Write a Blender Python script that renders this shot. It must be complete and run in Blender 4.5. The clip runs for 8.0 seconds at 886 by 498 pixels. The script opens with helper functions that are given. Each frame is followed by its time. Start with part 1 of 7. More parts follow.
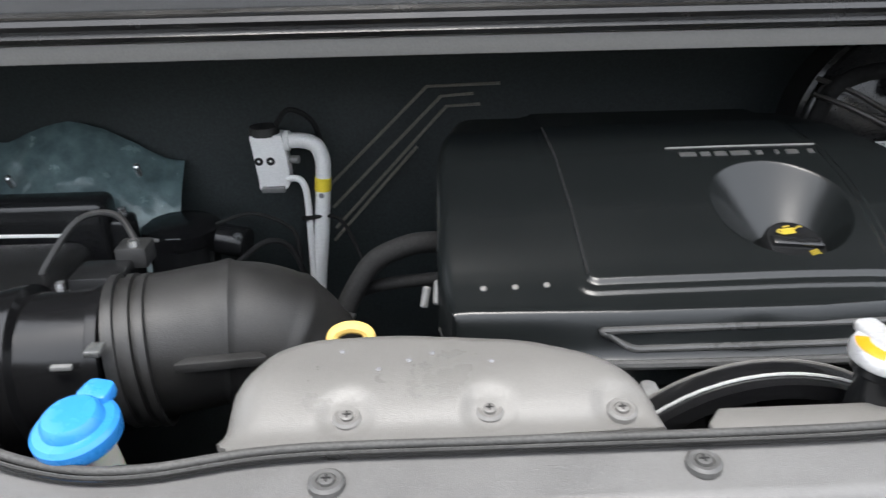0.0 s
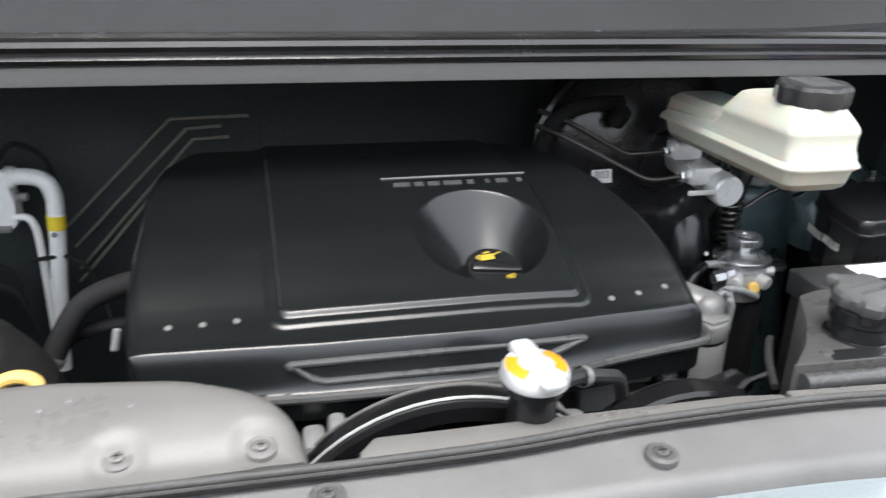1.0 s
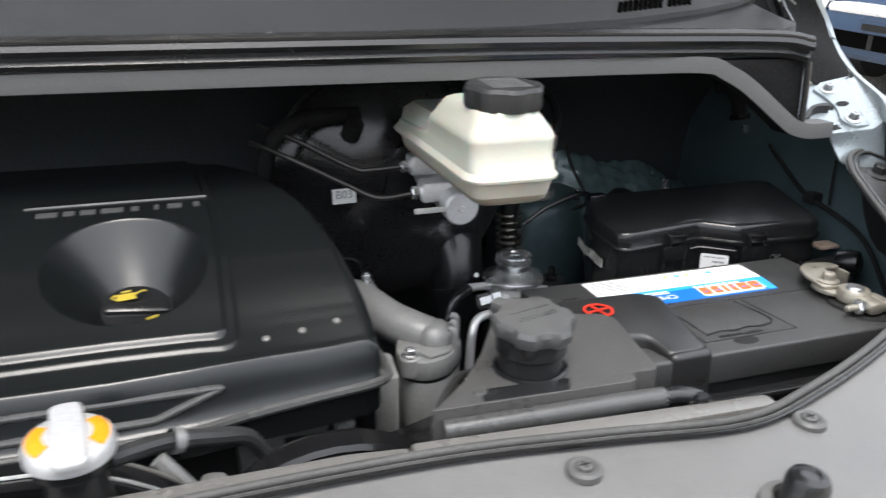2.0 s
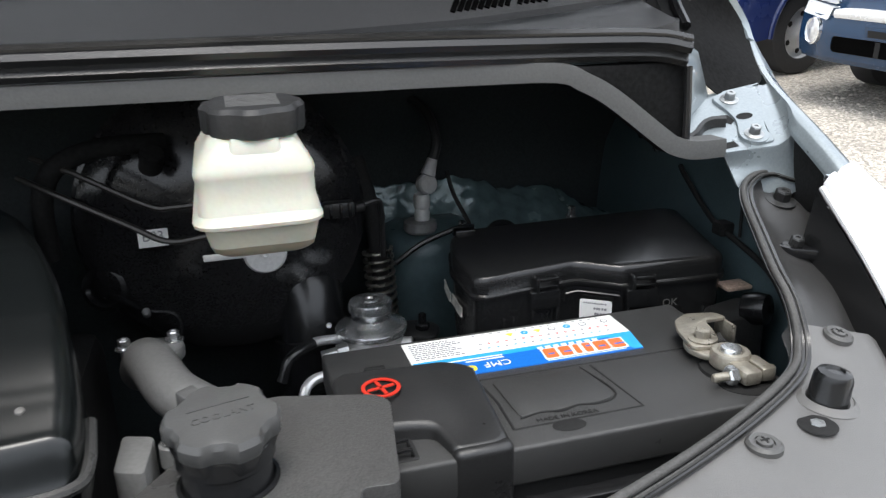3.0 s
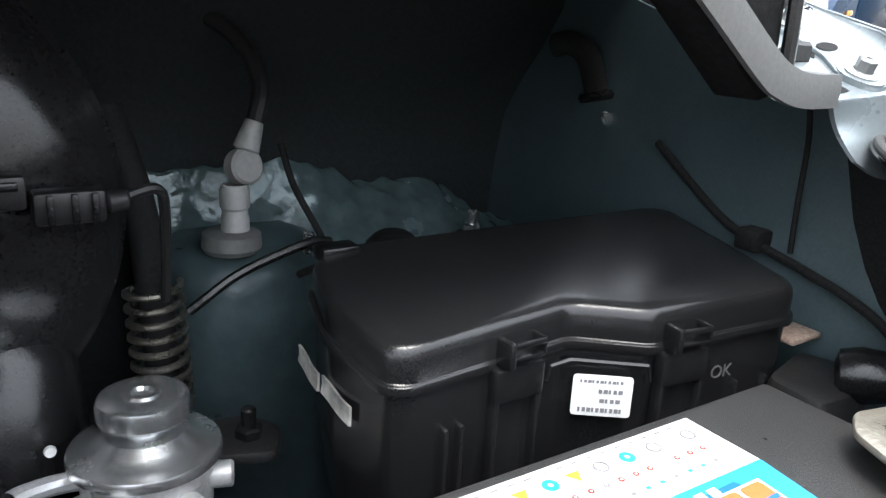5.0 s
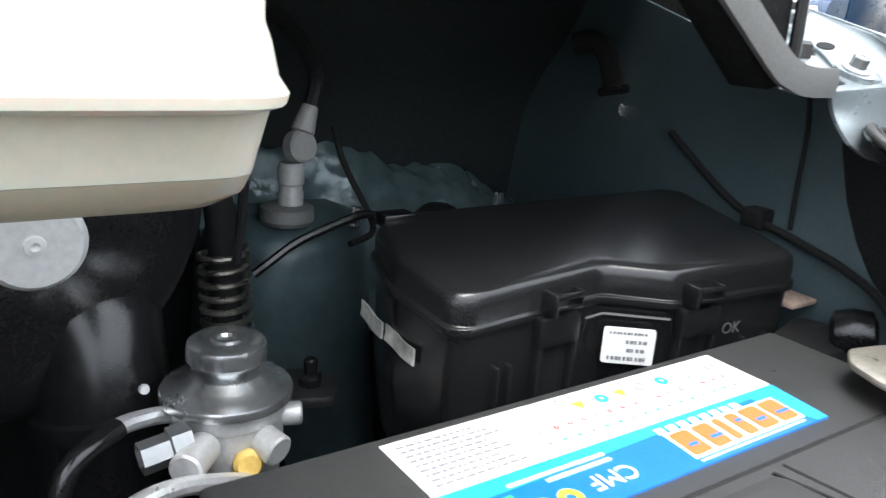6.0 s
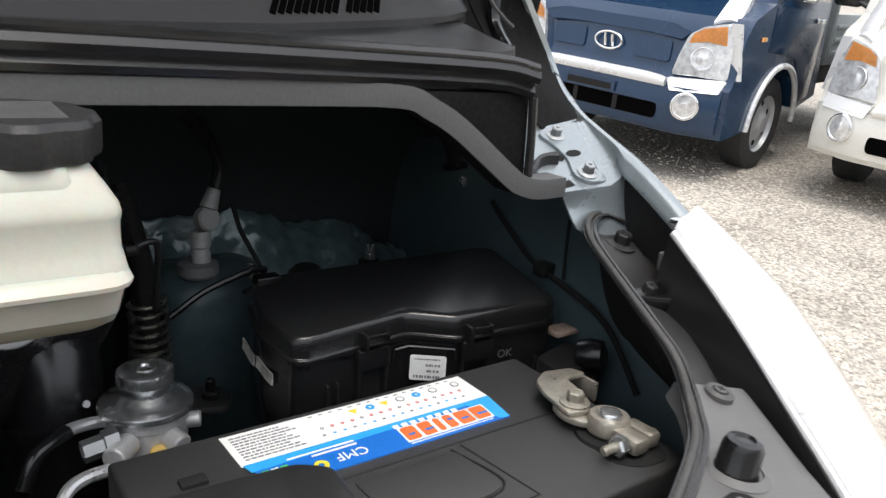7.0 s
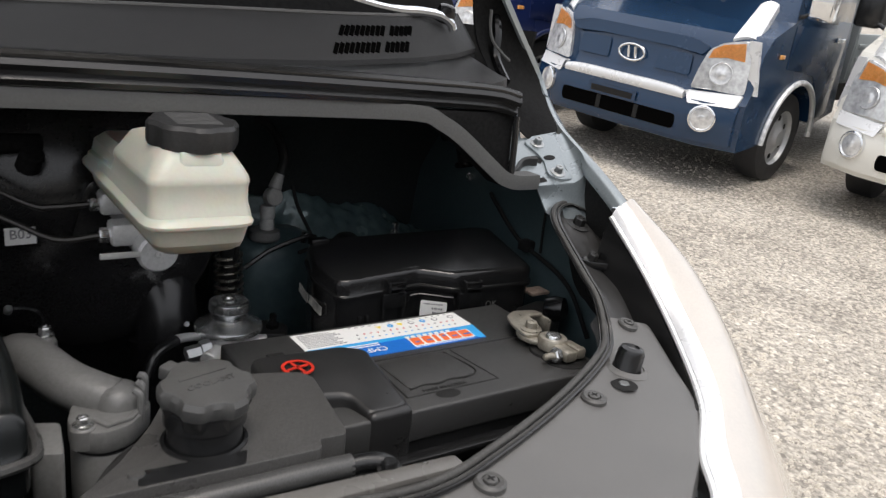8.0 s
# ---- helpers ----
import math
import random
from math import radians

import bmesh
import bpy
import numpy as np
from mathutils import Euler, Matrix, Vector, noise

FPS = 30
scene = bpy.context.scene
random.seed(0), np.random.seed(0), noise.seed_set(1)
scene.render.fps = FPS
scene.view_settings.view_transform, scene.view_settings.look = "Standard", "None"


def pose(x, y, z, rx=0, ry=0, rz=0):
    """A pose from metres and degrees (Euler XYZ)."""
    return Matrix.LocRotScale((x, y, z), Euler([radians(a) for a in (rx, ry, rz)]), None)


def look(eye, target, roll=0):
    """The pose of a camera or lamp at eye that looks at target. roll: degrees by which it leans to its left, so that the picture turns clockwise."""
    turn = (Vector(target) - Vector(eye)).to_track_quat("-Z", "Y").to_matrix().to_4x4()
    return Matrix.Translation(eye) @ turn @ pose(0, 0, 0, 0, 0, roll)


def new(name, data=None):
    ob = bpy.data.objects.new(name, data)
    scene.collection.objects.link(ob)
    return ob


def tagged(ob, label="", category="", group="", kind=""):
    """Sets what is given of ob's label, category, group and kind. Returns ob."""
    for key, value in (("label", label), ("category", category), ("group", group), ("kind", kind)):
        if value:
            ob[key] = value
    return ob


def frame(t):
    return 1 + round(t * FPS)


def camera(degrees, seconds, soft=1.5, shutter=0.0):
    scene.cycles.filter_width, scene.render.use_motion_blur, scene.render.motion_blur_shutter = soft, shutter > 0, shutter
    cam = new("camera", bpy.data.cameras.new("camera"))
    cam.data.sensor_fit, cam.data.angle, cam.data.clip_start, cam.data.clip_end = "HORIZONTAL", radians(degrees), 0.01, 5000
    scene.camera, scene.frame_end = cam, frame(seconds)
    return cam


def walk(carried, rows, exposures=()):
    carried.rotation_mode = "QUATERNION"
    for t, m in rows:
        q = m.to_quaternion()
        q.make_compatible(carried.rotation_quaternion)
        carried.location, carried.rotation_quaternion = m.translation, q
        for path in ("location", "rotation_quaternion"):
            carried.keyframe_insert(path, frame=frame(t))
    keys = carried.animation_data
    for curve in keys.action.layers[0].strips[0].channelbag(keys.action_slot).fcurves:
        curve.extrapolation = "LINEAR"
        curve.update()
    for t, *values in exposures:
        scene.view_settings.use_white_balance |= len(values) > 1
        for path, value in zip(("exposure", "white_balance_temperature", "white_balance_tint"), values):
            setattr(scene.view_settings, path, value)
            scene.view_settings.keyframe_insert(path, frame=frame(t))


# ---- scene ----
cam = camera(60.0, 8.0, soft=1.3, shutter=0.3)
PATH = [
    (0, (0.152, 0.059, 1.37), (0.207, 1.883, 0.553), -1.2),
    (0.5, (0.202, 0.036, 1.366), (0.442, 1.859, 0.578), 1.5),
    (1, (0.307, 0.048, 1.367), (0.721, 1.859, 0.626), 1.1),
    (1.5, (0.444, 0.079, 1.365), (0.971, 1.872, 0.651), 0.8),
    (2, (0.584, 0.078, 1.339), (1.161, 1.866, 0.654), 0.3),
    (2.2, (0.658, 0.091, 1.336), (1.212, 1.889, 0.659), 0.0),
    (3.3, (0.861, 0.207, 1.293), (1.38, 2.033, 0.663), -1.4),
    (3.5, (0.872, 0.246, 1.278), (1.419, 2.061, 0.643), -1.2),
    (4, (0.897, 0.391, 1.256), (1.548, 2.173, 0.624), -0.8),
    (4.2, (0.901, 0.444, 1.241), (1.646, 2.18, 0.585), 0.1),
    (5.3, (0.887, 0.585, 1.176), (2.008, 2.141, 0.61), 3.8),
    (5.5, (0.869, 0.581, 1.174), (1.974, 2.143, 0.59), 4.2),
    (6, (0.827, 0.54, 1.179), (1.936, 2.104, 0.611), 4.4),
    (6.5, (0.83, 0.437, 1.226), (1.944, 2.003, 0.672), 3.9),
    (7, (0.798, 0.321, 1.297), (1.972, 1.839, 0.732), 4.5),
    (7.5, (0.716, 0.201, 1.326), (1.884, 1.727, 0.771), 4.9),
    (8, (0.662, 0.097, 1.342), (1.783, 1.653, 0.773), 6.4),
]
walk(cam, [(t, look(eye, target, roll)) for t, eye, target, roll in PATH], exposures=[(0, 0.88, 6500, 10), (1, 1.0, 6500, 10), (1.5, 0.94, 6500, 10), (2, 0.74, 6550, 10), (3.5, 0.3, 6450, 9), (4, 0.4, 6450, 9), (5.5, 1.68, 6450, 9), (6, 1.3, 6450, 8), (6.5, 0.55, 6500, 9), (7, 0.05, 6700, 11), (7.5, -0.30, 6850, 12), (8, -0.3, 6850, 12)])

# world, sun and ground light: an overcast yard under a raised hood
UPYARD = Vector((-0.031, -0.089, 1.0)).normalized()
world = bpy.data.worlds.new("overcast_sky")
scene.world = world
world.use_nodes = True
wn = world.node_tree.nodes
wl = world.node_tree.links
sky = wn.new("ShaderNodeTexSky")
sky.sky_type = "NISHITA"
sky.sun_disc = False
sky.sun_elevation = radians(75)
sky.sun_rotation = radians(200)
sky.air_density = 1.0
sky.dust_density = 4.0
sky.ozone_density = 1.0
greyed = wn.new("ShaderNodeMix")
greyed.data_type = "RGBA"
greyed.inputs[0].default_value = 0.75
wl.new(sky.outputs[0], greyed.inputs[6])
# cloud cover, about three times as bright overhead as at the horizon
way = wn.new("ShaderNodeTexCoord")
split = wn.new("ShaderNodeSeparateXYZ")
wl.new(way.outputs["Generated"], split.inputs[0])
cloud = wn.new("ShaderNodeMapRange")
cloud.inputs[1].default_value, cloud.inputs[2].default_value = 0.0, 1.0
cloud.inputs[3].default_value, cloud.inputs[4].default_value = 0.49, 1.42
wl.new(split.outputs["Z"], cloud.inputs[0])
veil = wn.new("ShaderNodeMix")
veil.data_type, veil.blend_type = "RGBA", "MULTIPLY"
veil.inputs[0].default_value = 1.0
veil.inputs[6].default_value = (9.0, 9.4, 10.0, 1.0)
wl.new(cloud.outputs[0], veil.inputs[7])
wl.new(veil.outputs[2], greyed.inputs[7])
wl.new(greyed.outputs[2], wn["Background"].inputs[0])
wn["Background"].inputs[1].default_value = 0.2

sun = new("sun", bpy.data.lights.new("sun", "SUN"))
sun.data.energy = 1.9
sun.data.angle = radians(25)
sun.data.color = (1.0, 0.97, 0.93)
sun.matrix_world = look((0.0, -1.2, 8.0), (0.6, 0.5, 1.0))


# ---- materials ----
def material(name, color, rough=0.5, metal=0.0, grain=400.0, bump=0.05, vary=0.25, stain=6.0, stain_amount=0.3, coat=0.0, trans=0.0, rough_vary=0.12, tint=None, spec=0.5, piece=0.0):
    m = bpy.data.materials.new(name)
    m.use_nodes = True
    n, l = m.node_tree.nodes, m.node_tree.links
    bsdf = n["Principled BSDF"]
    bsdf.inputs["Metallic"].default_value = metal
    bsdf.inputs["Specular IOR Level"].default_value = spec
    bsdf.inputs["Coat Weight"].default_value = coat
    bsdf.inputs["Transmission Weight"].default_value = trans
    where = n.new("ShaderNodeTexCoord")
    fine = n.new("ShaderNodeTexNoise")
    fine.inputs["Scale"].default_value = grain
    fine.inputs["Detail"].default_value = 4.0
    wide = n.new("ShaderNodeTexNoise")
    wide.inputs["Scale"].default_value = stain
    wide.inputs["Detail"].default_value = 6.0
    wide.inputs["Roughness"].default_value = 0.65
    for node in (fine, wide):
        l.new(where.outputs["Object"], node.inputs["Vector"])
    dark = n.new("ShaderNodeMix")
    dark.data_type = "RGBA"
    c2 = tint or tuple(min(1.0, c * (1 + stain_amount) + 0.012 * stain_amount) for c in color)
    dark.inputs[6].default_value = (*[c * (1 - stain_amount * 0.6) for c in color], 1)
    dark.inputs[7].default_value = (*c2, 1)
    l.new(wide.outputs["Fac"], dark.inputs[0])
    spread = n.new("ShaderNodeMapRange")
    spread.inputs[1].default_value, spread.inputs[2].default_value = 0.3, 0.7
    spread.inputs[3].default_value, spread.inputs[4].default_value = 1 - vary, 1 + vary
    l.new(fine.outputs["Fac"], spread.inputs[0])
    mul = n.new("ShaderNodeMix")
    mul.data_type, mul.blend_type = "RGBA", "MULTIPLY"
    mul.inputs[0].default_value = 1.0
    l.new(dark.outputs[2], mul.inputs[6])
    l.new(spread.outputs[0], mul.inputs[7])
    last = mul.outputs[2]
    if piece:
        info = n.new("ShaderNodeObjectInfo")
        pr = n.new("ShaderNodeMapRange")
        pr.inputs[3].default_value, pr.inputs[4].default_value = 1 - piece, 1 + piece
        l.new(info.outputs["Random"], pr.inputs[0])
        pm = n.new("ShaderNodeMix")
        pm.data_type, pm.blend_type = "RGBA", "MULTIPLY"
        pm.inputs[0].default_value = 1.0
        l.new(last, pm.inputs[6])
        l.new(pr.outputs[0], pm.inputs[7])
        last = pm.outputs[2]
    l.new(last, bsdf.inputs["Base Color"])
    rr = n.new("ShaderNodeMapRange")
    rr.inputs[1].default_value, rr.inputs[2].default_value = 0.3, 0.7
    rr.inputs[3].default_value, rr.inputs[4].default_value = max(0.02, rough - rough_vary), min(1.0, rough + rough_vary)
    l.new(wide.outputs["Fac"], rr.inputs[0])
    l.new(rr.outputs[0], bsdf.inputs["Roughness"])
    if bump:
        b = n.new("ShaderNodeBump")
        b.inputs["Strength"].default_value = bump
        b.inputs["Distance"].default_value = 0.002
        l.new(fine.outputs["Fac"], b.inputs["Height"])
        l.new(b.outputs[0], bsdf.inputs["Normal"])
    return m


COVER_BLACK = material("moulded_black_plastic", (0.0060, 0.0072, 0.0074), 0.255, bump=0.04, grain=1400, stain=7, stain_amount=0.12, rough_vary=0.02, vary=0.12, spec=0.5)
BLACK = material("black_plastic", (0.0095, 0.0097, 0.0102), 0.23, bump=0.06, grain=900, stain=12, rough_vary=0.04, spec=0.5)
BLACK_GLOSS = material("glossy_black_paint", (0.006, 0.006, 0.0065), 0.2, bump=0.02, stain=10, spec=0.4, rough_vary=0.04)
DULL_BLACK = material("dusty_black_rubber", (0.018, 0.018, 0.018), 0.5, bump=0.15, stain=14, stain_amount=0.5)
FIREWALL = material("black_insulation_felt", (0.017, 0.023, 0.024), 0.65, bump=0.3, grain=250, stain=5, stain_amount=0.5)
PANEL_GREY = material("dusty_grey_black_plastic", (0.110, 0.108, 0.105), 0.38, bump=0.25, grain=1200, stain=9, stain_amount=0.45, vary=0.12, rough_vary=0.1)
DUCT_GREY = material("dusty_duct_plastic", (0.138, 0.133, 0.125), 0.33, bump=0.2, grain=1100, stain=6, stain_amount=0.3, vary=0.1)
HOSE = material("dusty_intake_rubber", (0.0135, 0.0132, 0.0128), 0.5, bump=0.2, grain=700, stain=16, stain_amount=0.6)
SEAL = material("weatherstrip_rubber", (0.006, 0.006, 0.006), 0.24, bump=0.06, grain=600, stain=18, stain_amount=0.4, spec=0.6, rough_vary=0.05)
SEAL_DUSTY = material("dusty_bulb_seal_rubber", (0.060, 0.059, 0.057), 0.5, bump=0.2, grain=500, stain=14, stain_amount=0.6, spec=0.2)
FLANGE = material("grey_coated_flange", (0.088, 0.088, 0.086), 0.55, bump=0.1, stain=8, stain_amount=0.15, vary=0.08)
COWL = material("cowl_plastic", (0.042, 0.042, 0.0425), 0.42, bump=0.3, grain=1300, stain=6, spec=0.15)
# blue-grey bay paint, its tone lowered to carry the bay's shade
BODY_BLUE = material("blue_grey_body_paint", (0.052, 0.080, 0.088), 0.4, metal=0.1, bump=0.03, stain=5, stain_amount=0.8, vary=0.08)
BODY_SILVER = material("pale_silver_paint", (0.25, 0.285, 0.30), 0.32, metal=0.4, bump=0.02, stain=5, stain_amount=0.12, coat=0.6, vary=0.08)
ALUMINIUM = material("cast_aluminium", (0.60, 0.60, 0.595), 0.42, metal=0.4, bump=0.15, grain=300, stain=20, stain_amount=0.25, vary=0.08)
ALU_PIPE = material("aluminium_pipe", (0.70, 0.70, 0.70), 0.35, metal=0.6, bump=0.05, stain=25, stain_amount=0.15, vary=0.08)
ZINC = material("zinc_plated_steel", (0.72, 0.73, 0.73), 0.26, metal=0.9, bump=0.04, grain=500, stain=40, stain_amount=0.06, vary=0.03, rough_vary=0.02)
DULL_STEEL = material("dull_weathered_brass", (0.33, 0.305, 0.255), 0.36, metal=0.6, bump=0.3, grain=350, stain=60, stain_amount=0.75, vary=0.1)
SPRING = material("coated_spring_steel", (0.2, 0.19, 0.165), 0.3, metal=0.8, bump=0.05, stain=30)
GREY_PAINT = material("dull_grey_casting", (0.19, 0.19, 0.187), 0.45, metal=0.15, bump=0.2, grain=220, stain=16, stain_amount=0.4, vary=0.08)
GREY_CAP = material("faded_black_cap", (0.060, 0.060, 0.059), 0.36, bump=0.1, grain=900, stain=18, stain_amount=0.4, vary=0.1)
TANK = material("faded_tank_plastic", (0.056, 0.055, 0.0535), 0.34, bump=0.2, grain=700, stain=10, stain_amount=0.6, spec=0.35)
# pale ridge plastic; on the engine cover it stands for edge highlights
TANK_RIDGE = material("rubbed_tank_ridge", (0.05, 0.05, 0.049), 0.30, bump=0.15, grain=700, stain=12, stain_amount=0.5)
BATTERY = material("battery_case_plastic", (0.037, 0.037, 0.0365), 0.36, bump=0.35, grain=1500, stain=9, stain_amount=0.3)
WHITE = material("white_label", (0.82, 0.82, 0.80), 0.4, bump=0.0, vary=0.03, stain=30, stain_amount=0.06)
LABEL_BLUE = material("label_blue", (0.012, 0.15, 0.55), 0.35, bump=0.0, vary=0.05, stain_amount=0.1)
LABEL_LIGHT_BLUE = material("label_light_blue", (0.03, 0.36, 0.75), 0.35, bump=0.0, vary=0.05, stain_amount=0.1)
LABEL_ORANGE = material("label_orange", (0.85, 0.16, 0.04), 0.4, bump=0.0, vary=0.05, stain_amount=0.1)
LABEL_YELLOW = material("label_yellow", (0.85, 0.66, 0.05), 0.4, bump=0.0, vary=0.05, stain_amount=0.1)
LABEL_GREEN = material("label_green", (0.08, 0.5, 0.12), 0.4, bump=0.0, vary=0.05, stain_amount=0.1)
LABEL_GREY = material("label_print_grey", (0.2, 0.2, 0.21), 0.5, bump=0.0, vary=0.05, stain_amount=0.1)
RED = material("red_moulded_mark", (0.55, 0.03, 0.015), 0.45, bump=0.05, vary=0.1, stain_amount=0.2)
CAP_BLUE = material("washer_cap_blue", (0.026, 0.21, 0.56), 0.3, bump=0.03, vary=0.05, stain=20, stain_amount=0.15)
YELLOW = material("yellow_plastic", (0.74, 0.50, 0.14), 0.4, bump=0.03, vary=0.08, stain=30, stain_amount=0.2)
STICKER = material("worn_yellow_sticker", (0.72, 0.24, 0.005), 0.45, bump=0.03, vary=0.1, stain=40, stain_amount=0.25)
MARK_YELLOW = material("yellow_print", (0.36, 0.26, 0.016), 0.5, bump=0.0, vary=0.2)
RESERVOIR = material("aged_translucent_plastic", (0.52, 0.522, 0.46), 0.40, bump=0.06, grain=300, stain=8, stain_amount=0.13, tint=(0.60, 0.59, 0.49), vary=0.02)
# this tone and RESERVOIR_MID hold fluid stain plus shade on the lower tank
RESERVOIR_LOW = material("fluid_tinted_plastic", (0.23, 0.205, 0.155), 0.45, bump=0.06, grain=300, stain=14, stain_amount=0.35, vary=0.03)
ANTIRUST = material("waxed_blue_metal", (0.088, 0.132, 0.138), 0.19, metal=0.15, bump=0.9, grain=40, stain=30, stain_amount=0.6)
RESERVOIR_MID = material("stained_translucent_plastic", (0.41, 0.39, 0.325), 0.42, bump=0.06, grain=300, stain=14, stain_amount=0.3, vary=0.03)
for m_ in (RESERVOIR, RESERVOIR_MID, RESERVOIR_LOW):
    m_.node_tree.nodes["Principled BSDF"].inputs["Subsurface Weight"].default_value = 0.35
    m_.node_tree.nodes["Principled BSDF"].inputs["Subsurface Scale"].default_value = 0.008
LENS = material("headlamp_lens", (0.60, 0.58, 0.55), 0.10, metal=0.0, bump=0.02, vary=0.03, stain=13, stain_amount=0.3, coat=1.0, tint=(0.65, 0.585, 0.52))
CHROME = material("chrome_plating", (0.82, 0.83, 0.84), 0.1, metal=1.0, bump=0.0, vary=0.04, stain=8, stain_amount=0.1, rough_vary=0.05)
TRUCK_BLUE = material("navy_truck_paint", (0.007, 0.031, 0.076), 0.22, metal=0.1, bump=0.0, vary=0.04, stain=2, stain_amount=0.25, coat=0.3)
TRUCK_WHITE = material("cream_white_truck_paint", (0.72, 0.71, 0.66), 0.28, bump=0.0, vary=0.03, stain=2, stain_amount=0.1, coat=0.7)
TRUCK_DEEP = material("deep_blue_truck_paint", (0.010, 0.02, 0.09), 0.25, bump=0.0, vary=0.04, stain=2, stain_amount=0.2, coat=0.4)
PIPE_DARK = material("dark_brake_pipe", (0.03, 0.028, 0.026), 0.35, metal=0.6, bump=0.05, stain=30)
TRIM = material("bright_silver_trim", (0.74, 0.75, 0.76), 0.3, metal=0.25, bump=0.0, vary=0.03, stain=3, stain_amount=0.1, coat=0.5)
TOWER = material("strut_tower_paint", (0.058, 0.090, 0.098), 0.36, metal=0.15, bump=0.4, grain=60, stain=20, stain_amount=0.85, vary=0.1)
FITTING = material("pale_grey_fitting", (0.42, 0.42, 0.41), 0.45, metal=0.1, bump=0.08, grain=260, stain=16, stain_amount=0.25, vary=0.08)
FELT = material("black_hood_felt", (0.010, 0.010, 0.010), 0.9, bump=0.3, grain=200, stain=8, stain_amount=0.5, spec=0.05)
DRUM = material("booster_black_paint", (0.013, 0.013, 0.0135), 0.17, bump=0.03, stain=9, spec=0.5, rough_vary=0.03)
ALU_BRIGHT = material("bright_bare_aluminium", (0.88, 0.88, 0.87), 0.45, metal=0.1, bump=0.05, stain=25, stain_amount=0.12, vary=0.06)
PLATED = material("grey_plated_steel", (0.38, 0.39, 0.39), 0.33, metal=0.8, bump=0.05, stain=40, stain_amount=0.2, vary=0.05, rough_vary=0.03)
TYRE = material("tyre_rubber", (0.025, 0.025, 0.026), 0.75, bump=0.2, grain=150, stain=12, stain_amount=0.5)
STEEL_RIM = material("silver_wheel_paint", (0.48, 0.49, 0.5), 0.4, metal=0.5, bump=0.03, stain=10, stain_amount=0.3)
LAMP_CLEAR = material("clear_lamp_reflector", (0.62, 0.63, 0.64), 0.12, metal=0.45, bump=0.25, grain=30, vary=0.25, stain=14, stain_amount=0.4, coat=1.0)
AMBER = material("amber_indicator", (0.80, 0.36, 0.10), 0.25, bump=0.1, grain=60, vary=0.1, coat=0.8)
DARK_GLASS = material("dark_window_glass", (0.03, 0.035, 0.04), 0.06, bump=0.0, vary=0.02, stain_amount=0.1, coat=0.5)
BED_GREY = material("truck_bed_grey", (0.30, 0.33, 0.34), 0.45, metal=0.1, bump=0.05, stain=4)
COVER_MATTE = material("matte_black_moulding", (0.017, 0.017, 0.0172), 0.36, bump=0.12, grain=900, stain=11, stain_amount=0.5, spec=0.45)
CHANNEL = material("dusty_black_channel", (0.026, 0.0255, 0.025), 0.42, bump=0.12, grain=700, stain=14, stain_amount=0.5)
CHANNEL_BOLT = material("black_phosphated_bolt", (0.045, 0.045, 0.044), 0.35, metal=0.6, bump=0.08, stain=40, stain_amount=0.3)
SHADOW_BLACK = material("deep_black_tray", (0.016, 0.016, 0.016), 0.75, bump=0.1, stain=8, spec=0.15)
CLIP = material("dusty_black_clip", (0.07, 0.069, 0.067), 0.5, bump=0.1, vary=0.1, stain=30)
FADED = material("grubby_white_tape", (0.34, 0.335, 0.31), 0.6, bump=0.4, grain=90, vary=0.35, stain=90, stain_amount=0.6)
# flat black laid on uncut surfaces for the shade inside slots
SLOT_SHADE = material("open_slot_black", (0.002, 0.002, 0.002), 0.95, bump=0.0, stain_amount=0.1, spec=0.0)
PINK_RUST = material("primer_patch", (0.45, 0.33, 0.26), 0.7, bump=0.2, stain=30)


# ---- building helpers ----
ROOTS = []
LAST = [None]


def thing(name, label, category, group="", kind=""):
    ob = new(name)
    ob.empty_display_size = 0.05
    ROOTS.append(ob)
    return tagged(ob, label, category, group, kind)


def mesh_of(name, bm, mat, angle=35):
    me = bpy.data.meshes.new(name)
    bmesh.ops.recalc_face_normals(bm, faces=bm.faces)
    bm.to_mesh(me)
    bm.free()
    for p in me.polygons:
        p.use_smooth = True
    me.set_sharp_from_angle(angle=radians(angle))
    me.materials.append(mat)
    return me


def part(name, bm, mat, parent, label="", angle=35):
    ob = new(name, mesh_of(name, bm, mat, angle))
    ob.parent = parent
    LAST[0] = ob
    return tagged(ob, label)


def twin(src, parent, m, label=""):
    """An alike part on the same mesh, moved by m."""
    ob = new(src.name.split(".")[0], src.data)
    ob.parent = parent
    ob.matrix_basis = m
    return tagged(ob, label)


def settle():
    """Sets every root's origin at the middle of its base."""
    for ob in ROOTS:
        if ob.get("placed"):
            continue
        pts = []
        if ob.type == "MESH":
            pts = [v.co for v in ob.data.vertices]
        for ch in ob.children:
            if ch.type == "MESH":
                pts += [ch.matrix_basis @ Vector(c) for c in ch.bound_box]
        if not pts:
            continue
        lo = [min(p[i] for p in pts) for i in range(3)]
        hi = [max(p[i] for p in pts) for i in range(3)]
        c = Vector(((lo[0] + hi[0]) / 2, (lo[1] + hi[1]) / 2, lo[2]))
        if ob.type == "MESH":
            ob.data.transform(Matrix.Translation(-c))
        for ch in ob.children:
            ch.location -= c
        ob.location = c


def soften(bm, off, seg=2, ang=30):
    if off <= 0:
        return bm
    bm.normal_update()
    es = [e for e in bm.edges if len(e.link_faces) == 2 and e.calc_face_angle(0) > radians(ang)]
    bmesh.ops.bevel(bm, geom=es, offset=off, segments=seg, profile=0.5, affect="EDGES", clamp_overlap=True)
    return bm


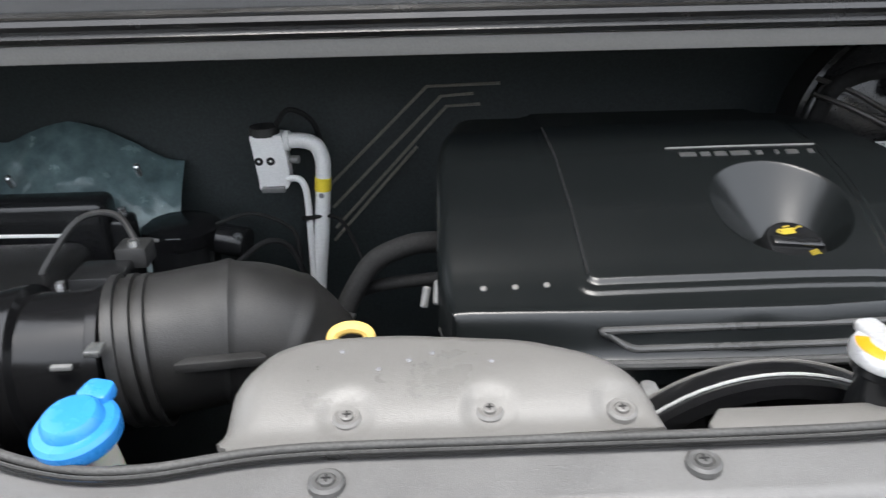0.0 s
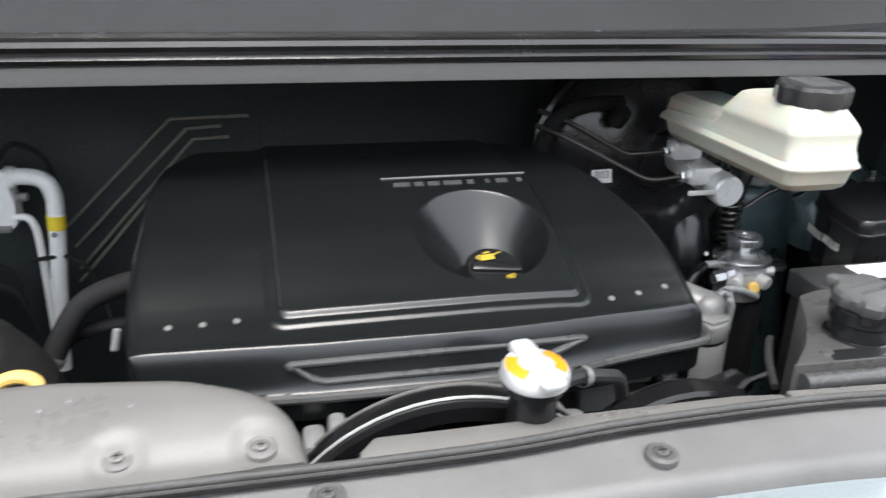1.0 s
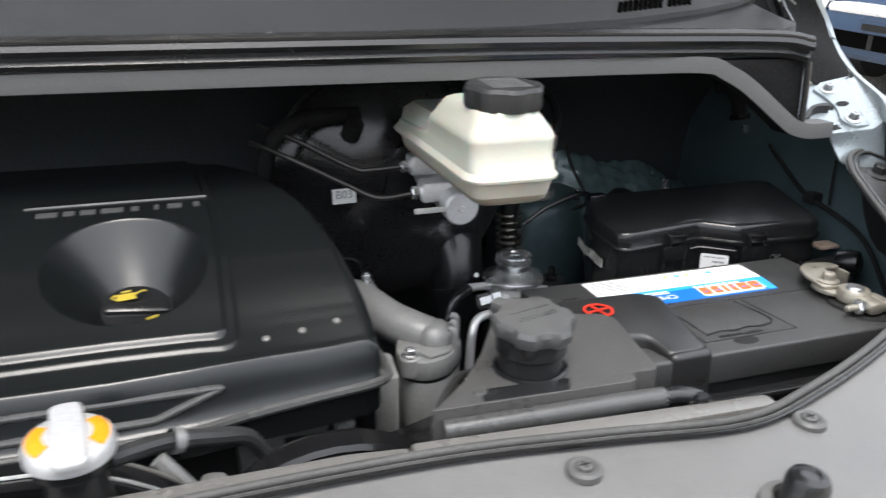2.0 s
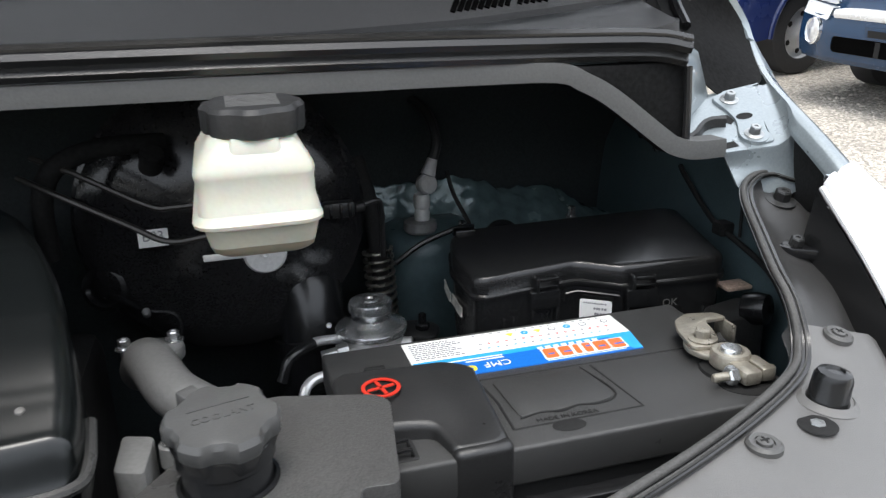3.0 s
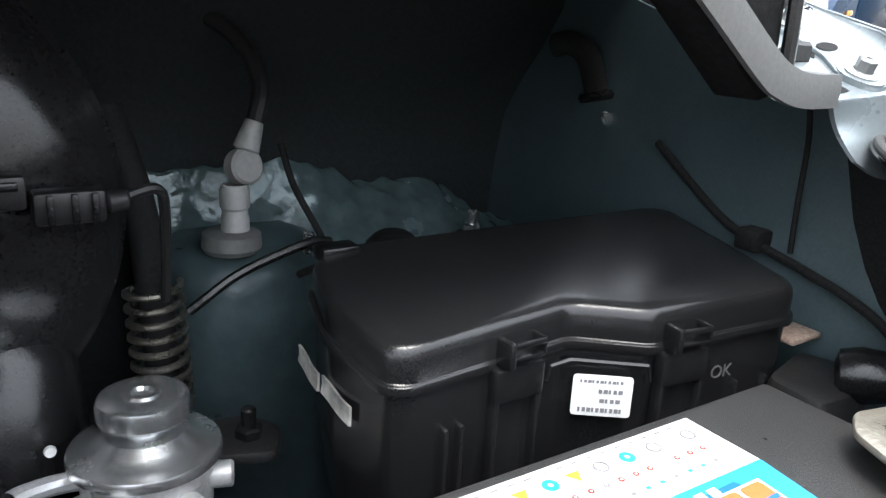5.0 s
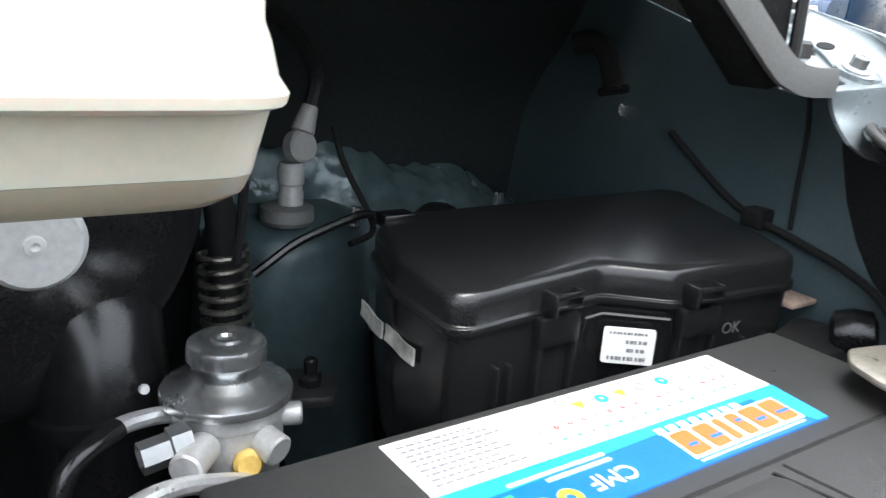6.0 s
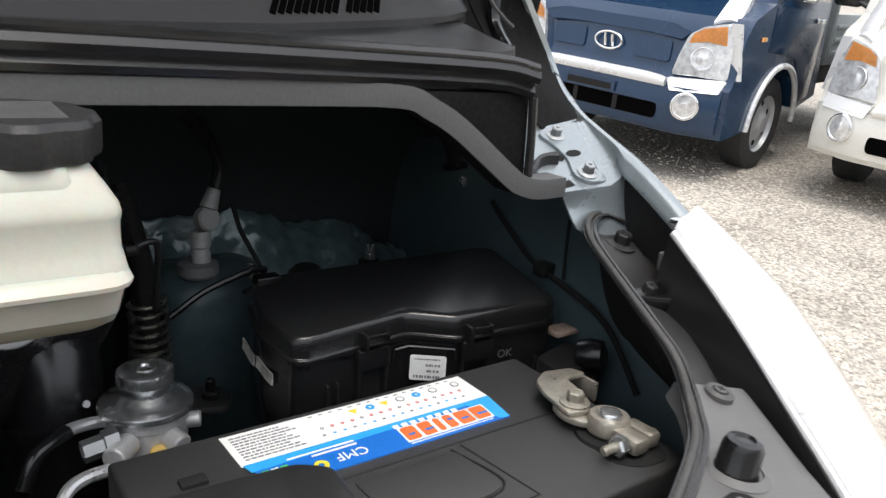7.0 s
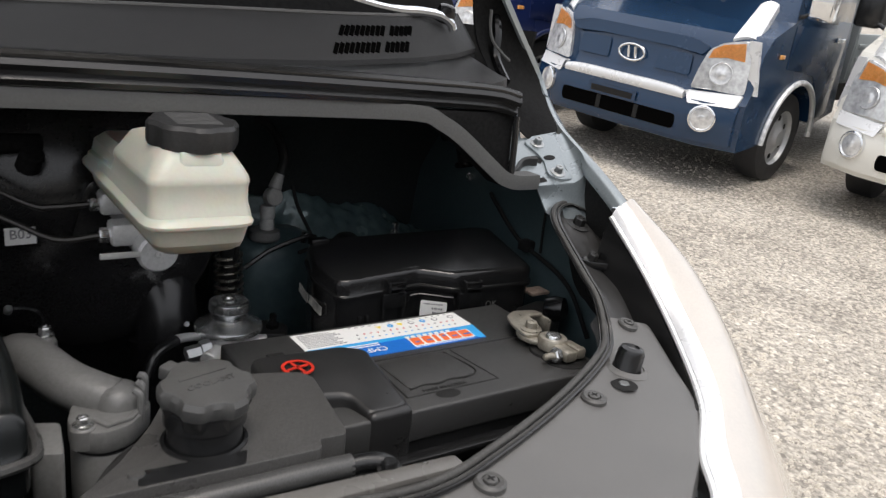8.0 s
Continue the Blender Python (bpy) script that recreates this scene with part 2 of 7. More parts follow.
def box(x0, x1, y0, y1, z0, z1, bev=0.003, seg=2):
    bm = bmesh.new()
    bmesh.ops.create_cube(bm, size=1)
    bm.transform(Matrix.LocRotScale(((x0 + x1) / 2, (y0 + y1) / 2, (z0 + z1) / 2), None, (x1 - x0, y1 - y0, z1 - z0)))
    return soften(bm, bev, seg)


def prism(poly, z0, z1, bev=0.003, seg=2, top=None):
    """A plan outline with a height; top(x, y) lifts the upper face."""
    bm = bmesh.new()
    lo = [bm.verts.new((x, y, z0)) for x, y in poly]
    hi = [bm.verts.new((x, y, top(x, y) if top else z1)) for x, y in poly]
    n = len(poly)
    bm.faces.new(lo[::-1])
    bm.faces.new(hi)
    for i in range(n):
        bm.faces.new((lo[i], lo[(i + 1) % n], hi[(i + 1) % n], hi[i]))
    return soften(bm, bev, seg)


def along(p0, p1):
    p0, p1 = Vector(p0), Vector(p1)
    return Matrix.Translation(p0) @ (p1 - p0).to_track_quat("Z", "Y").to_matrix().to_4x4()


def lathe(profile, m=None, n=32, a0=0.0, a1=360.0, wobble=None):
    """Turns (radius, height) pairs about z, then applies m."""
    bm = bmesh.new()
    full = abs(a1 - a0) >= 359.9
    k = n if full else n + 1
    rings = []
    for r, z in profile:
        if r < 1e-6:
            rings.append([bm.verts.new((0, 0, z))])
            continue
        ring = []
        for i in range(k):
            a = radians(a0 + (a1 - a0) * i / n)
            w = wobble(a, r, z) if wobble else 1.0
            ring.append(bm.verts.new((r * w * math.cos(a), r * w * math.sin(a), z)))
        rings.append(ring)
    for A, B in zip(rings, rings[1:]):
        m_ = n if full else n
        for i in range(m_):
            j = (i + 1) % k
            if len(A) == 1 and len(B) == 1:
                continue
            if len(A) == 1:
                bm.faces.new((A[0], B[j], B[i]))
            elif len(B) == 1:
                bm.faces.new((A[i], A[j], B[0]))
            else:
                bm.faces.new((A[i], A[j], B[j], B[i]))
    if m is not None:
        bm.transform(m)
    return bm


def cyl(p0, p1, r, r1=None, n=20, bev=0.0015):
    h = (Vector(p1) - Vector(p0)).length
    r1 = r if r1 is None else r1
    b = min(bev, h / 3, r / 3, r1 / 3)
    return lathe([(0, 0), (r - b, 0), (r, b), (r1, h - b), (r1 - b, h), (0, h)], along(p0, p1), n)


def smooth_path(pts, res=6):
    pts = [Vector(p) for p in pts]
    if len(pts) < 3:
        return pts
    out = []
    for i in range(len(pts) - 1):
        a, b = pts[i], pts[i + 1]
        p = pts[i - 1] if i else a - (b - a)
        q = pts[i + 2] if i + 2 < len(pts) else b + (b - a)
        for s in range(res):
            t = s / res
            out.append(0.5 * ((2 * a) + (b - p) * t + (2 * p - 5 * a + 4 * b - q) * t * t + (3 * a - p - 3 * b + q) * t ** 3))
    out.append(pts[-1])
    return out


def tube(pts, r, n=10, res=6, radii=None, closed=False, smooth=True):
    """A round bar along points; radii(s) scales it, s from 0 to 1."""
    P = smooth_path(pts, res) if smooth else [Vector(p) for p in pts]
    bm = bmesh.new()
    k = len(P)
    prev = None
    rings = []
    for i, p in enumerate(P):
        if closed:
            d = P[(i + 1) % k] - P[i - 1]
        else:
            d = P[min(i + 1, k - 1)] - P[max(i - 1, 0)]
        d.normalize()
        ref = prev if prev is not None else (Vector((0, 0, 1)) if abs(d.z) < 0.9 else Vector((1, 0, 0)))
        u = (ref - d * ref.dot(d)).normalized()
        v = d.cross(u)
        prev = u
        rr = r * (radii(i / max(1, k - 1)) if radii else 1.0)
        rings.append([bm.verts.new(p + (u * math.cos(2 * math.pi * j / n) + v * math.sin(2 * math.pi * j / n)) * rr) for j in range(n)])
    pairs = list(zip(rings, rings[1:])) + ([(rings[-1], rings[0])] if closed else [])
    for A, B in pairs:
        for j in range(n):
            bm.faces.new((A[j], A[(j + 1) % n], B[(j + 1) % n], B[j]))
    if not closed:
        bm.faces.new(rings[0][::-1])
        bm.faces.new(rings[-1])
    return bm


def sweep(pts, profile, res=6, smooth=True, closed=False, up=(0, 0, 1), size=None):
    """A section (side, height) carried along points; side points to the path's right, height upward."""
    P = smooth_path(pts, res) if smooth else [Vector(p) for p in pts]
    bm = bmesh.new()
    up = Vector(up)
    k = len(P)
    rings = []
    for i, p in enumerate(P):
        d = (P[(i + 1) % k] - P[i - 1]) if closed else (P[min(i + 1, k - 1)] - P[max(i - 1, 0)])
        side = d.cross(up).normalized()
        u = side.cross(d).normalized()
        k_ = size(p) if size else 1.0
        rings.append([bm.verts.new(p + (side * a + u * b) * k_) for a, b in profile])
    n = len(profile)
    pairs = list(zip(rings, rings[1:])) + ([(rings[-1], rings[0])] if closed else [])
    for A, B in pairs:
        for j in range(n):
            bm.faces.new((A[j], A[(j + 1) % n], B[(j + 1) % n], B[j]))
    if not closed:
        bm.faces.new(rings[0][::-1])
        bm.faces.new(rings[-1])
    return bm


def sheet(fn, nu, nv, thick=0.0, down=(0, 0, -1)):
    """A surface fn(u, v) for u, v from 0 to 1, given a back at the distance thick."""
    bm = bmesh.new()
    d = Vector(down) * thick
    front = [[bm.verts.new(fn(i / nu, j / nv)) for j in range(nv + 1)] for i in range(nu + 1)]
    for i in range(nu):
        for j in range(nv):
            bm.faces.new((front[i][j], front[i + 1][j], front[i + 1][j + 1], front[i][j + 1]))
    if thick:
        back = [[bm.verts.new(v.co + d) for v in row] for row in front]
        for i in range(nu):
            for j in range(nv):
                bm.faces.new((back[i][j], back[i][j + 1], back[i + 1][j + 1], back[i + 1][j]))
        for i in range(nu):
            for j in (0, nv):
                bm.faces.new((front[i][j], front[i + 1][j], back[i + 1][j], back[i][j]))
        for j in range(nv):
            for i in (0, nu):
                bm.faces.new((front[i][j], front[i][j + 1], back[i][j + 1], back[i][j]))
    return bm


def rounded(poly, r, seg=4):
    """Rounds the corners of a plan outline."""
    out = []
    n = len(poly)
    for i in range(n):
        p, a, b = Vector(poly[i]), Vector(poly[i - 1]), Vector(poly[(i + 1) % n])
        da, db = (a - p), (b - p)
        k = min(r, da.length * 0.45, db.length * 0.45)
        s, e = p + da.normalized() * k, p + db.normalized() * k
        for j in range(seg + 1):
            t = j / seg
            q = s * (1 - t) ** 2 + p * 2 * t * (1 - t) + e * t * t
            out.append((q.x, q.y))
    return out


def loft(rings, cap=True):
    bm = bmesh.new()
    R = [[bm.verts.new(p) for p in ring] for ring in rings]
    n = len(R[0])
    for A, B in zip(R, R[1:]):
        for j in range(n):
            bm.faces.new((A[j], A[(j + 1) % n], B[(j + 1) % n], B[j]))
    if cap:
        bm.faces.new(R[0][::-1])
        bm.faces.new(R[-1])
    return bm


def add(bm, other):
    """Joins another bmesh into bm."""
    me = bpy.data.meshes.new("joined")
    other.to_mesh(me)
    other.free()
    bm.from_mesh(me)
    bpy.data.meshes.remove(me)
    return bm


def text_mesh(body, size, m, deep=0.0004, align="CENTER"):
    cu = bpy.data.curves.new("lettering", "FONT")
    cu.body, cu.size, cu.extrude, cu.align_x, cu.align_y = body, size, deep, align, "CENTER"
    ob = bpy.data.objects.new("lettering", cu)
    scene.collection.objects.link(ob)
    me = bpy.data.meshes.new_from_object(ob.evaluated_get(bpy.context.evaluated_depsgraph_get()))
    bm = bmesh.new()
    bm.from_mesh(me)
    bm.transform(m)
    bpy.data.objects.remove(ob)
    bpy.data.meshes.remove(me)
    bpy.data.curves.remove(cu)
    return bm


def hexbolt(parent, p, axis=(0, 0, 1), r=0.006, h=0.006, flange=0.010, mat=None, name="bolt", label=""):
    """A flanged hexagon bolt head."""
    p, axis = Vector(p), Vector(axis).normalized()
    m = along(p, p + axis)
    bm = lathe([(0, 0), (flange, 0), (flange, 0.0015), (r * 1.05, 0.0028)], m, 24)
    add(bm, lathe([(r * 1.05, 0.0024), (r, 0.003), (r, 0.003 + h * 0.85), (r * 0.85, 0.003 + h), (r * 0.4, 0.003 + h), (r * 0.35, 0.002 + h), (0, 0.002 + h)], m, 6))
    return part(name, bm, mat or ZINC, parent, label, angle=25)


def smoothstep(a, b, x):
    t = np.clip((x - a) / (b - a), 0, 1)
    return t * t * (3 - 2 * t)


# ---- the car's bay: setting ----
def cowl_y(x):
    return 0.853 - 0.022 * (x - 0.5) - 0.022 * (x - 0.5) ** 2


XS = [-0.85 + 0.1 * i for i in range(20)]

bay = thing("engine_bay", "dark engine bay shell with blue-grey painted sheet metal", "engine bay", kind="structure")
part("bay_floor", box(-0.75, 1.42, 0.43, 1.3, 0.42, 0.45, 0.004), SHADOW_BLACK, bay, "black undertray")


def firewall(u, v):
    x = -0.75 + 2.2 * u
    z = 0.45 + 0.78 * v
    y = 1.2 + 0.012 * math.sin(7 * x) + 0.01 * math.sin(11 * z + 3 * x) - 0.05 * max(0, v - 0.85) / 0.15
    return (x, y, z)


part("firewall", sheet(firewall, 60, 24, 0.02, (0, 1, 0)), FIREWALL, bay, "black felt-covered firewall")
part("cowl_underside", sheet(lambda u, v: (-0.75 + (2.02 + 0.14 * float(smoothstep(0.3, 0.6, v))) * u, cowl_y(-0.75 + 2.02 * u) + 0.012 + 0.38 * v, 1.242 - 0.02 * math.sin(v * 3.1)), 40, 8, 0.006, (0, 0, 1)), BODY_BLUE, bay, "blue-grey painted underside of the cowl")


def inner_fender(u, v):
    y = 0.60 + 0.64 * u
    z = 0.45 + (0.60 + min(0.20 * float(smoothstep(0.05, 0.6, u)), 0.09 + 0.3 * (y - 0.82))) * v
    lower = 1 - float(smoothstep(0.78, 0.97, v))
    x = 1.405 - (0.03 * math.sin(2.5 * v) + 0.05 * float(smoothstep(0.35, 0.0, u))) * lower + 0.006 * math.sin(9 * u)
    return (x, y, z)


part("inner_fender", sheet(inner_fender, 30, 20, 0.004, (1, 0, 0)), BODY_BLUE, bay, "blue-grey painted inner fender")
# hidden black panel, added to keep the sky's reflection off the fuse lid
part("pillar_panel", sheet(lambda u, v: (1.412 + 0.05 * v, 1.03 + 0.30 * u, 1.10 + 0.24 * v), 6, 6, 0.004, (1, 0, 0)), FELT, bay, "unseen black panel added to block sky reflections in the corner")
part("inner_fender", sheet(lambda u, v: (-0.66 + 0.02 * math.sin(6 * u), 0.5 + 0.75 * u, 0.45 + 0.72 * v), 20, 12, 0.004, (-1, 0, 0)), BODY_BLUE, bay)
part("radiator_support", box(-0.7, 1.30, 0.468, 0.482, 0.45, 1.03, 0.003), SHADOW_BLACK, bay, "black radiator support behind the grille")


def wheelhouse_right(u, v):
    x = 1.02 + 0.42 * u
    t = v
    reach = 0.25 + 0.75 * float(smoothstep(1.13, 1.2, x))
    y = 1.185 - 0.10 * t * reach
    z = 1.06 - 0.16 * t ** 1.4 + 0.006 * noise.noise((x * 10, t * 3, 1.0)) + 0.006 * noise.noise((x * 60, t * 8, 2.0)) - 0.05 * float(smoothstep(1.27, 1.40, x)) * (1 - t) - 0.022 * float(smoothstep(1.14, 1.24, x)) * (1 - t)
    return (x, y - 0.02 * t * t * reach, z)


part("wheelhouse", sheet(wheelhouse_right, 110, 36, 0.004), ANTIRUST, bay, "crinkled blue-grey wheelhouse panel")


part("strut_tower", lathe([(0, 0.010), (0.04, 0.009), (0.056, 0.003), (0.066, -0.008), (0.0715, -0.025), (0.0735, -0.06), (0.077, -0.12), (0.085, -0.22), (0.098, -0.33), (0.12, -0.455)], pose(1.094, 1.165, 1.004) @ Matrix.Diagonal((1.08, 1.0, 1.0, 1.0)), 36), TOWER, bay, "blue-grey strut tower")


def wheelhouse_left(u, v):
    x = -0.62 + 0.425 * u
    y = 1.165 - 0.13 * v
    crown = 1.078 + 0.016 * math.exp(-((u - 0.62) / 0.13) ** 2) - 0.045 * float(smoothstep(0.72, 1.0, u)) - 0.012 * math.exp(-((u - 0.40) / 0.07) ** 2)
    z = crown - 0.19 * v ** 1.3 + (0.010 * noise.noise((x * 16, v * 3, 4.0)) + 0.006 * noise.noise((x * 55, v * 9, 6.0))) * (0.3 + 0.7 * v)
    return (x, y, z)


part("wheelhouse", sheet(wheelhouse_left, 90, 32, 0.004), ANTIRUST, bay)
for sx, sy, sz in ((-0.243, 1.12, 1.03), (-0.42, 1.115, 1.02)):
    part("stud", cyl((sx, sy - 0.01, sz), (sx, sy - 0.02, sz + 0.018), 0.005, n=10), ZINC, bay, "zinc-plated stud")
part("stud", cyl((1.293, 1.112, 0.99), (1.293, 1.11, 1.024), 0.0055, n=10), ZINC, bay)
part("nut", cyl((1.293, 1.1115, 1.003), (1.293, 1.111, 1.011), 0.0085, n=6), ZINC, bay, "bright zinc nut")
part("stud_seat", lathe([(0.014, 0), (0.013, 0.004), (0.006, 0.006)], pose(1.293, 1.112, 0.998), 14), BLACK, bay)

# raised ribs pressed into the firewall felt
for rib in (
    ((0.274, 1.176, 1.132), (0.167, 1.176, 1.130), (0.011, 1.172, 0.980)),
    ((0.235, 1.176, 1.118), (0.187, 1.176, 1.115), (0.018, 1.172, 0.948)),
    ((0.245, 1.176, 1.102), (0.195, 1.176, 1.100), (0.020, 1.172, 0.914)),
    ((0.150, 1.176, 1.040), (0.016, 1.172, 0.893)),
):
    part("pressed_rib", tube(rib, 0.0024, 6, smooth=False), material("dusty_rib", (0.15, 0.14, 0.115), 0.6) if "dusty_rib" not in bpy.data.materials else bpy.data.materials["dusty_rib"], bay, "dusty raised rib")

# cowl flange, weatherstrip and cowl top
cowl = thing("cowl", "dark grey plastic cowl with ribbed rubber weatherstrip below the windscreen", "cowl", kind="structure")
flange_path = [(x, cowl_y(x), 1.2405) for x in XS if x < 1.1] + [(1.135, 0.826, 1.2395), (1.162, 0.822, 1.230), (1.19, 0.818, 1.214), (1.242, 0.812, 1.174), (1.258, 0.810, 1.1645), (1.278, 0.810, 1.1600), (1.312, 0.813, 1.1595)]
part("flange", sweep(flange_path, [(0.000, -0.009), (0.004, -0.009), (0.005, 0.0), (0.004, 0.009), (-0.02, 0.0095), (-0.02, 0.006), (0.0, 0.005)], 5), FLANGE, cowl, "grey flange of the cowl edge")
strip_path = [(x, cowl_y(x) - 0.001, 1.2515 - 0.012 * max(0, x - 0.9)) for x in XS if x < 1.2] + [(1.22, 0.826, 1.2465), (1.264, 0.818, 1.240)]
part("weatherstrip", sweep(strip_path, [(-0.004, 0.0), (0.006, 0.0), (0.0085, 0.005), (0.005, 0.009), (0.0045, 0.0115), (0.0095, 0.0125), (0.012, 0.0175), (0.009, 0.0225), (0.006, 0.0235), (0.0065, 0.026), (0.003, 0.0295), (-0.006, 0.030), (-0.018, 0.027), (-0.018, 0.0)], 4), SEAL, cowl, "black ribbed rubber weatherstrip")
part("end_block", prism([(1.135, 0.006), (1.268, 0.006), (1.272, -0.082), (1.262, -0.085), (1.19, -0.03), (1.155, -0.012)], 0, 0.03, 0.002), FELT, cowl, "black plastic end block")
LAST[0].matrix_basis = pose(0, 0.852, 1.238, 90, 0, 0)
part("end_edge", tube([(1.268, 0.817, 1.24), (1.2695, 0.816, 1.2), (1.2705, 0.816, 1.162)], 0.0040, 8), BLACK, cowl)


def spread(x, xs, ys):
    """A value read from a short table by straight steps."""
    for i in range(len(xs) - 1):
        if x <= xs[i + 1]:
            break
    f = max(0.0, min(1.0, (x - xs[i]) / (xs[i + 1] - xs[i])))
    return ys[i] * (1 - f) + ys[i + 1] * f


def cowl_lip(x):
    return Vector((x, spread(x, (-0.85, 0.4, 0.92, 1.06, 1.17, 1.25, 1.311), (0.866, 0.877, 0.877, 0.882, 0.897, 0.930, 0.975)), spread(x, (-0.85, 0.4, 0.92, 1.06, 1.17, 1.25, 1.311), (1.276, 1.277, 1.281, 1.287, 1.296, 1.303, 1.310))))


def cowl_back(x):
    return Vector((x, cowl_lip(x).y + spread(x, (0.4, 0.74, 0.92, 1.311), (0.086, 0.080, 0.066, 0.052)), spread(x, (-0.85, 0.4, 0.74, 0.9, 1.17, 1.311), (1.312, 1.313, 1.316, 1.326, 1.340, 1.352))))


def cowl_ledge(u, v):
    x = -0.85 + 2.15 * u
    t = max(0.0, min(1.0, (x - 1.205) / 0.095))
    back = cowl_lip(x) + Vector((0, 0.02, -0.0055))
    front = Vector((x, cowl_y(x) + 0.012 + 0.070 * (1 - math.sqrt(max(0.0, 1 - t * t))), 1.270 + 0.012 * t))
    return front.lerp(back, v) + Vector((0, 0, -0.003 * math.sin(math.pi * v) * (1 - t)))


def upper_panel(u, v):
    x = -0.85 + 2.161 * u
    return cowl_lip(x).lerp(cowl_back(x), v)


part("cowl_ledge", sheet(cowl_ledge, 140, 12, 0.003), COWL, cowl, "dark grey ledge behind the weatherstrip")
part("ledge_end", sheet(lambda u, v: Vector(cowl_ledge(0.955 + 0.045 * u, 0.0)) + Vector((0.002 * v, -0.002 * v, -0.034 * v)), 14, 4, 0.002, (0, 1, 0)), COWL, cowl, "rounded end of the ledge")
part("upper_panel", sheet(upper_panel, 140, 16, 0.006), COWL, cowl, "dark grey slotted panel below the windscreen")
part("panel_end", sheet(lambda u, v: Vector(upper_panel(1.0, u)) + Vector((0.001 + 0.002 * v, 0, 0.001 - 0.05 * v)), 8, 3, 0.003, (-1, 0, 0)), COWL, cowl, "upright end of the slotted panel")
part("back_bead", tube([cowl_back(x) + Vector((0, 0, 0.001)) for x in XS + [1.10, 1.20, 1.30] if x < 1.06 or x in (1.10, 1.20, 1.30)], 0.0020, 6), PANEL_GREY, cowl, "pale edge below the windscreen")
slot = None
for row in range(2):
    for col in range(14):
        x = (1.079, 1.061)[row] + col * 0.0072 + (0.0065 if col > 8 else 0)
        a, b = cowl_lip(x), cowl_back(x)
        c = Vector(upper_panel((x + 0.85) / 2.161, (0.62, 0.24)[row]))
        m = Matrix.Translation(c + Vector((0, 0, 0.0006))) @ pose(0, 0, 0, math.degrees(math.atan2(b.z - a.z, b.y - a.y)), 0, 0) @ pose(0, 0, 0, 0, 0, -28)
        if slot is None:
            slot = part("vent_slot", box(-0.0025, 0.0025, -0.0095, 0.0095, -0.0012, 0.0012, 0.0002, 1), SLOT_SHADE, cowl, "dark vent slot")
            slot.matrix_basis = m
        else:
            twin(slot, cowl, m)
part("screen_strip", sheet(lambda u, v: cowl_back(-0.85 + 2.161 * u) + Vector((0, 0.003 + 0.075 * v, 0.072 * v ** 0.8)), 60, 6, 0.004), FELT, cowl, "black strip below the windscreen")
part("windscreen", sheet(lambda u, v: cowl_back(-0.85 + 2.15 * u) + Vector((0, 0.07 + 0.62 * v, 0.065 + 0.50 * v)), 20, 6, 0.005), DARK_GLASS, cowl, "dark windscreen glass")

CREST = [(1.381, 0.700, 1.134), (1.383, 0.713, 1.141), (1.387, 0.755, 1.164), (1.392, 0.798, 1.184), (1.414, 0.859, 1.198), (1.439, 0.922, 1.213), (1.463, 0.975, 1.232), (1.475, 1.015, 1.264), (1.445, 1.01, 1.299), (1.403, 0.988, 1.328), (1.355, 0.962, 1.362), (1.315, 0.95, 1.402)]
CREST = smooth_path(CREST, 4)
SKIN_TOP = next(i for i, p in enumerate(CREST) if p.z > 1.262)
SHIELD_L = smooth_path([(1.362, 0.894, 1.197), (1.328, 0.906, 1.227), (1.296, 0.898, 1.262), (1.312, 0.945, 1.29), (1.309, 0.975, 1.33), (1.305, 0.99, 1.41)], 4)
SHIELD_R = smooth_path([(1.411, 0.896, 1.207), (1.434, 0.922, 1.213), (1.461, 0.976, 1.234), (1.472, 1.014, 1.266), (1.400, 0.988, 1.328), (1.313, 0.952, 1.402)], 4)


def side_shield(u, v):
    i = int(round(u * (len(SHIELD_L) - 1)))
    return SHIELD_L[i].lerp(SHIELD_R[i], v) + Vector((0, 0.006 * math.sin(math.pi * v), 0))


part("side_shield", sheet(side_shield, len(SHIELD_L) - 1, 8, 0.004, (0, 1, 0)), FELT, cowl, "black shield at the cowl's end")
wiper = thing("windscreen_wiper", "bright metal wiper arm end above the cowl", "wiper")
part("arm", tube([(1.06, 0.972, 1.366), (1.125, 0.966, 1.353), (1.174, 0.965, 1.348), (1.209, 0.962, 1.349), (1.236, 0.958, 1.347), (1.252, 0.956, 1.339), (1.257, 0.956, 1.331)], 0.006, 10), CHROME, wiper)
part("pivot", lathe([(0.012, -0.012), (0.013, 0.0), (0.010, 0.008), (0, 0.010)], pose(1.248, 0.962, 1.352, 20, 0, 0), 20), BLACK_GLOSS, wiper)

# fender side: ledge, crest, hinge cover
fender = thing("fender", "pale silver car fender with bolted inner ledge", "fender", kind="structure")


def ledge_z(x, y):
    return 1.165 + 0.44 * (y - 0.821) + 0.13 * (x - 1.353)


def between(A, B, n):
    """A ruled patch between two smoothed lines of the same number of points."""
    A, B = smooth_path(A, n), smooth_path(B, n)
    return len(A) - 1, lambda u, v: A[int(round(u * (len(A) - 1)))].lerp(B[int(round(u * (len(A) - 1)))], v)


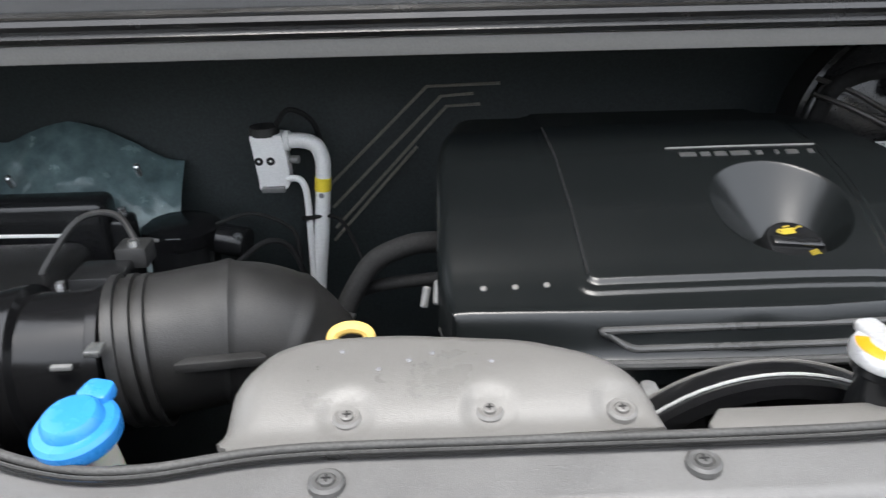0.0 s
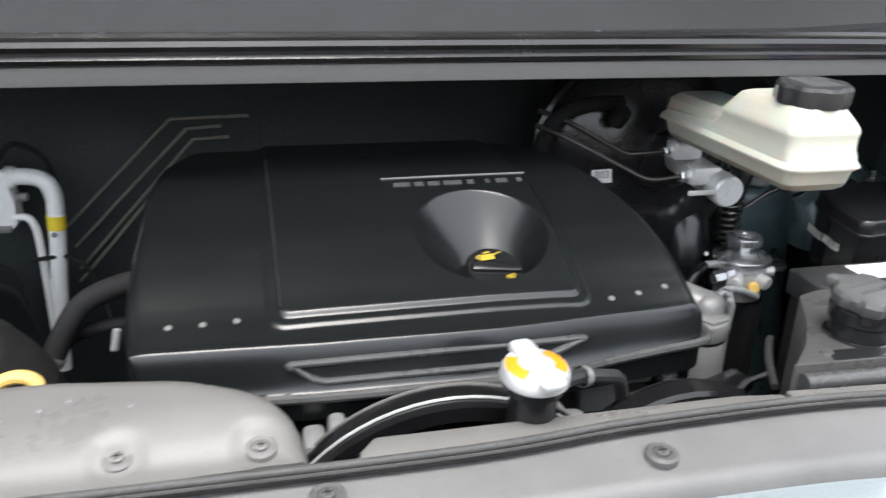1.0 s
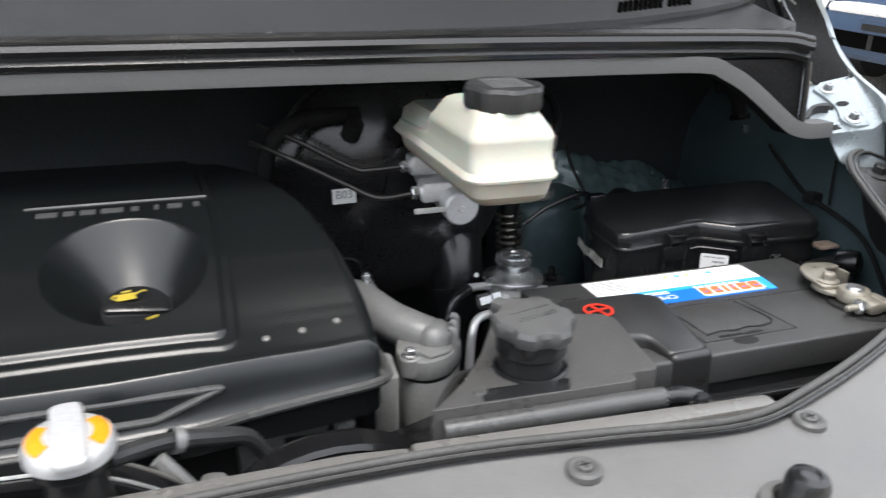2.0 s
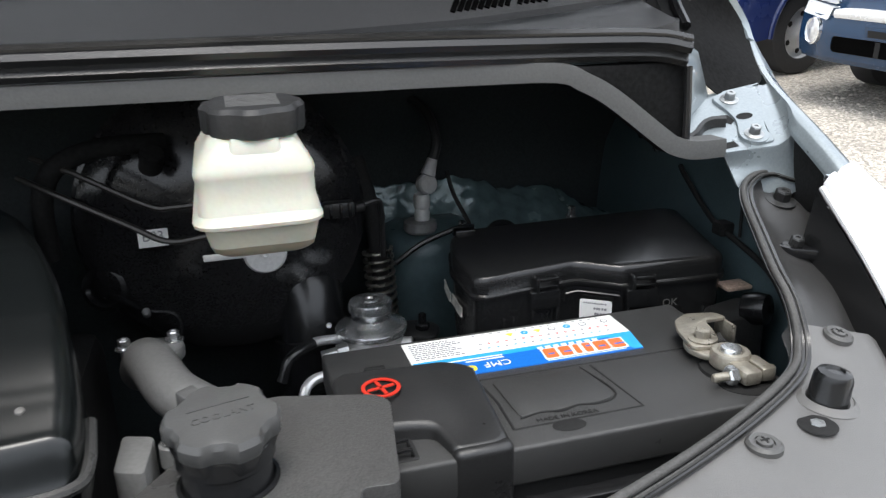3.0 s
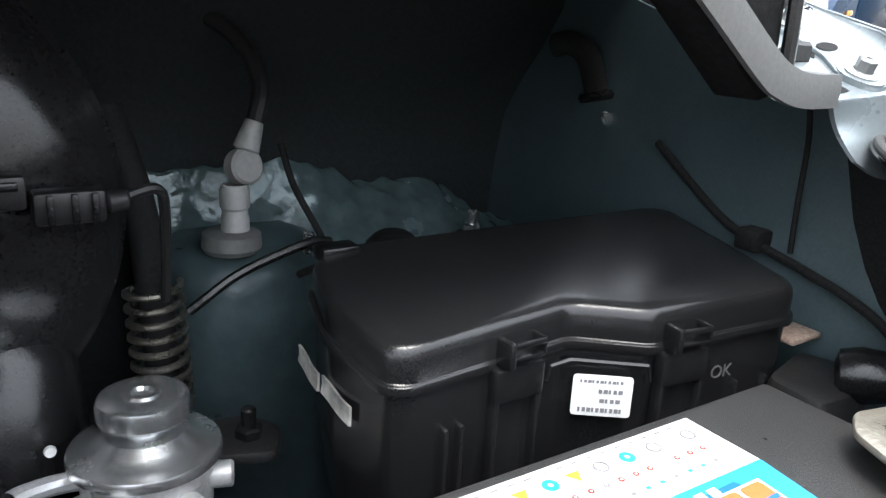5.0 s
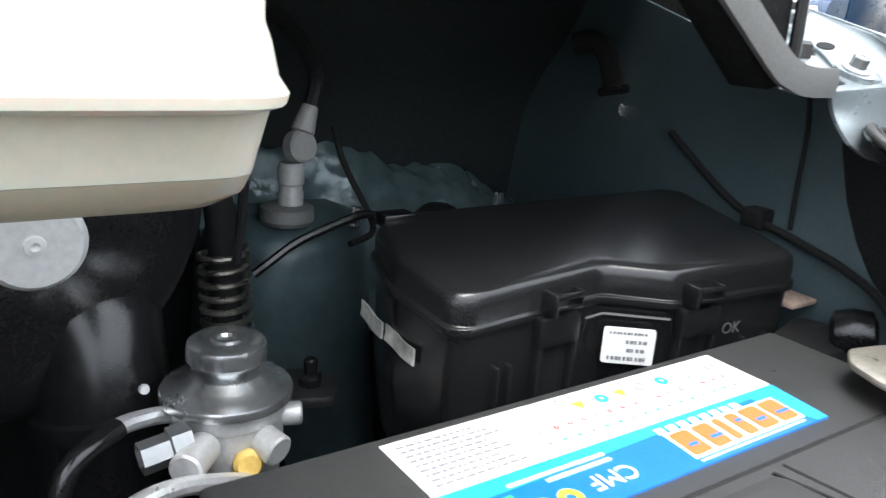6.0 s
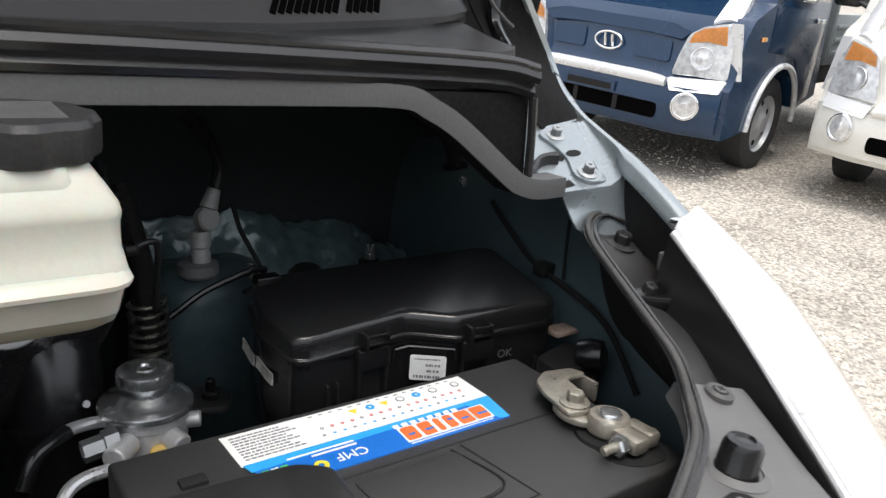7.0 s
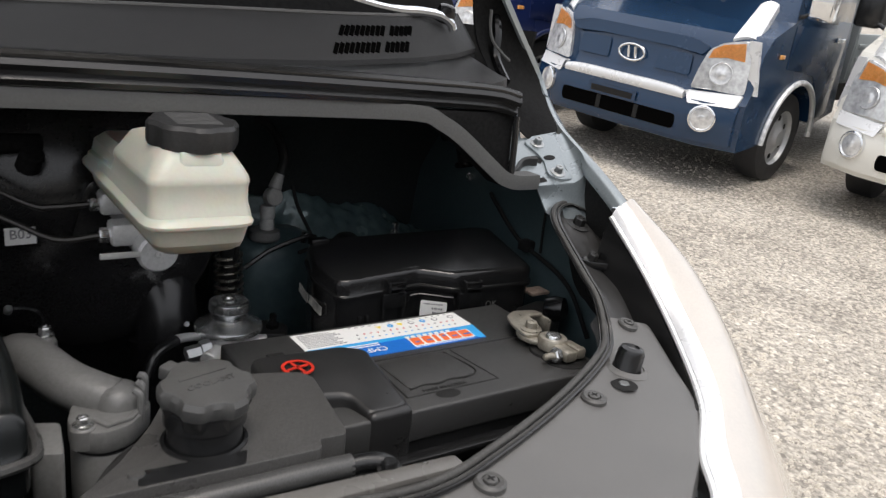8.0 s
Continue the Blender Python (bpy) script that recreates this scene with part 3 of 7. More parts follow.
k, fn = between([(1.310, 0.810, 0), (1.276, 0.826, 0), (1.298, 0.862, 0), (1.345, 0.899, 0)], [(1.367, 0.803, 0), (1.374, 0.83, 0), (1.392, 0.862, 0), (1.414, 0.901, 0)], 8)
part("ledge", sheet(lambda u, v: (lambda p: (p.x, p.y, ledge_z(p.x, p.y)))(fn(u, v)), k, 18, 0.003), BODY_SILVER, fender, "pale silver bolted ledge")
k, fn2 = between([(1.276, 0.826, 1.155), (1.300, 0.862, 1.178), (1.350, 0.897, 1.194)], [(1.283, 0.848, 1.256), (1.304, 0.884, 1.258), (1.342, 0.912, 1.244)], 6)
part("side_wall", sheet(lambda u, v: fn2(u, v) + Vector((0.006, -0.012, 0)) * math.sin(math.pi * v) * math.sin(math.pi * u), k, 10, 0.003, (0, 1, 0)), BODY_SILVER, fender, "pale silver upright wall behind the ledge")
k, fn3 = between([(1.3665, 0.803, 1.1585), (1.382, 0.846, 1.1795), (1.413, 0.900, 1.2065)], [(1.390, 0.801, 1.1825), (1.411, 0.855, 1.1955), (1.432, 0.908, 1.2095)], 8)
part("inner_slope", sheet(lambda u, v: fn3(u, v) + Vector((0.003, 0, -0.003)) * math.sin(math.pi * v), k, 8, 0.002), BODY_SILVER, fender, "sloping silver inner face below the crest")
k, fn4 = between([(1.3095, 0.8095, 1.1535), (1.340, 0.8055, 1.1565), (1.3675, 0.8025, 1.1585), (1.389, 0.802, 1.172)], [(1.321, 0.796, 1.122), (1.340, 0.791, 1.113), (1.370, 0.788, 1.110), (1.390, 0.787, 1.116)], 6)
part("apron", sheet(lambda u, v: fn4(u, v) + Vector((0.004, 0.006, 0)) * math.sin(math.pi * v) * (1 - 0.6 * u), k, 12, 0.003, (0, 1, 0)), BODY_SILVER, fender, "pale blue-silver apron below the ledge")


def fender_skin(u, v):
    c = CREST[int(round(u * SKIN_TOP))]
    lip = 1.0 - float(smoothstep(0.80, 0.84, c.y))
    slim = 1.0 - 0.6 * float(smoothstep(1.225, 1.262, c.z))
    prof = ((-0.011 * lip - 0.002, -0.014 * lip - 0.002), (-0.0115 * lip - 0.001, -0.011 * lip - 0.001), (-0.006 * lip - 0.0008, -0.0035 * lip), (0.0, 0.0), (0.006, 0.0), (0.020, -0.010), (0.042, -0.06), (0.055, -0.18), (0.060, -0.5))
    k = v * (len(prof) - 1)
    j = min(int(k), len(prof) - 2)
    f = k - j
    return c + Vector(((prof[j][0] * (1 - f) + prof[j + 1][0] * f) * slim, 0, (prof[j][1] * (1 - f) + prof[j + 1][1] * f) * min(1.0, slim * 1.2)))


# black sheet in place of the shaded void under the crest
part("splash_panel", sheet(lambda u, v: (lambda c: (c.x - 0.004 - 0.003 * v, c.y, 0.96 + (c.z - 0.016 - 0.96) * v))(CREST[int(round(u * 16))]), 16, 6, 0.003, (1, 0, 0)), SHADOW_BLACK, fender, "black sheet standing in for the shade under the fender's crest")
part("skin", sheet(fender_skin, SKIN_TOP, 24, 0.0), BODY_SILVER, fender, "pale silver outer skin")
part("pillar_edge", sweep([p for p in CREST[SKIN_TOP - 2:]], [(-0.005, -0.002), (0.004, -0.003), (0.006, 0.0), (0.004, 0.003), (-0.005, 0.002)], 1, smooth=False, up=(0, 1, 0)), BODY_SILVER, fender, "thin pale edge rising to the pillar")
PLATE = rounded([(1.345, 0.889), (1.368, 0.895), (1.379, 0.880), (1.373, 0.852), (1.369, 0.833), (1.371, 0.808), (1.345, 0.808), (1.337, 0.823), (1.350, 0.846), (1.350, 0.866)], 0.008)
part("bolt_plate", loft([[(x, y, ledge_z(x, y) - 0.001) for x, y in PLATE], [(x, y, ledge_z(x, y) + 0.0022) for x, y in PLATE], [(1.36 + (x - 1.36) * 0.95, 0.85 + (y - 0.85) * 0.98, ledge_z(x, y) + 0.003) for x, y in PLATE]]), BODY_SILVER, fender, "pressed bolt plate")
for p, nrm in (((1.363, 0.880, 1.1945), (-0.12, -0.42, 1)), ((1.353, 0.821, 1.1680), (-0.12, -0.42, 1))):
    hexbolt(fender, p, nrm, 0.0058, 0.0072, 0.0100, PLATED, "bolt", "zinc-plated flange bolt")
    part("washer_plate", lathe([(0, 0.0006), (0.0145, 0.0006), (0.015, -0.003)], along(p, Vector(p) + Vector(nrm)), 20), BODY_SILVER, fender, "round washer under the bolt")
for cx, cy, sx, sy, up, n in ((1.3615, 0.850, 0.0095, 0.0052, 0.0034, 20), (1.3440, 0.8545, 0.0055, 0.0075, 0.0004, 5), (1.3235, 0.8175, 0.0080, 0.0048, 0.0004, 4)):
    b = lathe([(1.0, 0.0), (0.97, 0.0002), (0, 0.0002)], None, n, 45, 405)
    b.transform(Matrix.Translation((cx, cy, ledge_z(cx, cy) + up)) @ pose(0, 0, 0, 23.7, -7.4, 0) @ Matrix.Diagonal((sx * (1.3 if n < 6 else 1), sy * (1.3 if n < 6 else 1), 1, 1)))
    part("slot", b, SHADOW_BLACK, fender, "dark slot in the ledge")
hinge = thing("hood_hinge", "black hood hinge arm with a short rubber flap", "hood hinge", kind="structure")
part("arm", tube([(1.335, 0.93, 1.27), (1.34, 0.965, 1.30), (1.345, 0.975, 1.335), (1.35, 1.0, 1.37), (1.36, 1.06, 1.42)], 0.007, 8), BLACK_GLOSS, hinge)
part("arm_edge", tube([(1.311, 0.949, 1.362), (1.313, 0.949, 1.338), (1.321, 0.948, 1.320), (1.338, 0.947, 1.306), (1.350, 0.946, 1.298)], 0.0022, 6), FLANGE, hinge, "thin grey edge of the hinge")
part("flap", sweep([(1.283, 0.832, 1.162), (1.298, 0.838, 1.168), (1.310, 0.846, 1.174), (1.322, 0.848, 1.177), (1.336, 0.846, 1.177)], [(-0.0022, -0.004), (0.0022, -0.004), (0.0026, 0.005), (0.0, 0.0075), (-0.0026, 0.005)], 5), DULL_BLACK, hinge, "short black rubber flap")

# the open hood, overhead
hood = thing("hood", "open hood propped up, black underside", "hood")
part("inner_panel", sheet(lambda u, v: (-0.62 + 1.99 * u, 1.01 - 0.35 * v - 0.07 * v * v, 1.46 + 0.77 * v), 12, 8, 0.02, (0, 0.9, 0.3)), FELT, hood, "black felt lining")
part("outer_panel", sheet(lambda u, v: (-0.63 + 2.01 * u, 1.04 - 0.35 * v - 0.07 * v * v, 1.46 + 0.78 * v), 12, 8, 0.004, (0, 0.9, 0.3)), BODY_SILVER, hood)

# front closing panel with its seal
PAIRS = (
    ((-0.42, 0.80, 1.06), (-0.50, 0.75, 1.04)), ((-0.36, 0.70, 1.05), (-0.45, 0.63, 1.03)), ((-0.25, 0.56, 1.045), (-0.34, 0.46, 1.03)), ((-0.16, 0.488, 1.045), (-0.21, 0.385, 1.035)), ((-0.09, 0.455, 1.045), (-0.10, 0.36, 1.038)),
    ((-0.03, 0.448, 1.045), (-0.03, 0.365, 1.04)), ((0.058, 0.461, 1.046), (0.055, 0.402, 1.038)), ((0.204, 0.461, 1.046), (0.204, 0.418, 1.038)), ((0.425, 0.459, 1.047), (0.425, 0.4195, 1.038)),
    ((0.55, 0.468, 1.047), (0.555, 0.421, 1.038)), ((0.704, 0.469, 1.047), (0.71, 0.416, 1.038)), ((0.82, 0.457, 1.047), (0.82, 0.392, 1.037)), ((0.92, 0.447, 1.045), (0.93, 0.352, 1.033)),
    ((1.0, 0.471, 1.042), (1.058, 0.362, 1.03)), ((1.109, 0.517, 1.04), (1.152, 0.411, 1.027)), ((1.2, 0.562, 1.045), (1.234, 0.472, 1.03)), ((1.228, 0.587, 1.055), (1.272, 0.537, 1.04)), ((1.24, 0.612, 1.065), (1.296, 0.592, 1.055)),
)
PB = smooth_path([p[0] for p in PAIRS], 6)
PF = smooth_path([p[1] for p in PAIRS], 6)


def front_panel(u, v):
    k = u * (len(PB) - 1)
    i = min(int(round(k)), len(PB) - 1)
    a, b = PB[i], PF[i]
    out = (b - a).normalized()
    rows = (a + out * -0.006 + Vector((0, 0, -0.012)), a + Vector((0, 0, 0.0)), a.lerp(b, 0.3), a.lerp(b, 0.6), a.lerp(b, 0.88), b, b + out * 0.006 + Vector((0, 0, -0.004)), b + out * 0.009 + Vector((0, 0, -0.014)), b + out * 0.009 + Vector((0, 0, -0.05)))
    return rows[int(round(v * 8))]


panel = thing("front_panel", "dusty dark grey plastic closing panel behind the grille", "front panel", kind="structure")
part("moulding", sheet(front_panel, len(PB) - 1, 8, 0.0), PANEL_GREY, panel, "dusty grey plastic moulding")
SEALPATH = [p[0] for p in PAIRS][:-1] + [(1.236, 0.61, 1.085), (1.246, 0.645, 1.100), (1.272, 0.70, 1.112), (1.296, 0.75, 1.124), (1.316, 0.777, 1.131), (1.341, 0.795, 1.134), (1.367, 0.803, 1.132), (1.386, 0.794, 1.126)]
SEALPATH = [(x, y, z + (0.006 if z < 1.075 else 0.0)) for x, y, z in SEALPATH]
SEAL_SIZE = lambda p: 0.47 - 0.04 * float(smoothstep(1.062, 1.09, p.z))
part("seal_base", sweep(SEALPATH, [(-0.0125, -0.008), (-0.0125, -0.0035), (0.0165, -0.0035), (0.0165, -0.008)], 6, size=SEAL_SIZE), SEAL, panel, "black base of the seal")
part("seal_ridge", sweep(SEALPATH, [(0.0075, -0.0037), (0.0085, 0.0), (0.0105, 0.0), (0.0115, -0.0037)], 6, size=SEAL_SIZE), SEAL_DUSTY, panel, "thin pale ridge of the seal")
part("seal", sweep(SEALPATH, [(0.0028, -0.0037), (0.0034, -0.0005), (0.0024, 0.0025), (0.0, 0.0045), (-0.0040, 0.0050), (-0.0080, 0.0030), (-0.0096, -0.0005), (-0.0090, -0.0037)], 6, size=SEAL_SIZE), SEAL_DUSTY, panel, "dusty grey rubber bulb seal")


def clip_at(p, r=0.0115, parent=panel, nrm=(0, -0.05, 1)):
    """A push-in plastic clip: dished flange, pin with a cross slot."""
    m = along(p, Vector(p) + Vector(nrm))
    c = part("clip", lathe([(r * 1.12, -0.003), (r * 1.1, 0.0012), (r * 0.9, 0.0028), (r * 0.62, 0.0024), (r * 0.58, 0.0012), (r * 0.5, 0.0012), (r * 0.47, 0.0034), (r * 0.3, 0.004), (0, 0.004)], m, 28), CLIP if parent is panel else DUCT_GREY, parent, "dusty push-in clip")
    s = box(-r * 0.3, r * 0.3, -r * 0.06, r * 0.06, 0.0035, 0.0044, 0)
    add(s, box(-r * 0.06, r * 0.06, -r * 0.3, r * 0.3, 0.0035, 0.0044, 0))
    s.transform(m)
    part("cross_slot", s, SHADOW_BLACK, c)
    return c


for p in ((-0.145, 0.437, 1.044), (0.088, 0.437, 1.0445), (0.326, 0.441, 1.0445), (0.553, 0.440, 1.0445), (0.793, 0.435, 1.0455), (0.971, 0.4405, 1.0435), (1.139, 0.509, 1.0395)):
    clip_at(p, 0.0105)
clip_at((1.268, 0.593, 1.058), 0.010, panel, (0.1, -0.2, 1))
part("recess", lathe([(0.0128, 0.0002), (0.0120, 0.0005), (0, 0.0005)], pose(1.187, 0.518, 1.0392), 24), SHADOW_BLACK, panel, "dark screw recess")
part("recessed_screw", lathe([(0, 0.0009), (0.0022, 0.0009), (0.0024, 0.0016), (0.0048, 0.0015), (0.0052, 0.0005)], pose(1.188, 0.519, 1.0393), 6), PLATED, panel, "dull screw in a recess")
for bx, by in ((1.215, 0.542), (0.903, 0.372)):
    stop = thing("hood_bumper", "round black rubber hood stop on the closing panel", "rubber stop", group="hood stops")
    m = along((bx, by, 1.036), (bx + 0.003, by - 0.003, 1.076))
    part("stop", lathe([(0.0155, 0), (0.0155, 0.004), (0.0135, 0.007), (0.013, 0.022), (0.011, 0.026), (0.0065, 0.0275), (0.0055, 0.026), (0, 0.026)], m, 28), BLACK, stop)
    part("collar", lathe([(0.025, -0.004), (0.023, 0.004), (0.017, 0.007), (0.016, 0.0)], m, 28), PANEL_GREY, stop)

# black channel between the bay and the headlamp
channel = thing("fender_channel", "black plastic channel bolted beside the headlamp", "channel", kind="structure")
CL = smooth_path([(1.240, 0.60, 1.064), (1.252, 0.645, 1.096), (1.277, 0.70, 1.108), (1.302, 0.752, 1.122), (1.325, 0.786, 1.130), (1.345, 0.797, 1.130)], 6)
CR = smooth_path([(1.300, 0.590, 1.052), (1.335, 0.635, 1.060), (1.368, 0.69, 1.085), (1.385, 0.735, 1.108), (1.388, 0.765, 1.118), (1.386, 0.785, 1.120)], 6)


def channel_at(u, v):
    i = int(round(u * (len(CL) - 1)))
    a, b = CL[i], CR[i]
    p = a.lerp(b, v)
    dip = -0.011 * float(smoothstep(0.0, 0.16, v)) + 0.004 * math.sin(u * 11) * float(smoothstep(0.1, 0.3, v)) - 0.012 * float(smoothstep(0.62, 0.9, v))
    return p + Vector((0, 0, dip))


part("moulding", sheet(channel_at, len(CL) - 1, 18, 0.003), CHANNEL, channel)
hexbolt(channel, (1.345, 0.762, 1.1135), (0, -0.3, 1), 0.0078, 0.0095, 0.0145, CHANNEL_BOLT, "bolt", "black flange bolt")
hexbolt(channel, (1.314, 0.701, 1.0895), (0, -0.3, 1), 0.0062, 0.0075, 0.0105, CHANNEL_BOLT, "bolt", "black flange bolt")
part("bracket", prism(rounded([(1.300, 0.712), (1.312, 0.722), (1.338, 0.700), (1.340, 0.685), (1.325, 0.680), (1.302, 0.696)], 0.006), 1.082, 1.0915, 0.0015), BLACK_GLOSS, channel, "small black bracket")
part("tab", box(1.348, 1.366, 0.712, 0.722, 1.10, 1.118, 0.002), PANEL_GREY, channel)

# headlamp and the bumper edge below it
lamp = thing("headlamp", "large clear headlamp with a bright silver rim", "headlamp")
LL = smooth_path([(1.333, 0.70, 1.142), (1.325, 0.63, 1.095), (1.305, 0.56, 1.052), (1.244, 0.474, 1.03), (1.180, 0.421, 1.022), (1.14, 0.376, 1.015), (1.08, 0.34, 1.0)], 5)
LR = smooth_path([(1.388, 0.712, 1.136), (1.414, 0.63, 1.085), (1.412, 0.56, 1.03), (1.396, 0.51, 0.99), (1.358, 0.43, 0.94), (1.31, 0.37, 0.90), (1.25, 0.32, 0.87)], 5)


def lens_at(u, v):
    i = int(round(u * (len(LL) - 1)))
    a, b = LL[i], LR[i]
    if v <= 0.8:
        w = v / 0.8
        return a.lerp(b, w) + Vector((0.006, -0.004, 0.024)) * math.sin(math.pi * w)
    w = (v - 0.8) / 0.2
    return b + Vector((0.02 * math.sin(w * 1.5), -0.012 * w, -0.16 * w))


part("lens", sheet(lens_at, len(LL) - 1, 20, 0.0), LENS, lamp, "clear glossy headlamp lens")
part("inner_band", sheet(lambda u, v: Vector(lens_at(u, 0.02 + 0.12 * v)) + Vector((0.0, 0.0, 0.0025 + 0.002 * math.sin(math.pi * v))), len(LL) - 1, 5, 0.003), TRIM, lamp, "pale inner band of the lamp")
part("rim", tube([p + Vector((0.001, 0, 0.0)) for p in LL], 0.0032, 8, smooth=False), TRIM, lamp, "silver rim")
part("housing", sheet(lambda u, v: LL[int(round(u * (len(LL) - 1)))] + Vector((-0.004 - 0.012 * v, 0.006 * v, -0.002 - 0.09 * v)), len(LL) - 1, 3, 0.0), BLACK, lamp, "black lamp housing")
part("corner_clip", box(1.352, 1.385, 0.705, 0.72, 1.142, 1.149, 0.002), CHROME, lamp, "shiny bracket at the lamp's tip")

bumper = thing("grille_edge", "pale silver grille and bumper edge ahead of the panel", "bumper", kind="structure")


def grille_edge(u, v):
    i = int(round(u * (len(PF) - 1)))
    a, b = PB[i], PF[i]
    out = (b - a)
    out.z = 0
    out.normalize()
    drop = (-0.012, -0.014, -0.022, -0.05, -0.3)[int(round(v * 4))]
    far = (0.006, 0.03, 0.08, 0.12, 0.14)[int(round(v * 4))]
    far *= 1 - 0.87 * float(smoothstep(0.98, 1.14, b.x))
    return b + out * far + Vector((0, 0, drop))


part("edge", sheet(grille_edge, len(PF) - 1, 4, 0.0), BODY_SILVER, bumper)
part("lower_bumper", box(-0.52, 1.44, 0.25, 0.48, 0.22, 0.76, 0.06, 4), BODY_SILVER, bumper, "plain silver lower bumper")
part("side_skirt", box(1.40, 1.47, 0.47, 1.35, 0.22, 0.80, 0.02, 2), BODY_SILVER, bumper)
part("side_skirt", box(-0.76, -0.69, 0.47, 1.35, 0.22, 1.08, 0.02, 2), BODY_SILVER, bumper)
for x in (-0.55, 1.28):
    part("tyre", lathe([(0.2, -0.1), (0.31, -0.1), (0.33, -0.06), (0.33, 0.06), (0.31, 0.1), (0.2, 0.1)], pose(x, 1.1, 0.345, 0, 90, 0), 32), DULL_BLACK, bumper, "black tyre")


# ---- things in the bay ----
def inside_distance(P, poly):
    """Signed distance of points to a plan outline (inside positive), and the nearest outline point."""
    Q = np.array(poly)
    A, B = Q, np.roll(Q, -1, 0)
    d2 = np.full(len(P), 1e9)
    near = np.zeros((len(P), 2))
    ins = np.zeros(len(P), bool)
    for a, b in zip(A, B):
        ab = b - a
        t = np.clip(((P - a) @ ab) / (ab @ ab), 0, 1)
        q = a + t[:, None] * ab
        d = ((P - q) ** 2).sum(1)
        k = d < d2
        d2[k] = d[k]
        near[k] = q[k]
        cross = ((a[1] > P[:, 1]) != (b[1] > P[:, 1]))
        with np.errstate(divide="ignore", invalid="ignore"):
            xi = a[0] + (P[:, 1] - a[1]) * ab[0] / ab[1]
        ins ^= cross & (P[:, 0] < xi)
    d = np.sqrt(d2)
    return np.where(ins, d, -d), near


def shell(poly, height, step, foot):
    """A moulded shell over a plan outline: height(x, y, d) gives the top, foot the lower rim."""
    Q = np.array(poly)
    x0, y0 = Q.min(0) - step
    x1, y1 = Q.max(0) + step
    nx, ny = int((x1 - x0) / step) + 1, int((y1 - y0) / step) + 1
    X, Y = np.meshgrid(np.linspace(x0, x1, nx), np.linspace(y0, y1, ny), indexing="ij")
    P = np.stack([X.ravel(), Y.ravel()], 1)
    d, near = inside_distance(P, poly)
    out = d < 0
    P2 = np.where(out[:, None], near, P)
    Z = height(P2[:, 0], P2[:, 1], np.maximum(d, 0))
    Z = np.where(d < -step * 1.5, foot, np.where(out, np.maximum(foot, Z - 0.0), Z))
    Zf = np.where(d < -step * 0.75, foot, Z)
    keep = d > -step * 2.6
    bm = bmesh.new()
    vs = [bm.verts.new((P2[i, 0], P2[i, 1], Zf[i])) if keep[i] else None for i in range(len(P2))]
    for i in range(nx - 1):
        for j in range(ny - 1):
            q = [vs[i * ny + j], vs[(i + 1) * ny + j], vs[(i + 1) * ny + j + 1], vs[i * ny + j + 1]]
            if all(q):
                bm.faces.new(q)
    bmesh.ops.remove_doubles(bm, verts=bm.verts[:], dist=0.0003)
    return bm


# engine cover
CY = np.array([0.62, 0.6305, 0.6335, 0.6405, 0.647, 0.680, 0.695, 0.762, 0.85, 0.93, 1.03])
CZ = np.array([0.998, 1.004, 1.012, 1.0375, 1.0415, 1.0520, 1.0580, 1.0885, 1.117, 1.127, 1.120])
FUN = (0.5135, 0.746)


def cover_height(x, y, d):
    # the front sweeps back toward both ends
    back = np.interp(x, (0.178, 0.26, 0.335, 0.50, 0.56, 0.62, 0.67, 0.716), (0.010, 0.006, 0.002, 0.0, 0.004, 0.013, 0.018, 0.024))
    yy = y - back * (1 - smoothstep(0.655, 0.74, y))
    z = sum(np.interp(yy + o, CY, CZ) for o in (-0.003, -0.0015, 0.0, 0.0015, 0.003)) / 5 - 0.006 * smoothstep(0.55, 0.70, x) * (1 - smoothstep(0.645, 0.70, y)) * smoothstep(0.632, 0.645, yy)
    # raised middle field
    inx = np.minimum(x - (0.300 - 0.03 * (y - 0.69)), (0.592 - 0.10 * np.maximum(0, y - 0.8)) - x)
    iny = y - 0.676

    def field(a, b, r):
        return np.where((a < r) & (b < r), r - np.hypot(r - a, r - b), np.minimum(a, b))

    z = z + 0.0034 * smoothstep(0, 0.0058, field(inx, iny, 0.012)) + 0.0020 * smoothstep(0, 0.0058, field(inx + 0.010, iny + 0.011, 0.018))
    # rolled shoulder along the front
    z = z + 0.0012 * np.exp(-((yy - 0.6445) / 0.004) ** 2)
    # oil filler funnel
    r = np.hypot((x - 0.511) / 0.0695, (y - 0.764) / 0.0655)
    q = np.hypot(x - FUN[0] - 0.004, y - FUN[1] + 0.004)
    s = np.clip((q - 0.035) / np.maximum(q - 0.035 + (1 - r) * 0.068, 1e-4), 0, 1)
    z_in = 1.050 + (z - 1.050) * s ** 0.9
    z = np.where(r < 1.0, np.where(q < 0.035, 1.050, z_in), z)
    # edges roll down
    roll = np.sqrt(np.clip(1 - (1 - np.clip(d / 0.016, 0, 1)) ** 2, 0, 1))
    side = smoothstep(0.65, 0.68, y)
    z = z - (1 - roll) * 0.02 * side
    return z


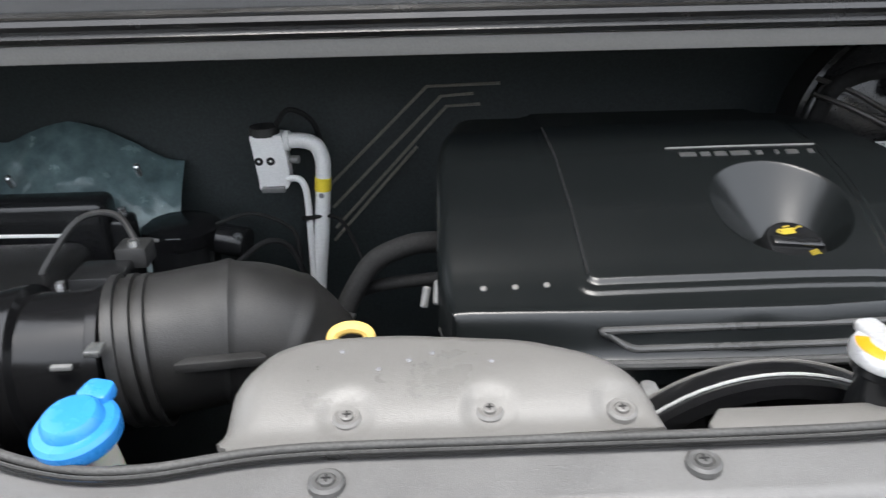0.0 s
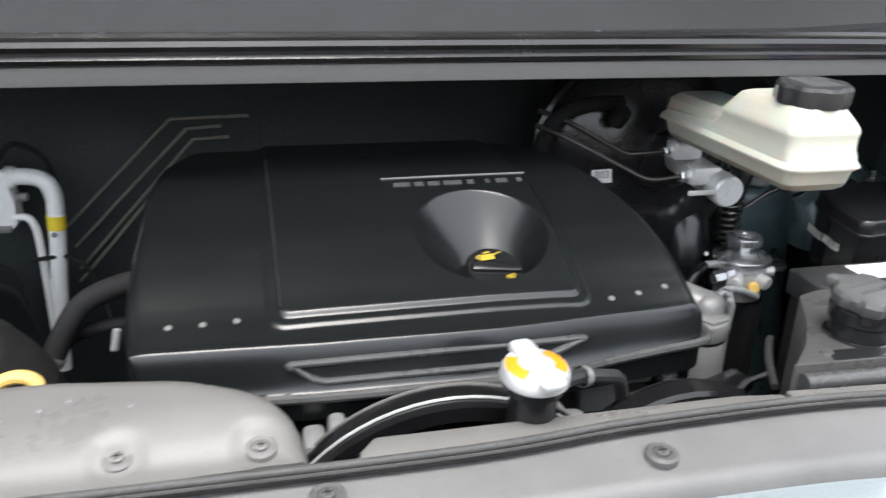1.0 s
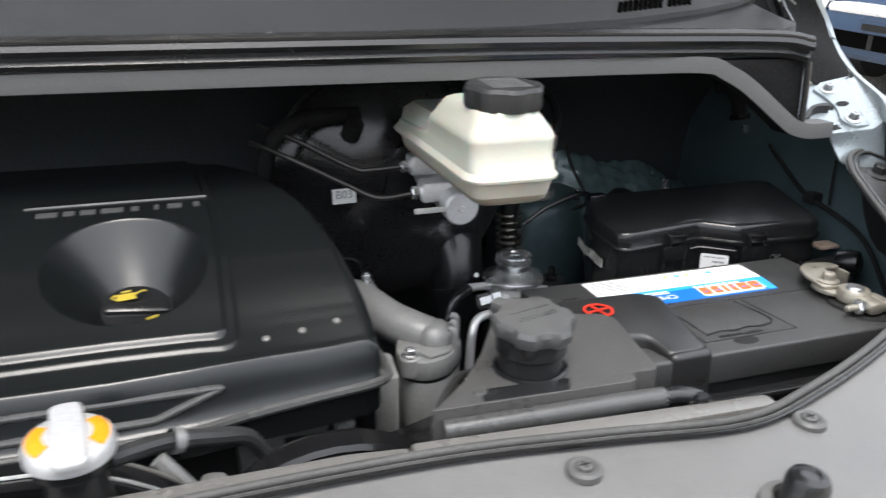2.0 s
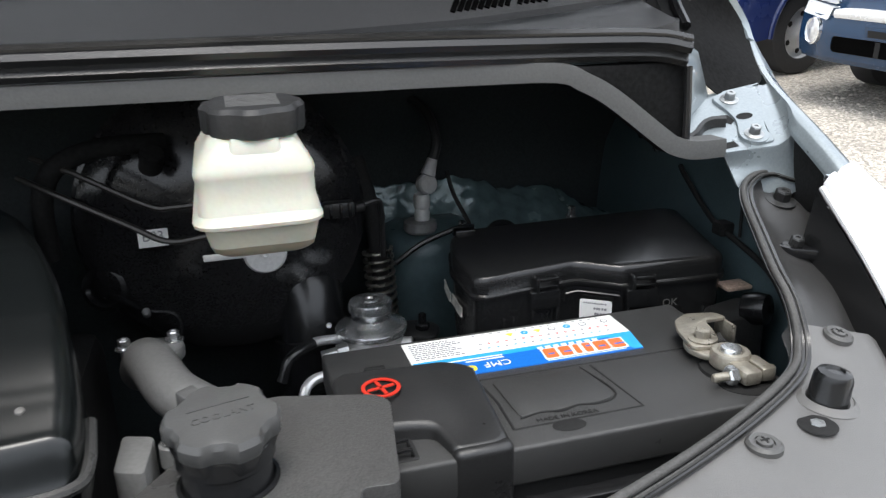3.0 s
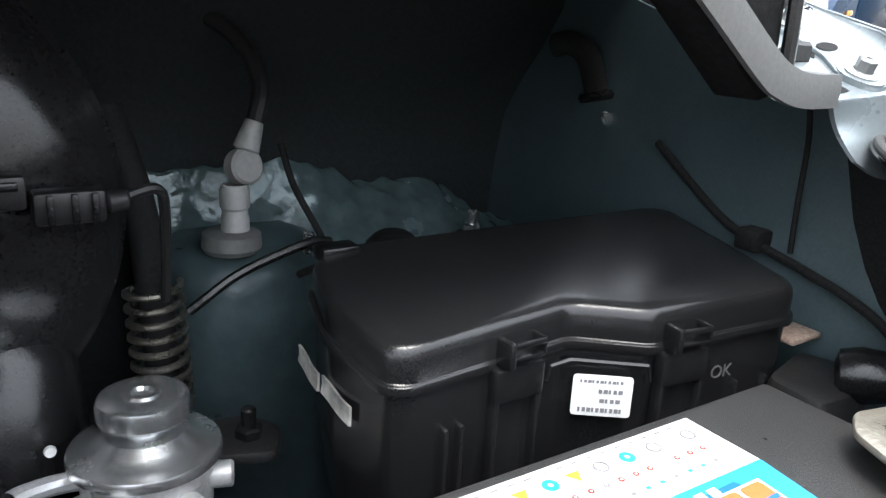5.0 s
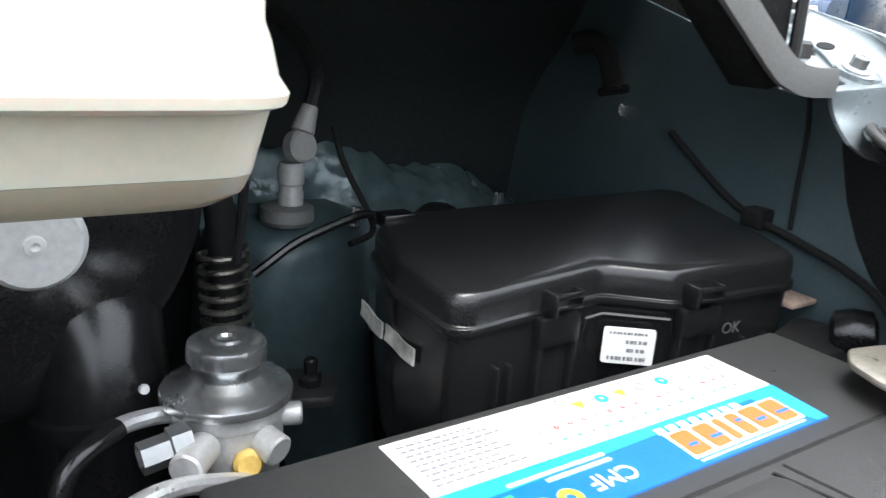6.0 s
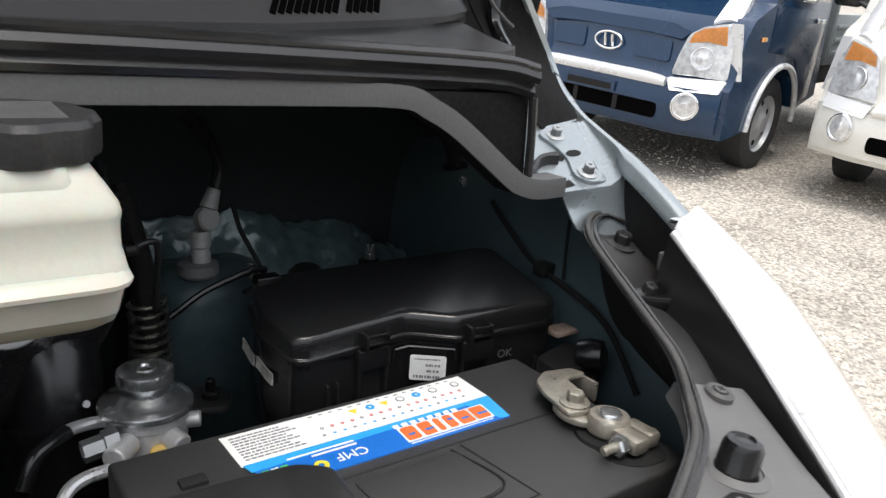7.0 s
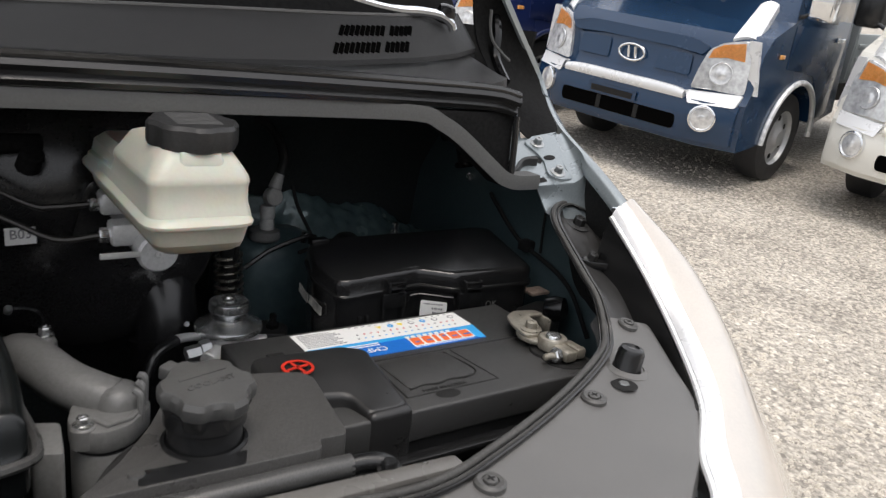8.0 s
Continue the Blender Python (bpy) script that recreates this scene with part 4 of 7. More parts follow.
COVER = rounded([(0.178, 0.640), (0.335, 0.628), (0.53, 0.624), (0.60, 0.634), (0.716, 0.648), (0.718, 0.70), (0.70, 0.80), (0.665, 0.90), (0.61, 1.02), (0.20, 1.03), (0.172, 0.90), (0.165, 0.70)], 0.03, 5)
cover = thing("engine_cover", "black moulded plastic engine cover with a raised field and filler funnel", "engine cover")
body = part("shell", shell(COVER, cover_height, 0.0015, 0.975), COVER_BLACK, cover, "", 50)
rim_pts = [(0.17, 0.70, 0.999), (0.185, 0.640, 0.999), (0.24, 0.633, 0.999), (0.335, 0.625, 0.999), (0.43, 0.623, 0.999), (0.53, 0.621, 0.9995), (0.565, 0.625, 1.0), (0.60, 0.632, 1.002), (0.66, 0.640, 1.004), (0.712, 0.647, 1.006), (0.722, 0.67, 1.007), (0.716, 0.73, 1.01)]
# rim and front rib are coloured paler in place of gloss highlights
part("lower_rim", tube(rim_pts, 0.0045, 8, 4), TANK_RIDGE, cover, "lower rim of the cover, paler to carry its highlight")
RIB = rounded([(0.305, 0.0200), (0.584, 0.0178), (0.530, 0.0015), (0.335, 0.0022)], 0.006, 4)
part("front_rib", tube([(x, 0.6322 + s * 0.25 + 0.10 * max(0.0, x - 0.53), 1.008 + s * 0.97) for x, s in RIB], 0.0034, 10, smooth=False, closed=True), TANK_RIDGE, cover, "raised long rib outline on the front, paler to carry its highlight")
# dimples are coloured pale to stand for the highlights they catch
for x, y in ((0.207, 0.681), (0.236, 0.681), (0.265, 0.682), (0.621, 0.676), (0.652, 0.681), (0.683, 0.687)):
    z = float(cover_height(np.array([x]), np.array([y]), np.array([0.03]))[0])
    part("dimple", lathe([(0.0034, -0.001), (0.0031, 0.0006), (0.002, 0.0012), (0, 0.0013)], pose(x, y, z + 0.0003, 18, 0, 0), 14), DUCT_GREY, cover, "small dimple coloured pale for its highlight")
for i, (x0, w) in enumerate(((0.432, 0.018), (0.455, 0.01), (0.470, 0.013), (0.488, 0.020), (0.515, 0.007), (0.536, 0.004), (0.548, 0.013), (0.572, 0.006))):
    z = float(cover_height(np.array([x0 + w / 2]), np.array([0.846]), np.array([0.1]))[0])
    b = box(-w / 2, w / 2, -0.004, 0.004, -0.0006, 0.0008, 0.0003, 1)
    part("raised_mark", b, GREY_CAP, cover, "worn raised lettering, unreadable")
    LAST[0].matrix_basis = pose(x0 + w / 2, 0.843, float(cover_height(np.array([x0]), np.array([0.843]), np.array([0.1]))[0]) + 0.0004, 14, 0, 0)
zt = float(cover_height(np.array([0.5]), np.array([0.857]), np.array([0.1]))[0])
part("raised_line", tube([(0.42, 0.857, zt + 0.0006), (0.5, 0.858, zt + 0.0006), (0.585, 0.857, zt + 0.0006)], 0.0011, 6), GREY_PAINT, cover, "pale raised line")

# thin paler tube laid in as the highlight along the field's left edge
edge = []
for i in range(16):
    y = 0.688 + 0.016 * i
    x = 0.3035 - 0.03 * (y - 0.69)
    edge.append((x, y, float(cover_height(np.array([x]), np.array([y]), np.array([0.1]))[0]) + 0.0002))
part("field_edge", tube(edge, 0.0010, 6, 2), COVER_MATTE, cover, "paler line for the highlight on the raised field's edge")

oil = thing("oil_filler_cap", "black oil filler cap with yellow markings in the cover's funnel", "oil cap")
part("cap", lathe([(0.031, -0.03), (0.031, 0.004), (0.029, 0.007), (0.02, 0.0078), (0, 0.008)], pose(0.513, 0.747, 1.067, -2, 0, 0), 32), BLACK, oil)
part("grip", box(0.487, 0.539, 0.7405, 0.7535, 1.071, 1.0790, 0.003), BLACK, oil, "raised grip bar")
can = box(-0.009, 0.007, -0.004, 0.004, 0, 0.0006, 0.0002, 1)
add(can, tube([(0.006, 0.001, 0.0004), (0.014, 0.004, 0.0004), (0.017, 0.003, 0.0004)], 0.0009, 6))
add(can, tube([(-0.008, -0.003, 0.0004), (-0.013, 0.001, 0.0004), (-0.009, 0.004, 0.0004)], 0.0009, 6))
add(can, tube([(-0.004, 0.006, 0.0004), (0.004, 0.0065, 0.0004)], 0.001, 6))
can.transform(pose(0.505, 0.757, 1.0795, 0, 0, 14) @ Matrix.Scale(0.95, 4))
part("oil_can_mark", can, MARK_YELLOW, oil, "yellow oil can symbol")
txt = bmesh.new()
for k in range(4):
    add(txt, box(-0.006, 0.006, -0.0042 + k * 0.0025, -0.0027 + k * 0.0025, 0, 0.0005, 0))
txt.transform(pose(0.527, 0.7335, 1.0756, 0, 0, 25) @ Matrix.Scale(0.85, 4))
part("print", txt, MARK_YELLOW, oil, "small yellow print, unreadable")

for ob in oil.children:
    ob.matrix_basis = Matrix.Translation((0.518, 0.735, 1.056)) @ pose(0, 0, 0, 24, 6, 0) @ Matrix.Translation((-0.513, -0.747, -1.067))
relay = thing("relay_box", "black relay box against the wheelhouse", "relay box")
part("box", box(-0.56, -0.262, 1.005, 1.06, 0.90, 1.028, 0.012, 3), BLACK, relay)
part("step", box(-0.262, -0.233, 1.012, 1.05, 0.90, 1.0, 0.008, 3), BLACK, relay)
part("stud", cyl((-0.246, 1.03, 1.0), (-0.246, 1.03, 1.012), 0.006, n=12), ZINC, relay, "small bright stud")

# radiator fan shroud, radiator top, radiator cap
fan = thing("fan_shroud", "black radiator fan shroud ring with pale highlight bands", "fan shroud")
part("ring", lathe([(0.150, -0.02), (0.163, -0.02), (0.166, 0.0), (0.163, 0.018), (0.156, 0.02), (0.152, 0.012)], pose(0.437, 0.575, 0.858, -90, 0, 0), 64), BLACK_GLOSS, fan)
# two pale bands drawn as the highlights along the ring
for z_, r_, m_ in ((-0.0085, 0.1662, ALUMINIUM), (0.014, 0.1648, DUCT_GREY)):
    part("edge_band", lathe([(r_ - 0.001, z_ - 0.0012), (r_ + 0.0006, z_ - 0.0008), (r_ + 0.0006, z_ + 0.0008), (r_ - 0.001, z_ + 0.0012)], pose(0.437, 0.575, 0.858, -90, 0, 0), 64), m_, fan, "pale band for the highlight on the ring's edge")
part("backing", box(0.24, 0.80, 0.51, 0.55, 0.55, 0.985, 0.01), SHADOW_BLACK, fan)
part("hub", lathe([(0.06, 0), (0.06, 0.03), (0.05, 0.04), (0, 0.042)], pose(0.437, 0.575, 0.858, -90, 0, 0), 32), BLACK, fan)
for k in range(7):
    m = pose(0.437, 0.575, 0.858, -90, 0, 0) @ pose(0, 0, 0, 0, 0, 360 / 7 * k) @ pose(0.1, 0, 0.015, 25, 0, 0)
    b = box(-0.045, 0.045, -0.028, 0.028, -0.002, 0.002, 0.0015)
    b.transform(m)
    part("fan_blade", b, BLACK, fan, "black fan blade")
cast = bmesh.new()
for x, w, z in ((0.325, 0.02, 0.985), (0.345, 0.016, 0.995)):
    add(cast, box(x - w / 2, x + w / 2, 0.585, 0.62, 0.93, z - 0.006, 0.006))
part("casting", cast, GREY_PAINT, fan, "bare aluminium casting beside the ring")
radiator = thing("radiator", "radiator with pale top rail behind the closing panel", "radiator")
part("top_rail", prism([(0.352, 0.500), (0.365, 0.517), (0.66, 0.517), (0.70, 0.512), (0.70, 0.49), (0.352, 0.49)], 1.018, 1.031, 0.003), DUCT_GREY, radiator, "pale dusty top rail")
part("top_rail_end", prism([(0.701, 0.512), (0.98, 0.494), (0.98, 0.478), (0.701, 0.488)], 1.02, 1.034, 0.003), DUCT_GREY, radiator)
part("core", box(0.2, 0.95, 0.486, 0.508, 0.5, 1.012, 0.003), SHADOW_BLACK, radiator)
part("filler_neck", lathe([(0.024, -0.07), (0.022, -0.045), (0.019, -0.03), (0.019, -0.014), (0.0235, -0.010), (0.0235, 0.0)], pose(0.49, 0.527, 1.062), 24), BLACK, radiator, "black filler neck")
rcap = thing("radiator_pressure_cap", "bright metal radiator cap with a worn yellow sticker", "radiator cap")
mcap = pose(0.49, 0.527, 1.062, 4, 2, 0)
part("cap", lathe([(0.0245, -0.003), (0.0268, -0.001), (0.0268, 0.005), (0.0248, 0.0092), (0.016, 0.0115), (0, 0.012)], mcap, 36), ALU_PIPE, rcap, "bright cap")
b = prism(rounded([(-0.010, -0.033), (0.010, -0.033), (0.0105, 0.0), (0.010, 0.032), (-0.010, 0.032), (-0.0105, 0.0)], 0.007), 0.0060, 0.0145, 0.003, 3)
b.transform(mcap @ pose(0, 0, 0, 0, 0, 9))
part("grip_bar", b, ALU_PIPE, rcap, "raised metal grip bar")
for s in (-1, 1):
    b = lathe([(0.0238, 0.0098), (0.0230, 0.0104), (0.0155, 0.0122), (0.0145, 0.0122)], mcap @ pose(0, 0, 0, 0, 0, 9 + (90 if s > 0 else -90)), 12, 48, 132)
    b.transform(Matrix.Identity(4))
    part("sticker", b, STICKER, rcap, "worn yellow warning sticker")
    LAST[0].matrix_basis = Matrix.Identity(4)
ov = thing("overflow_hose", "thin black overflow hose from the radiator neck", "hose")
part("hose", tube([(0.508, 0.540, 1.042), (0.54, 0.562, 1.034), (0.572, 0.578, 1.022), (0.60, 0.60, 1.0), (0.62, 0.62, 0.94)], 0.0065, 10), DULL_BLACK, ov)
part("hose_clip", lathe([(0.009, -0.004), (0.0095, 0), (0.009, 0.004)], along((0.548, 0.566, 1.0315), (0.572, 0.578, 1.022)), 16), GREY_PAINT, ov)

# intake duct
DUCT = rounded([(0.010, 0.464), (0.319, 0.474), (0.314, 0.52), (0.285, 0.56), (0.235, 0.585), (0.13, 0.600), (0.06, 0.596), (0.024, 0.575), (0.010, 0.53)], 0.022, 5)


def duct_height(x, y, d):
    up = smoothstep(0.464, 0.535, y) * 0.018
    roll = np.sqrt(np.clip(1 - (1 - np.clip(d / 0.03, 0, 1)) ** 2, 0, 1))
    back = smoothstep(0.50, 0.56, y)
    z = 1.048 + up - (1 - roll) * 0.035 * np.maximum(back, smoothstep(0.47, 0.5, y) * 0.8)
    for c in (0.097, 0.195, 0.286):
        r = np.hypot(x - c, y - 0.494)
        z = z - 0.0025 * smoothstep(0.019, 0.015, r)
    return z


duct = thing("intake_duct", "dusty grey plastic air intake duct bolted behind the closing panel", "air duct")
part("duct", shell(DUCT, duct_height, 0.0045, 0.99), DUCT_GREY, duct, "", 50)
for p in ((0.097, 0.494, 1.0505), (0.195, 0.496, 1.0505), (0.286, 0.491, 1.0505)):
    clip_at(p, 0.0095, duct, (0, -0.2, 1))
for x, y in ((0.157, 0.549), (0.118, 0.53), (0.14, 0.54), (0.20, 0.535), (0.09, 0.555)):
    part("dirt_chip", lathe([(0.0022, 0.0), (0.0015, 0.0012), (0, 0.0014)], pose(x, y, float(duct_height(np.array([x]), np.array([y]), np.array([0.05]))[0])), 6), LABEL_GREY, duct, "speck of dirt")

# air cleaner, flow sensor, hose
aircl = thing("air_cleaner", "black air cleaner housing with a pale lid edge", "air cleaner")
part("housing", box(-0.66, -0.262, 0.63, 0.97, 0.72, 0.995, 0.02, 3), BLACK, aircl)
part("lid_edge", tube([(-0.6, 0.972, 0.997), (-0.42, 0.974, 0.998), (-0.30, 0.972, 0.997)], 0.0025, 6), WHITE, aircl, "pale lid edge")
part("outlet", lathe([(0.086, 0), (0.088, 0.02), (0.088, 0.03), (0.078, 0.034), (0.076, 0.10), (0.079, 0.102), (0.079, 0.112), (0.072, 0.113)], along((-0.275, 0.755, 0.935), (-0.15, 0.765, 0.945)), 40), BLACK_GLOSS, aircl, "black sensor tube")
part("latch_mark", box(-0.20, -0.18, 0.682, 0.688, 0.978, 0.983, 0.001), GREY_PAINT, aircl)
sens = thing("air_flow_sensor", "black air flow sensor with wiring plug on the intake tube", "sensor")
part("body", box(-0.22, -0.165, 0.79, 0.84, 1.00, 1.022, 0.004), BLACK, sens)
part("plug", box(-0.185, -0.15, 0.835, 0.87, 1.01, 1.035, 0.004), DULL_BLACK, sens, "wiring plug")
part("screw", lathe([(0, 0.006), (0.006, 0.006), (0.007, 0.0)], pose(-0.165, 0.845, 1.035), 12), ZINC, sens, "bright screw")
part("screw", lathe([(0, 0.006), (0.005, 0.006), (0.006, 0.0)], pose(-0.232, 0.80, 1.008), 12), ZINC, sens)
part("cable", tube([(-0.165, 0.86, 1.025), (-0.20, 0.90, 1.05), (-0.245, 0.90, 1.045), (-0.28, 0.87, 1.0), (-0.29, 0.85, 0.97)], 0.004, 8), DULL_BLACK, sens, "grey cable loop")
intake = thing("intake_hose", "dusty black rubber intake hose elbow", "intake hose")
hp = [(-0.165, 0.766, 0.948), (-0.11, 0.775, 0.952), (-0.055, 0.785, 0.956), (-0.015, 0.792, 0.944), (0.010, 0.80, 0.912), (0.022, 0.812, 0.865), (0.030, 0.82, 0.79)]


def hose_r(s):
    return 1.0 + 0.05 * math.exp(-((s - 0.33) / 0.012) ** 2) + 0.045 * math.exp(-((s - 0.52) / 0.012) ** 2) + 0.04 * math.exp(-((s - 0.66) / 0.012) ** 2) - 0.22 * float(smoothstep(0.5, 1.0, s)) + 0.03 * math.exp(-(s / 0.03) ** 2)


part("hose", tube(hp, 0.076, 36, 12, hose_r), HOSE, intake)
for k, s in enumerate((-0.158, -0.142, -0.128)):
    part("clamp_band", lathe([(0.0775, -0.0045), (0.0815, -0.0035), (0.0815, 0.0035), (0.0775, 0.0045)], along((s, 0.767, 0.9485), (s + 0.05, 0.776, 0.952)), 40), HOSE if k else DULL_BLACK, intake, "clamp band")
part("clamp_screw", box(-0.163, -0.148, 0.675, 0.695, 0.995, 1.002, 0.002), ZINC, intake, "bright clamp screw")
part("web", prism(rounded([(-0.09, 0.69), (0.0, 0.70), (-0.01, 0.712), (-0.08, 0.705)], 0.004), 0.965, 0.975, 0.003), HOSE, intake)

washer = thing("washer_filler", "bright blue washer fluid cap on a white filler neck", "washer cap")
mw = pose(-0.079, 0.480, 1.062, 10, -4, 0)
part("neck", lathe([(0.018, -0.12), (0.018, -0.022), (0.021, -0.02), (0.021, -0.004)], mw, 24), RESERVOIR, washer, "dirty white filler neck")
part("cap", lathe([(0.0275, -0.010), (0.0285, -0.008), (0.0285, 0.001), (0.026, 0.004), (0.0205, 0.005), (0.0195, 0.0105), (0.017, 0.013), (0.006, 0.0145), (0, 0.0135)], mw, 36), CAP_BLUE, washer, "bright blue snap cap")
b = prism(rounded([(-0.012, 0.018), (0.012, 0.018), (0.010, 0.036), (-0.010, 0.036)], 0.005), 0.0, 0.010, 0.0025)
b.transform(mw @ pose(0, 0, 0, 0, 0, -18))
part("tab", b, CAP_BLUE, washer, "blue lifting tab")

bottle = thing("fluid_reservoir", "black capped fluid reservoir beside the strut tower", "reservoir")
part("body", lathe([(0.046, -0.14), (0.048, -0.02), (0.05, 0.0)], pose(-0.185, 1.07, 0.945), 32), BLACK, bottle)
part("cap", lathe([(0.052, -0.012), (0.054, -0.006), (0.054, 0.008), (0.046, 0.014), (0.02, 0.017), (0, 0.017)], pose(-0.185, 1.07, 0.958), 36, wobble=lambda a, r, z: 1 + 0.012 * math.cos(14 * a)), BLACK_GLOSS, bottle, "black ribbed cap")
# grey bars on the cap stand in for its highlights
for s in (-0.020, 0.008):
    part("highlight_rib", box(-0.20 + s, -0.18 + s, 1.018, 1.024, 0.964, 0.968, 0.001), GREY_PAINT, bottle)
part("side_fitting", cyl((-0.13, 1.06, 0.95), (-0.09, 1.05, 0.945), 0.022, n=20), BLACK, bottle)
part("bolt", lathe([(0, 0.006), (0.006, 0.005), (0.007, 0)], pose(-0.098, 1.03, 0.962), 8), ZINC, bottle)
wires = thing("wiring_loom", "black wiring loom with loose cables along the firewall", "cable")
for k, w in enumerate((
    ((-0.13, 1.05, 0.975), (-0.08, 1.06, 0.985), (-0.03, 1.07, 0.955), (-0.02, 1.06, 0.91)),
    ((-0.10, 1.02, 0.93), (-0.06, 1.03, 0.955), (-0.03, 1.04, 0.94), (-0.01, 1.05, 0.88)),
    ((-0.02, 1.10, 0.96), (0.03, 1.12, 0.95), (0.06, 1.10, 0.90), (0.08, 1.05, 0.86)),
    ((-0.05, 1.13, 1.09), (-0.03, 1.14, 1.11), (0.0, 1.15, 1.09), (0.01, 1.16, 1.05)),
)):
    part("cable", tube(w, 0.003 + 0.001 * (k % 2), 8), SHADOW_BLACK, wires)

ac = thing("ac_valve", "bare aluminium air conditioning block with bent pipes on the firewall", "ac valve")
b = prism(rounded([(-0.085, 1.080), (-0.040, 1.080), (-0.034, 1.036), (-0.034, 1.008), (-0.040, 1.000), (-0.078, 1.000), (-0.078, 1.012)], 0.003), 0.0, 0.032, 0.002)
part("block", b, ALU_BRIGHT, ac, "bare aluminium block")
LAST[0].matrix_basis = pose(0, 1.145, 0, 90, 0, 0)
for x in (-0.075, -0.0585):
    part("hole", lathe([(0.0062, 0.0008), (0.0058, 0.0012), (0, 0.0002)], pose(x, 1.1135, 1.043, 90, 0, 0), 16), SHADOW_BLACK, ac, "dark bolt hole")
part("block_foot", box(-0.074, -0.041, 1.105, 1.113, 0.998, 1.006, 0.001), GREY_PAINT, ac)
part("suction_pipe", tube([(-0.04, 1.126, 1.069), (-0.012, 1.124, 1.069), (0.006, 1.122, 1.062), (0.0135, 1.121, 1.045), (0.0135, 1.121, 1.02), (0.004, 1.121, 0.93), (-0.006, 1.121, 0.85), (-0.012, 1.12, 0.78)], 0.0112, 18, 8), ALU_BRIGHT, ac, "thick bent aluminium pipe")
part("pipe_collar", lathe([(0.011, -0.004), (0.0145, -0.003), (0.0145, 0.003), (0.011, 0.004)], along((-0.034, 1.126, 1.069), (0, 1.124, 1.069)), 20), ALU_BRIGHT, ac)
part("pipe_tape", lathe([(0.0116, -0.010), (0.0122, -0.0095), (0.0122, 0.0095), (0.0116, 0.010)], along((0.0118, 1.121, 1.005), (0.013, 1.121, 1.02)), 24), LABEL_YELLOW, ac, "yellow tape band")
part("pipe_stamp", lathe([(0.004, 0), (0.003, 0.0005), (0, 0.0005)], pose(0.0095, 1.1095, 0.99, 90, 0, 0), 12), LABEL_GREY, ac)
part("liquid_pipe", tube([(-0.038, 1.115, 1.016), (-0.022, 1.113, 1.016), (-0.014, 1.112, 1.006), (-0.011, 1.112, 0.98), (-0.012, 1.112, 0.90), (-0.014, 1.112, 0.82)], 0.0048, 12), ALU_BRIGHT, ac, "thin aluminium pipe")
part("union", cyl((-0.034, 1.13, 1.04), (-0.02, 1.128, 1.04), 0.006, n=12), GREY_PAINT, ac)
part("top_boot", lathe([(0.022, 0), (0.02, 0.012), (0, 0.014)], pose(-0.066, 1.13, 1.078), 20), DULL_BLACK, ac, "black rubber boot")

dip = thing("dipstick", "yellow oil dipstick handle", "dipstick")
part("handle", tube([(0.068, 0.655, 1.012), (0.072, 0.66, 1.022), (0.086, 0.662, 1.026), (0.100, 0.66, 1.022), (0.104, 0.655, 1.010)], 0.006, 10), YELLOW, dip)
part("tube", tube([(0.088, 0.66, 1.0), (0.09, 0.69, 0.95), (0.10, 0.72, 0.85)], 0.004, 8), BLACK, dip)
heater = thing("heater_hose", "dusty black rubber hose running behind the engine cover", "hose")
part("hose", tube([(0.042, 0.82, 0.91), (0.052, 0.835, 0.93), (0.065, 0.845, 0.953), (0.081, 0.85, 0.981), (0.099, 0.855, 1.002), (0.127, 0.86, 1.014), (0.155, 0.865, 1.018), (0.20, 0.88, 1.01)], 0.0125, 16), SHADOW_BLACK, heater)
part("branch", tube([(0.07, 0.875, 0.95), (0.09, 0.868, 0.961), (0.12, 0.865, 0.968), (0.18, 0.87, 0.97)], 0.008, 12), SHADOW_BLACK, heater, "thin branch hose")
part("clamp", lathe([(0.0128, -0.005), (0.0142, -0.003), (0.0142, 0.003), (0.0128, 0.005)], along((0.060, 0.841, 0.944), (0.068, 0.846, 0.958)), 20), PLATED, heater, "bright hose clamp")
part("clamp_ear", box(0.040, 0.054, 0.826, 0.836, 0.950, 0.957, 0.002), ZINC, heater)
stub = thing("glow_stub", "small metal fitting beside the engine cover", "fitting")
part("fitting", cyl((0.166, 0.775, 0.985), (0.168, 0.79, 1.006), 0.0045, n=12), GREY_PAINT, stub)
part("lower_fitting", cyl((0.152, 0.72, 1.012), (0.156, 0.725, 1.032), 0.004, n=12), GREY_PAINT, stub)

# engine below the cover
engine = thing("engine_block", "dark engine block and brackets below the cover", "engine")
part("block", box(0.2, 0.68, 0.66, 1.05, 0.55, 0.96, 0.02), SHADOW_BLACK, engine)
part("belt_cover", lathe([(0.0, 0.03), (0.08, 0.03), (0.10, 0.02), (0.105, -0.02), (0.10, -0.03)], pose(0.66, 0.60, 0.893, -80, 0, 0), 40), BLACK_GLOSS, engine, "round black pulley cover")
part("pulley_rim", lathe([(0.106, -0.012), (0.109, -0.008), (0.109, 0.008), (0.106, 0.012)], pose(0.66, 0.60, 0.893, -80, 0, 0), 40), BLACK_GLOSS, engine)
br = box(0.588, 0.628, 0.655, 0.675, 0.93, 0.985, 0.004)
add(br, box(0.625, 0.668, 0.66, 0.68, 0.955, 0.985, 0.004))
part("bracket", br, GREY_PAINT, engine, "grey cast bracket")
part("mount", box(0.664, 0.712, 0.662, 0.69, 0.93, 0.985, 0.006), BLACK_GLOSS, engine, "black mounting bracket")
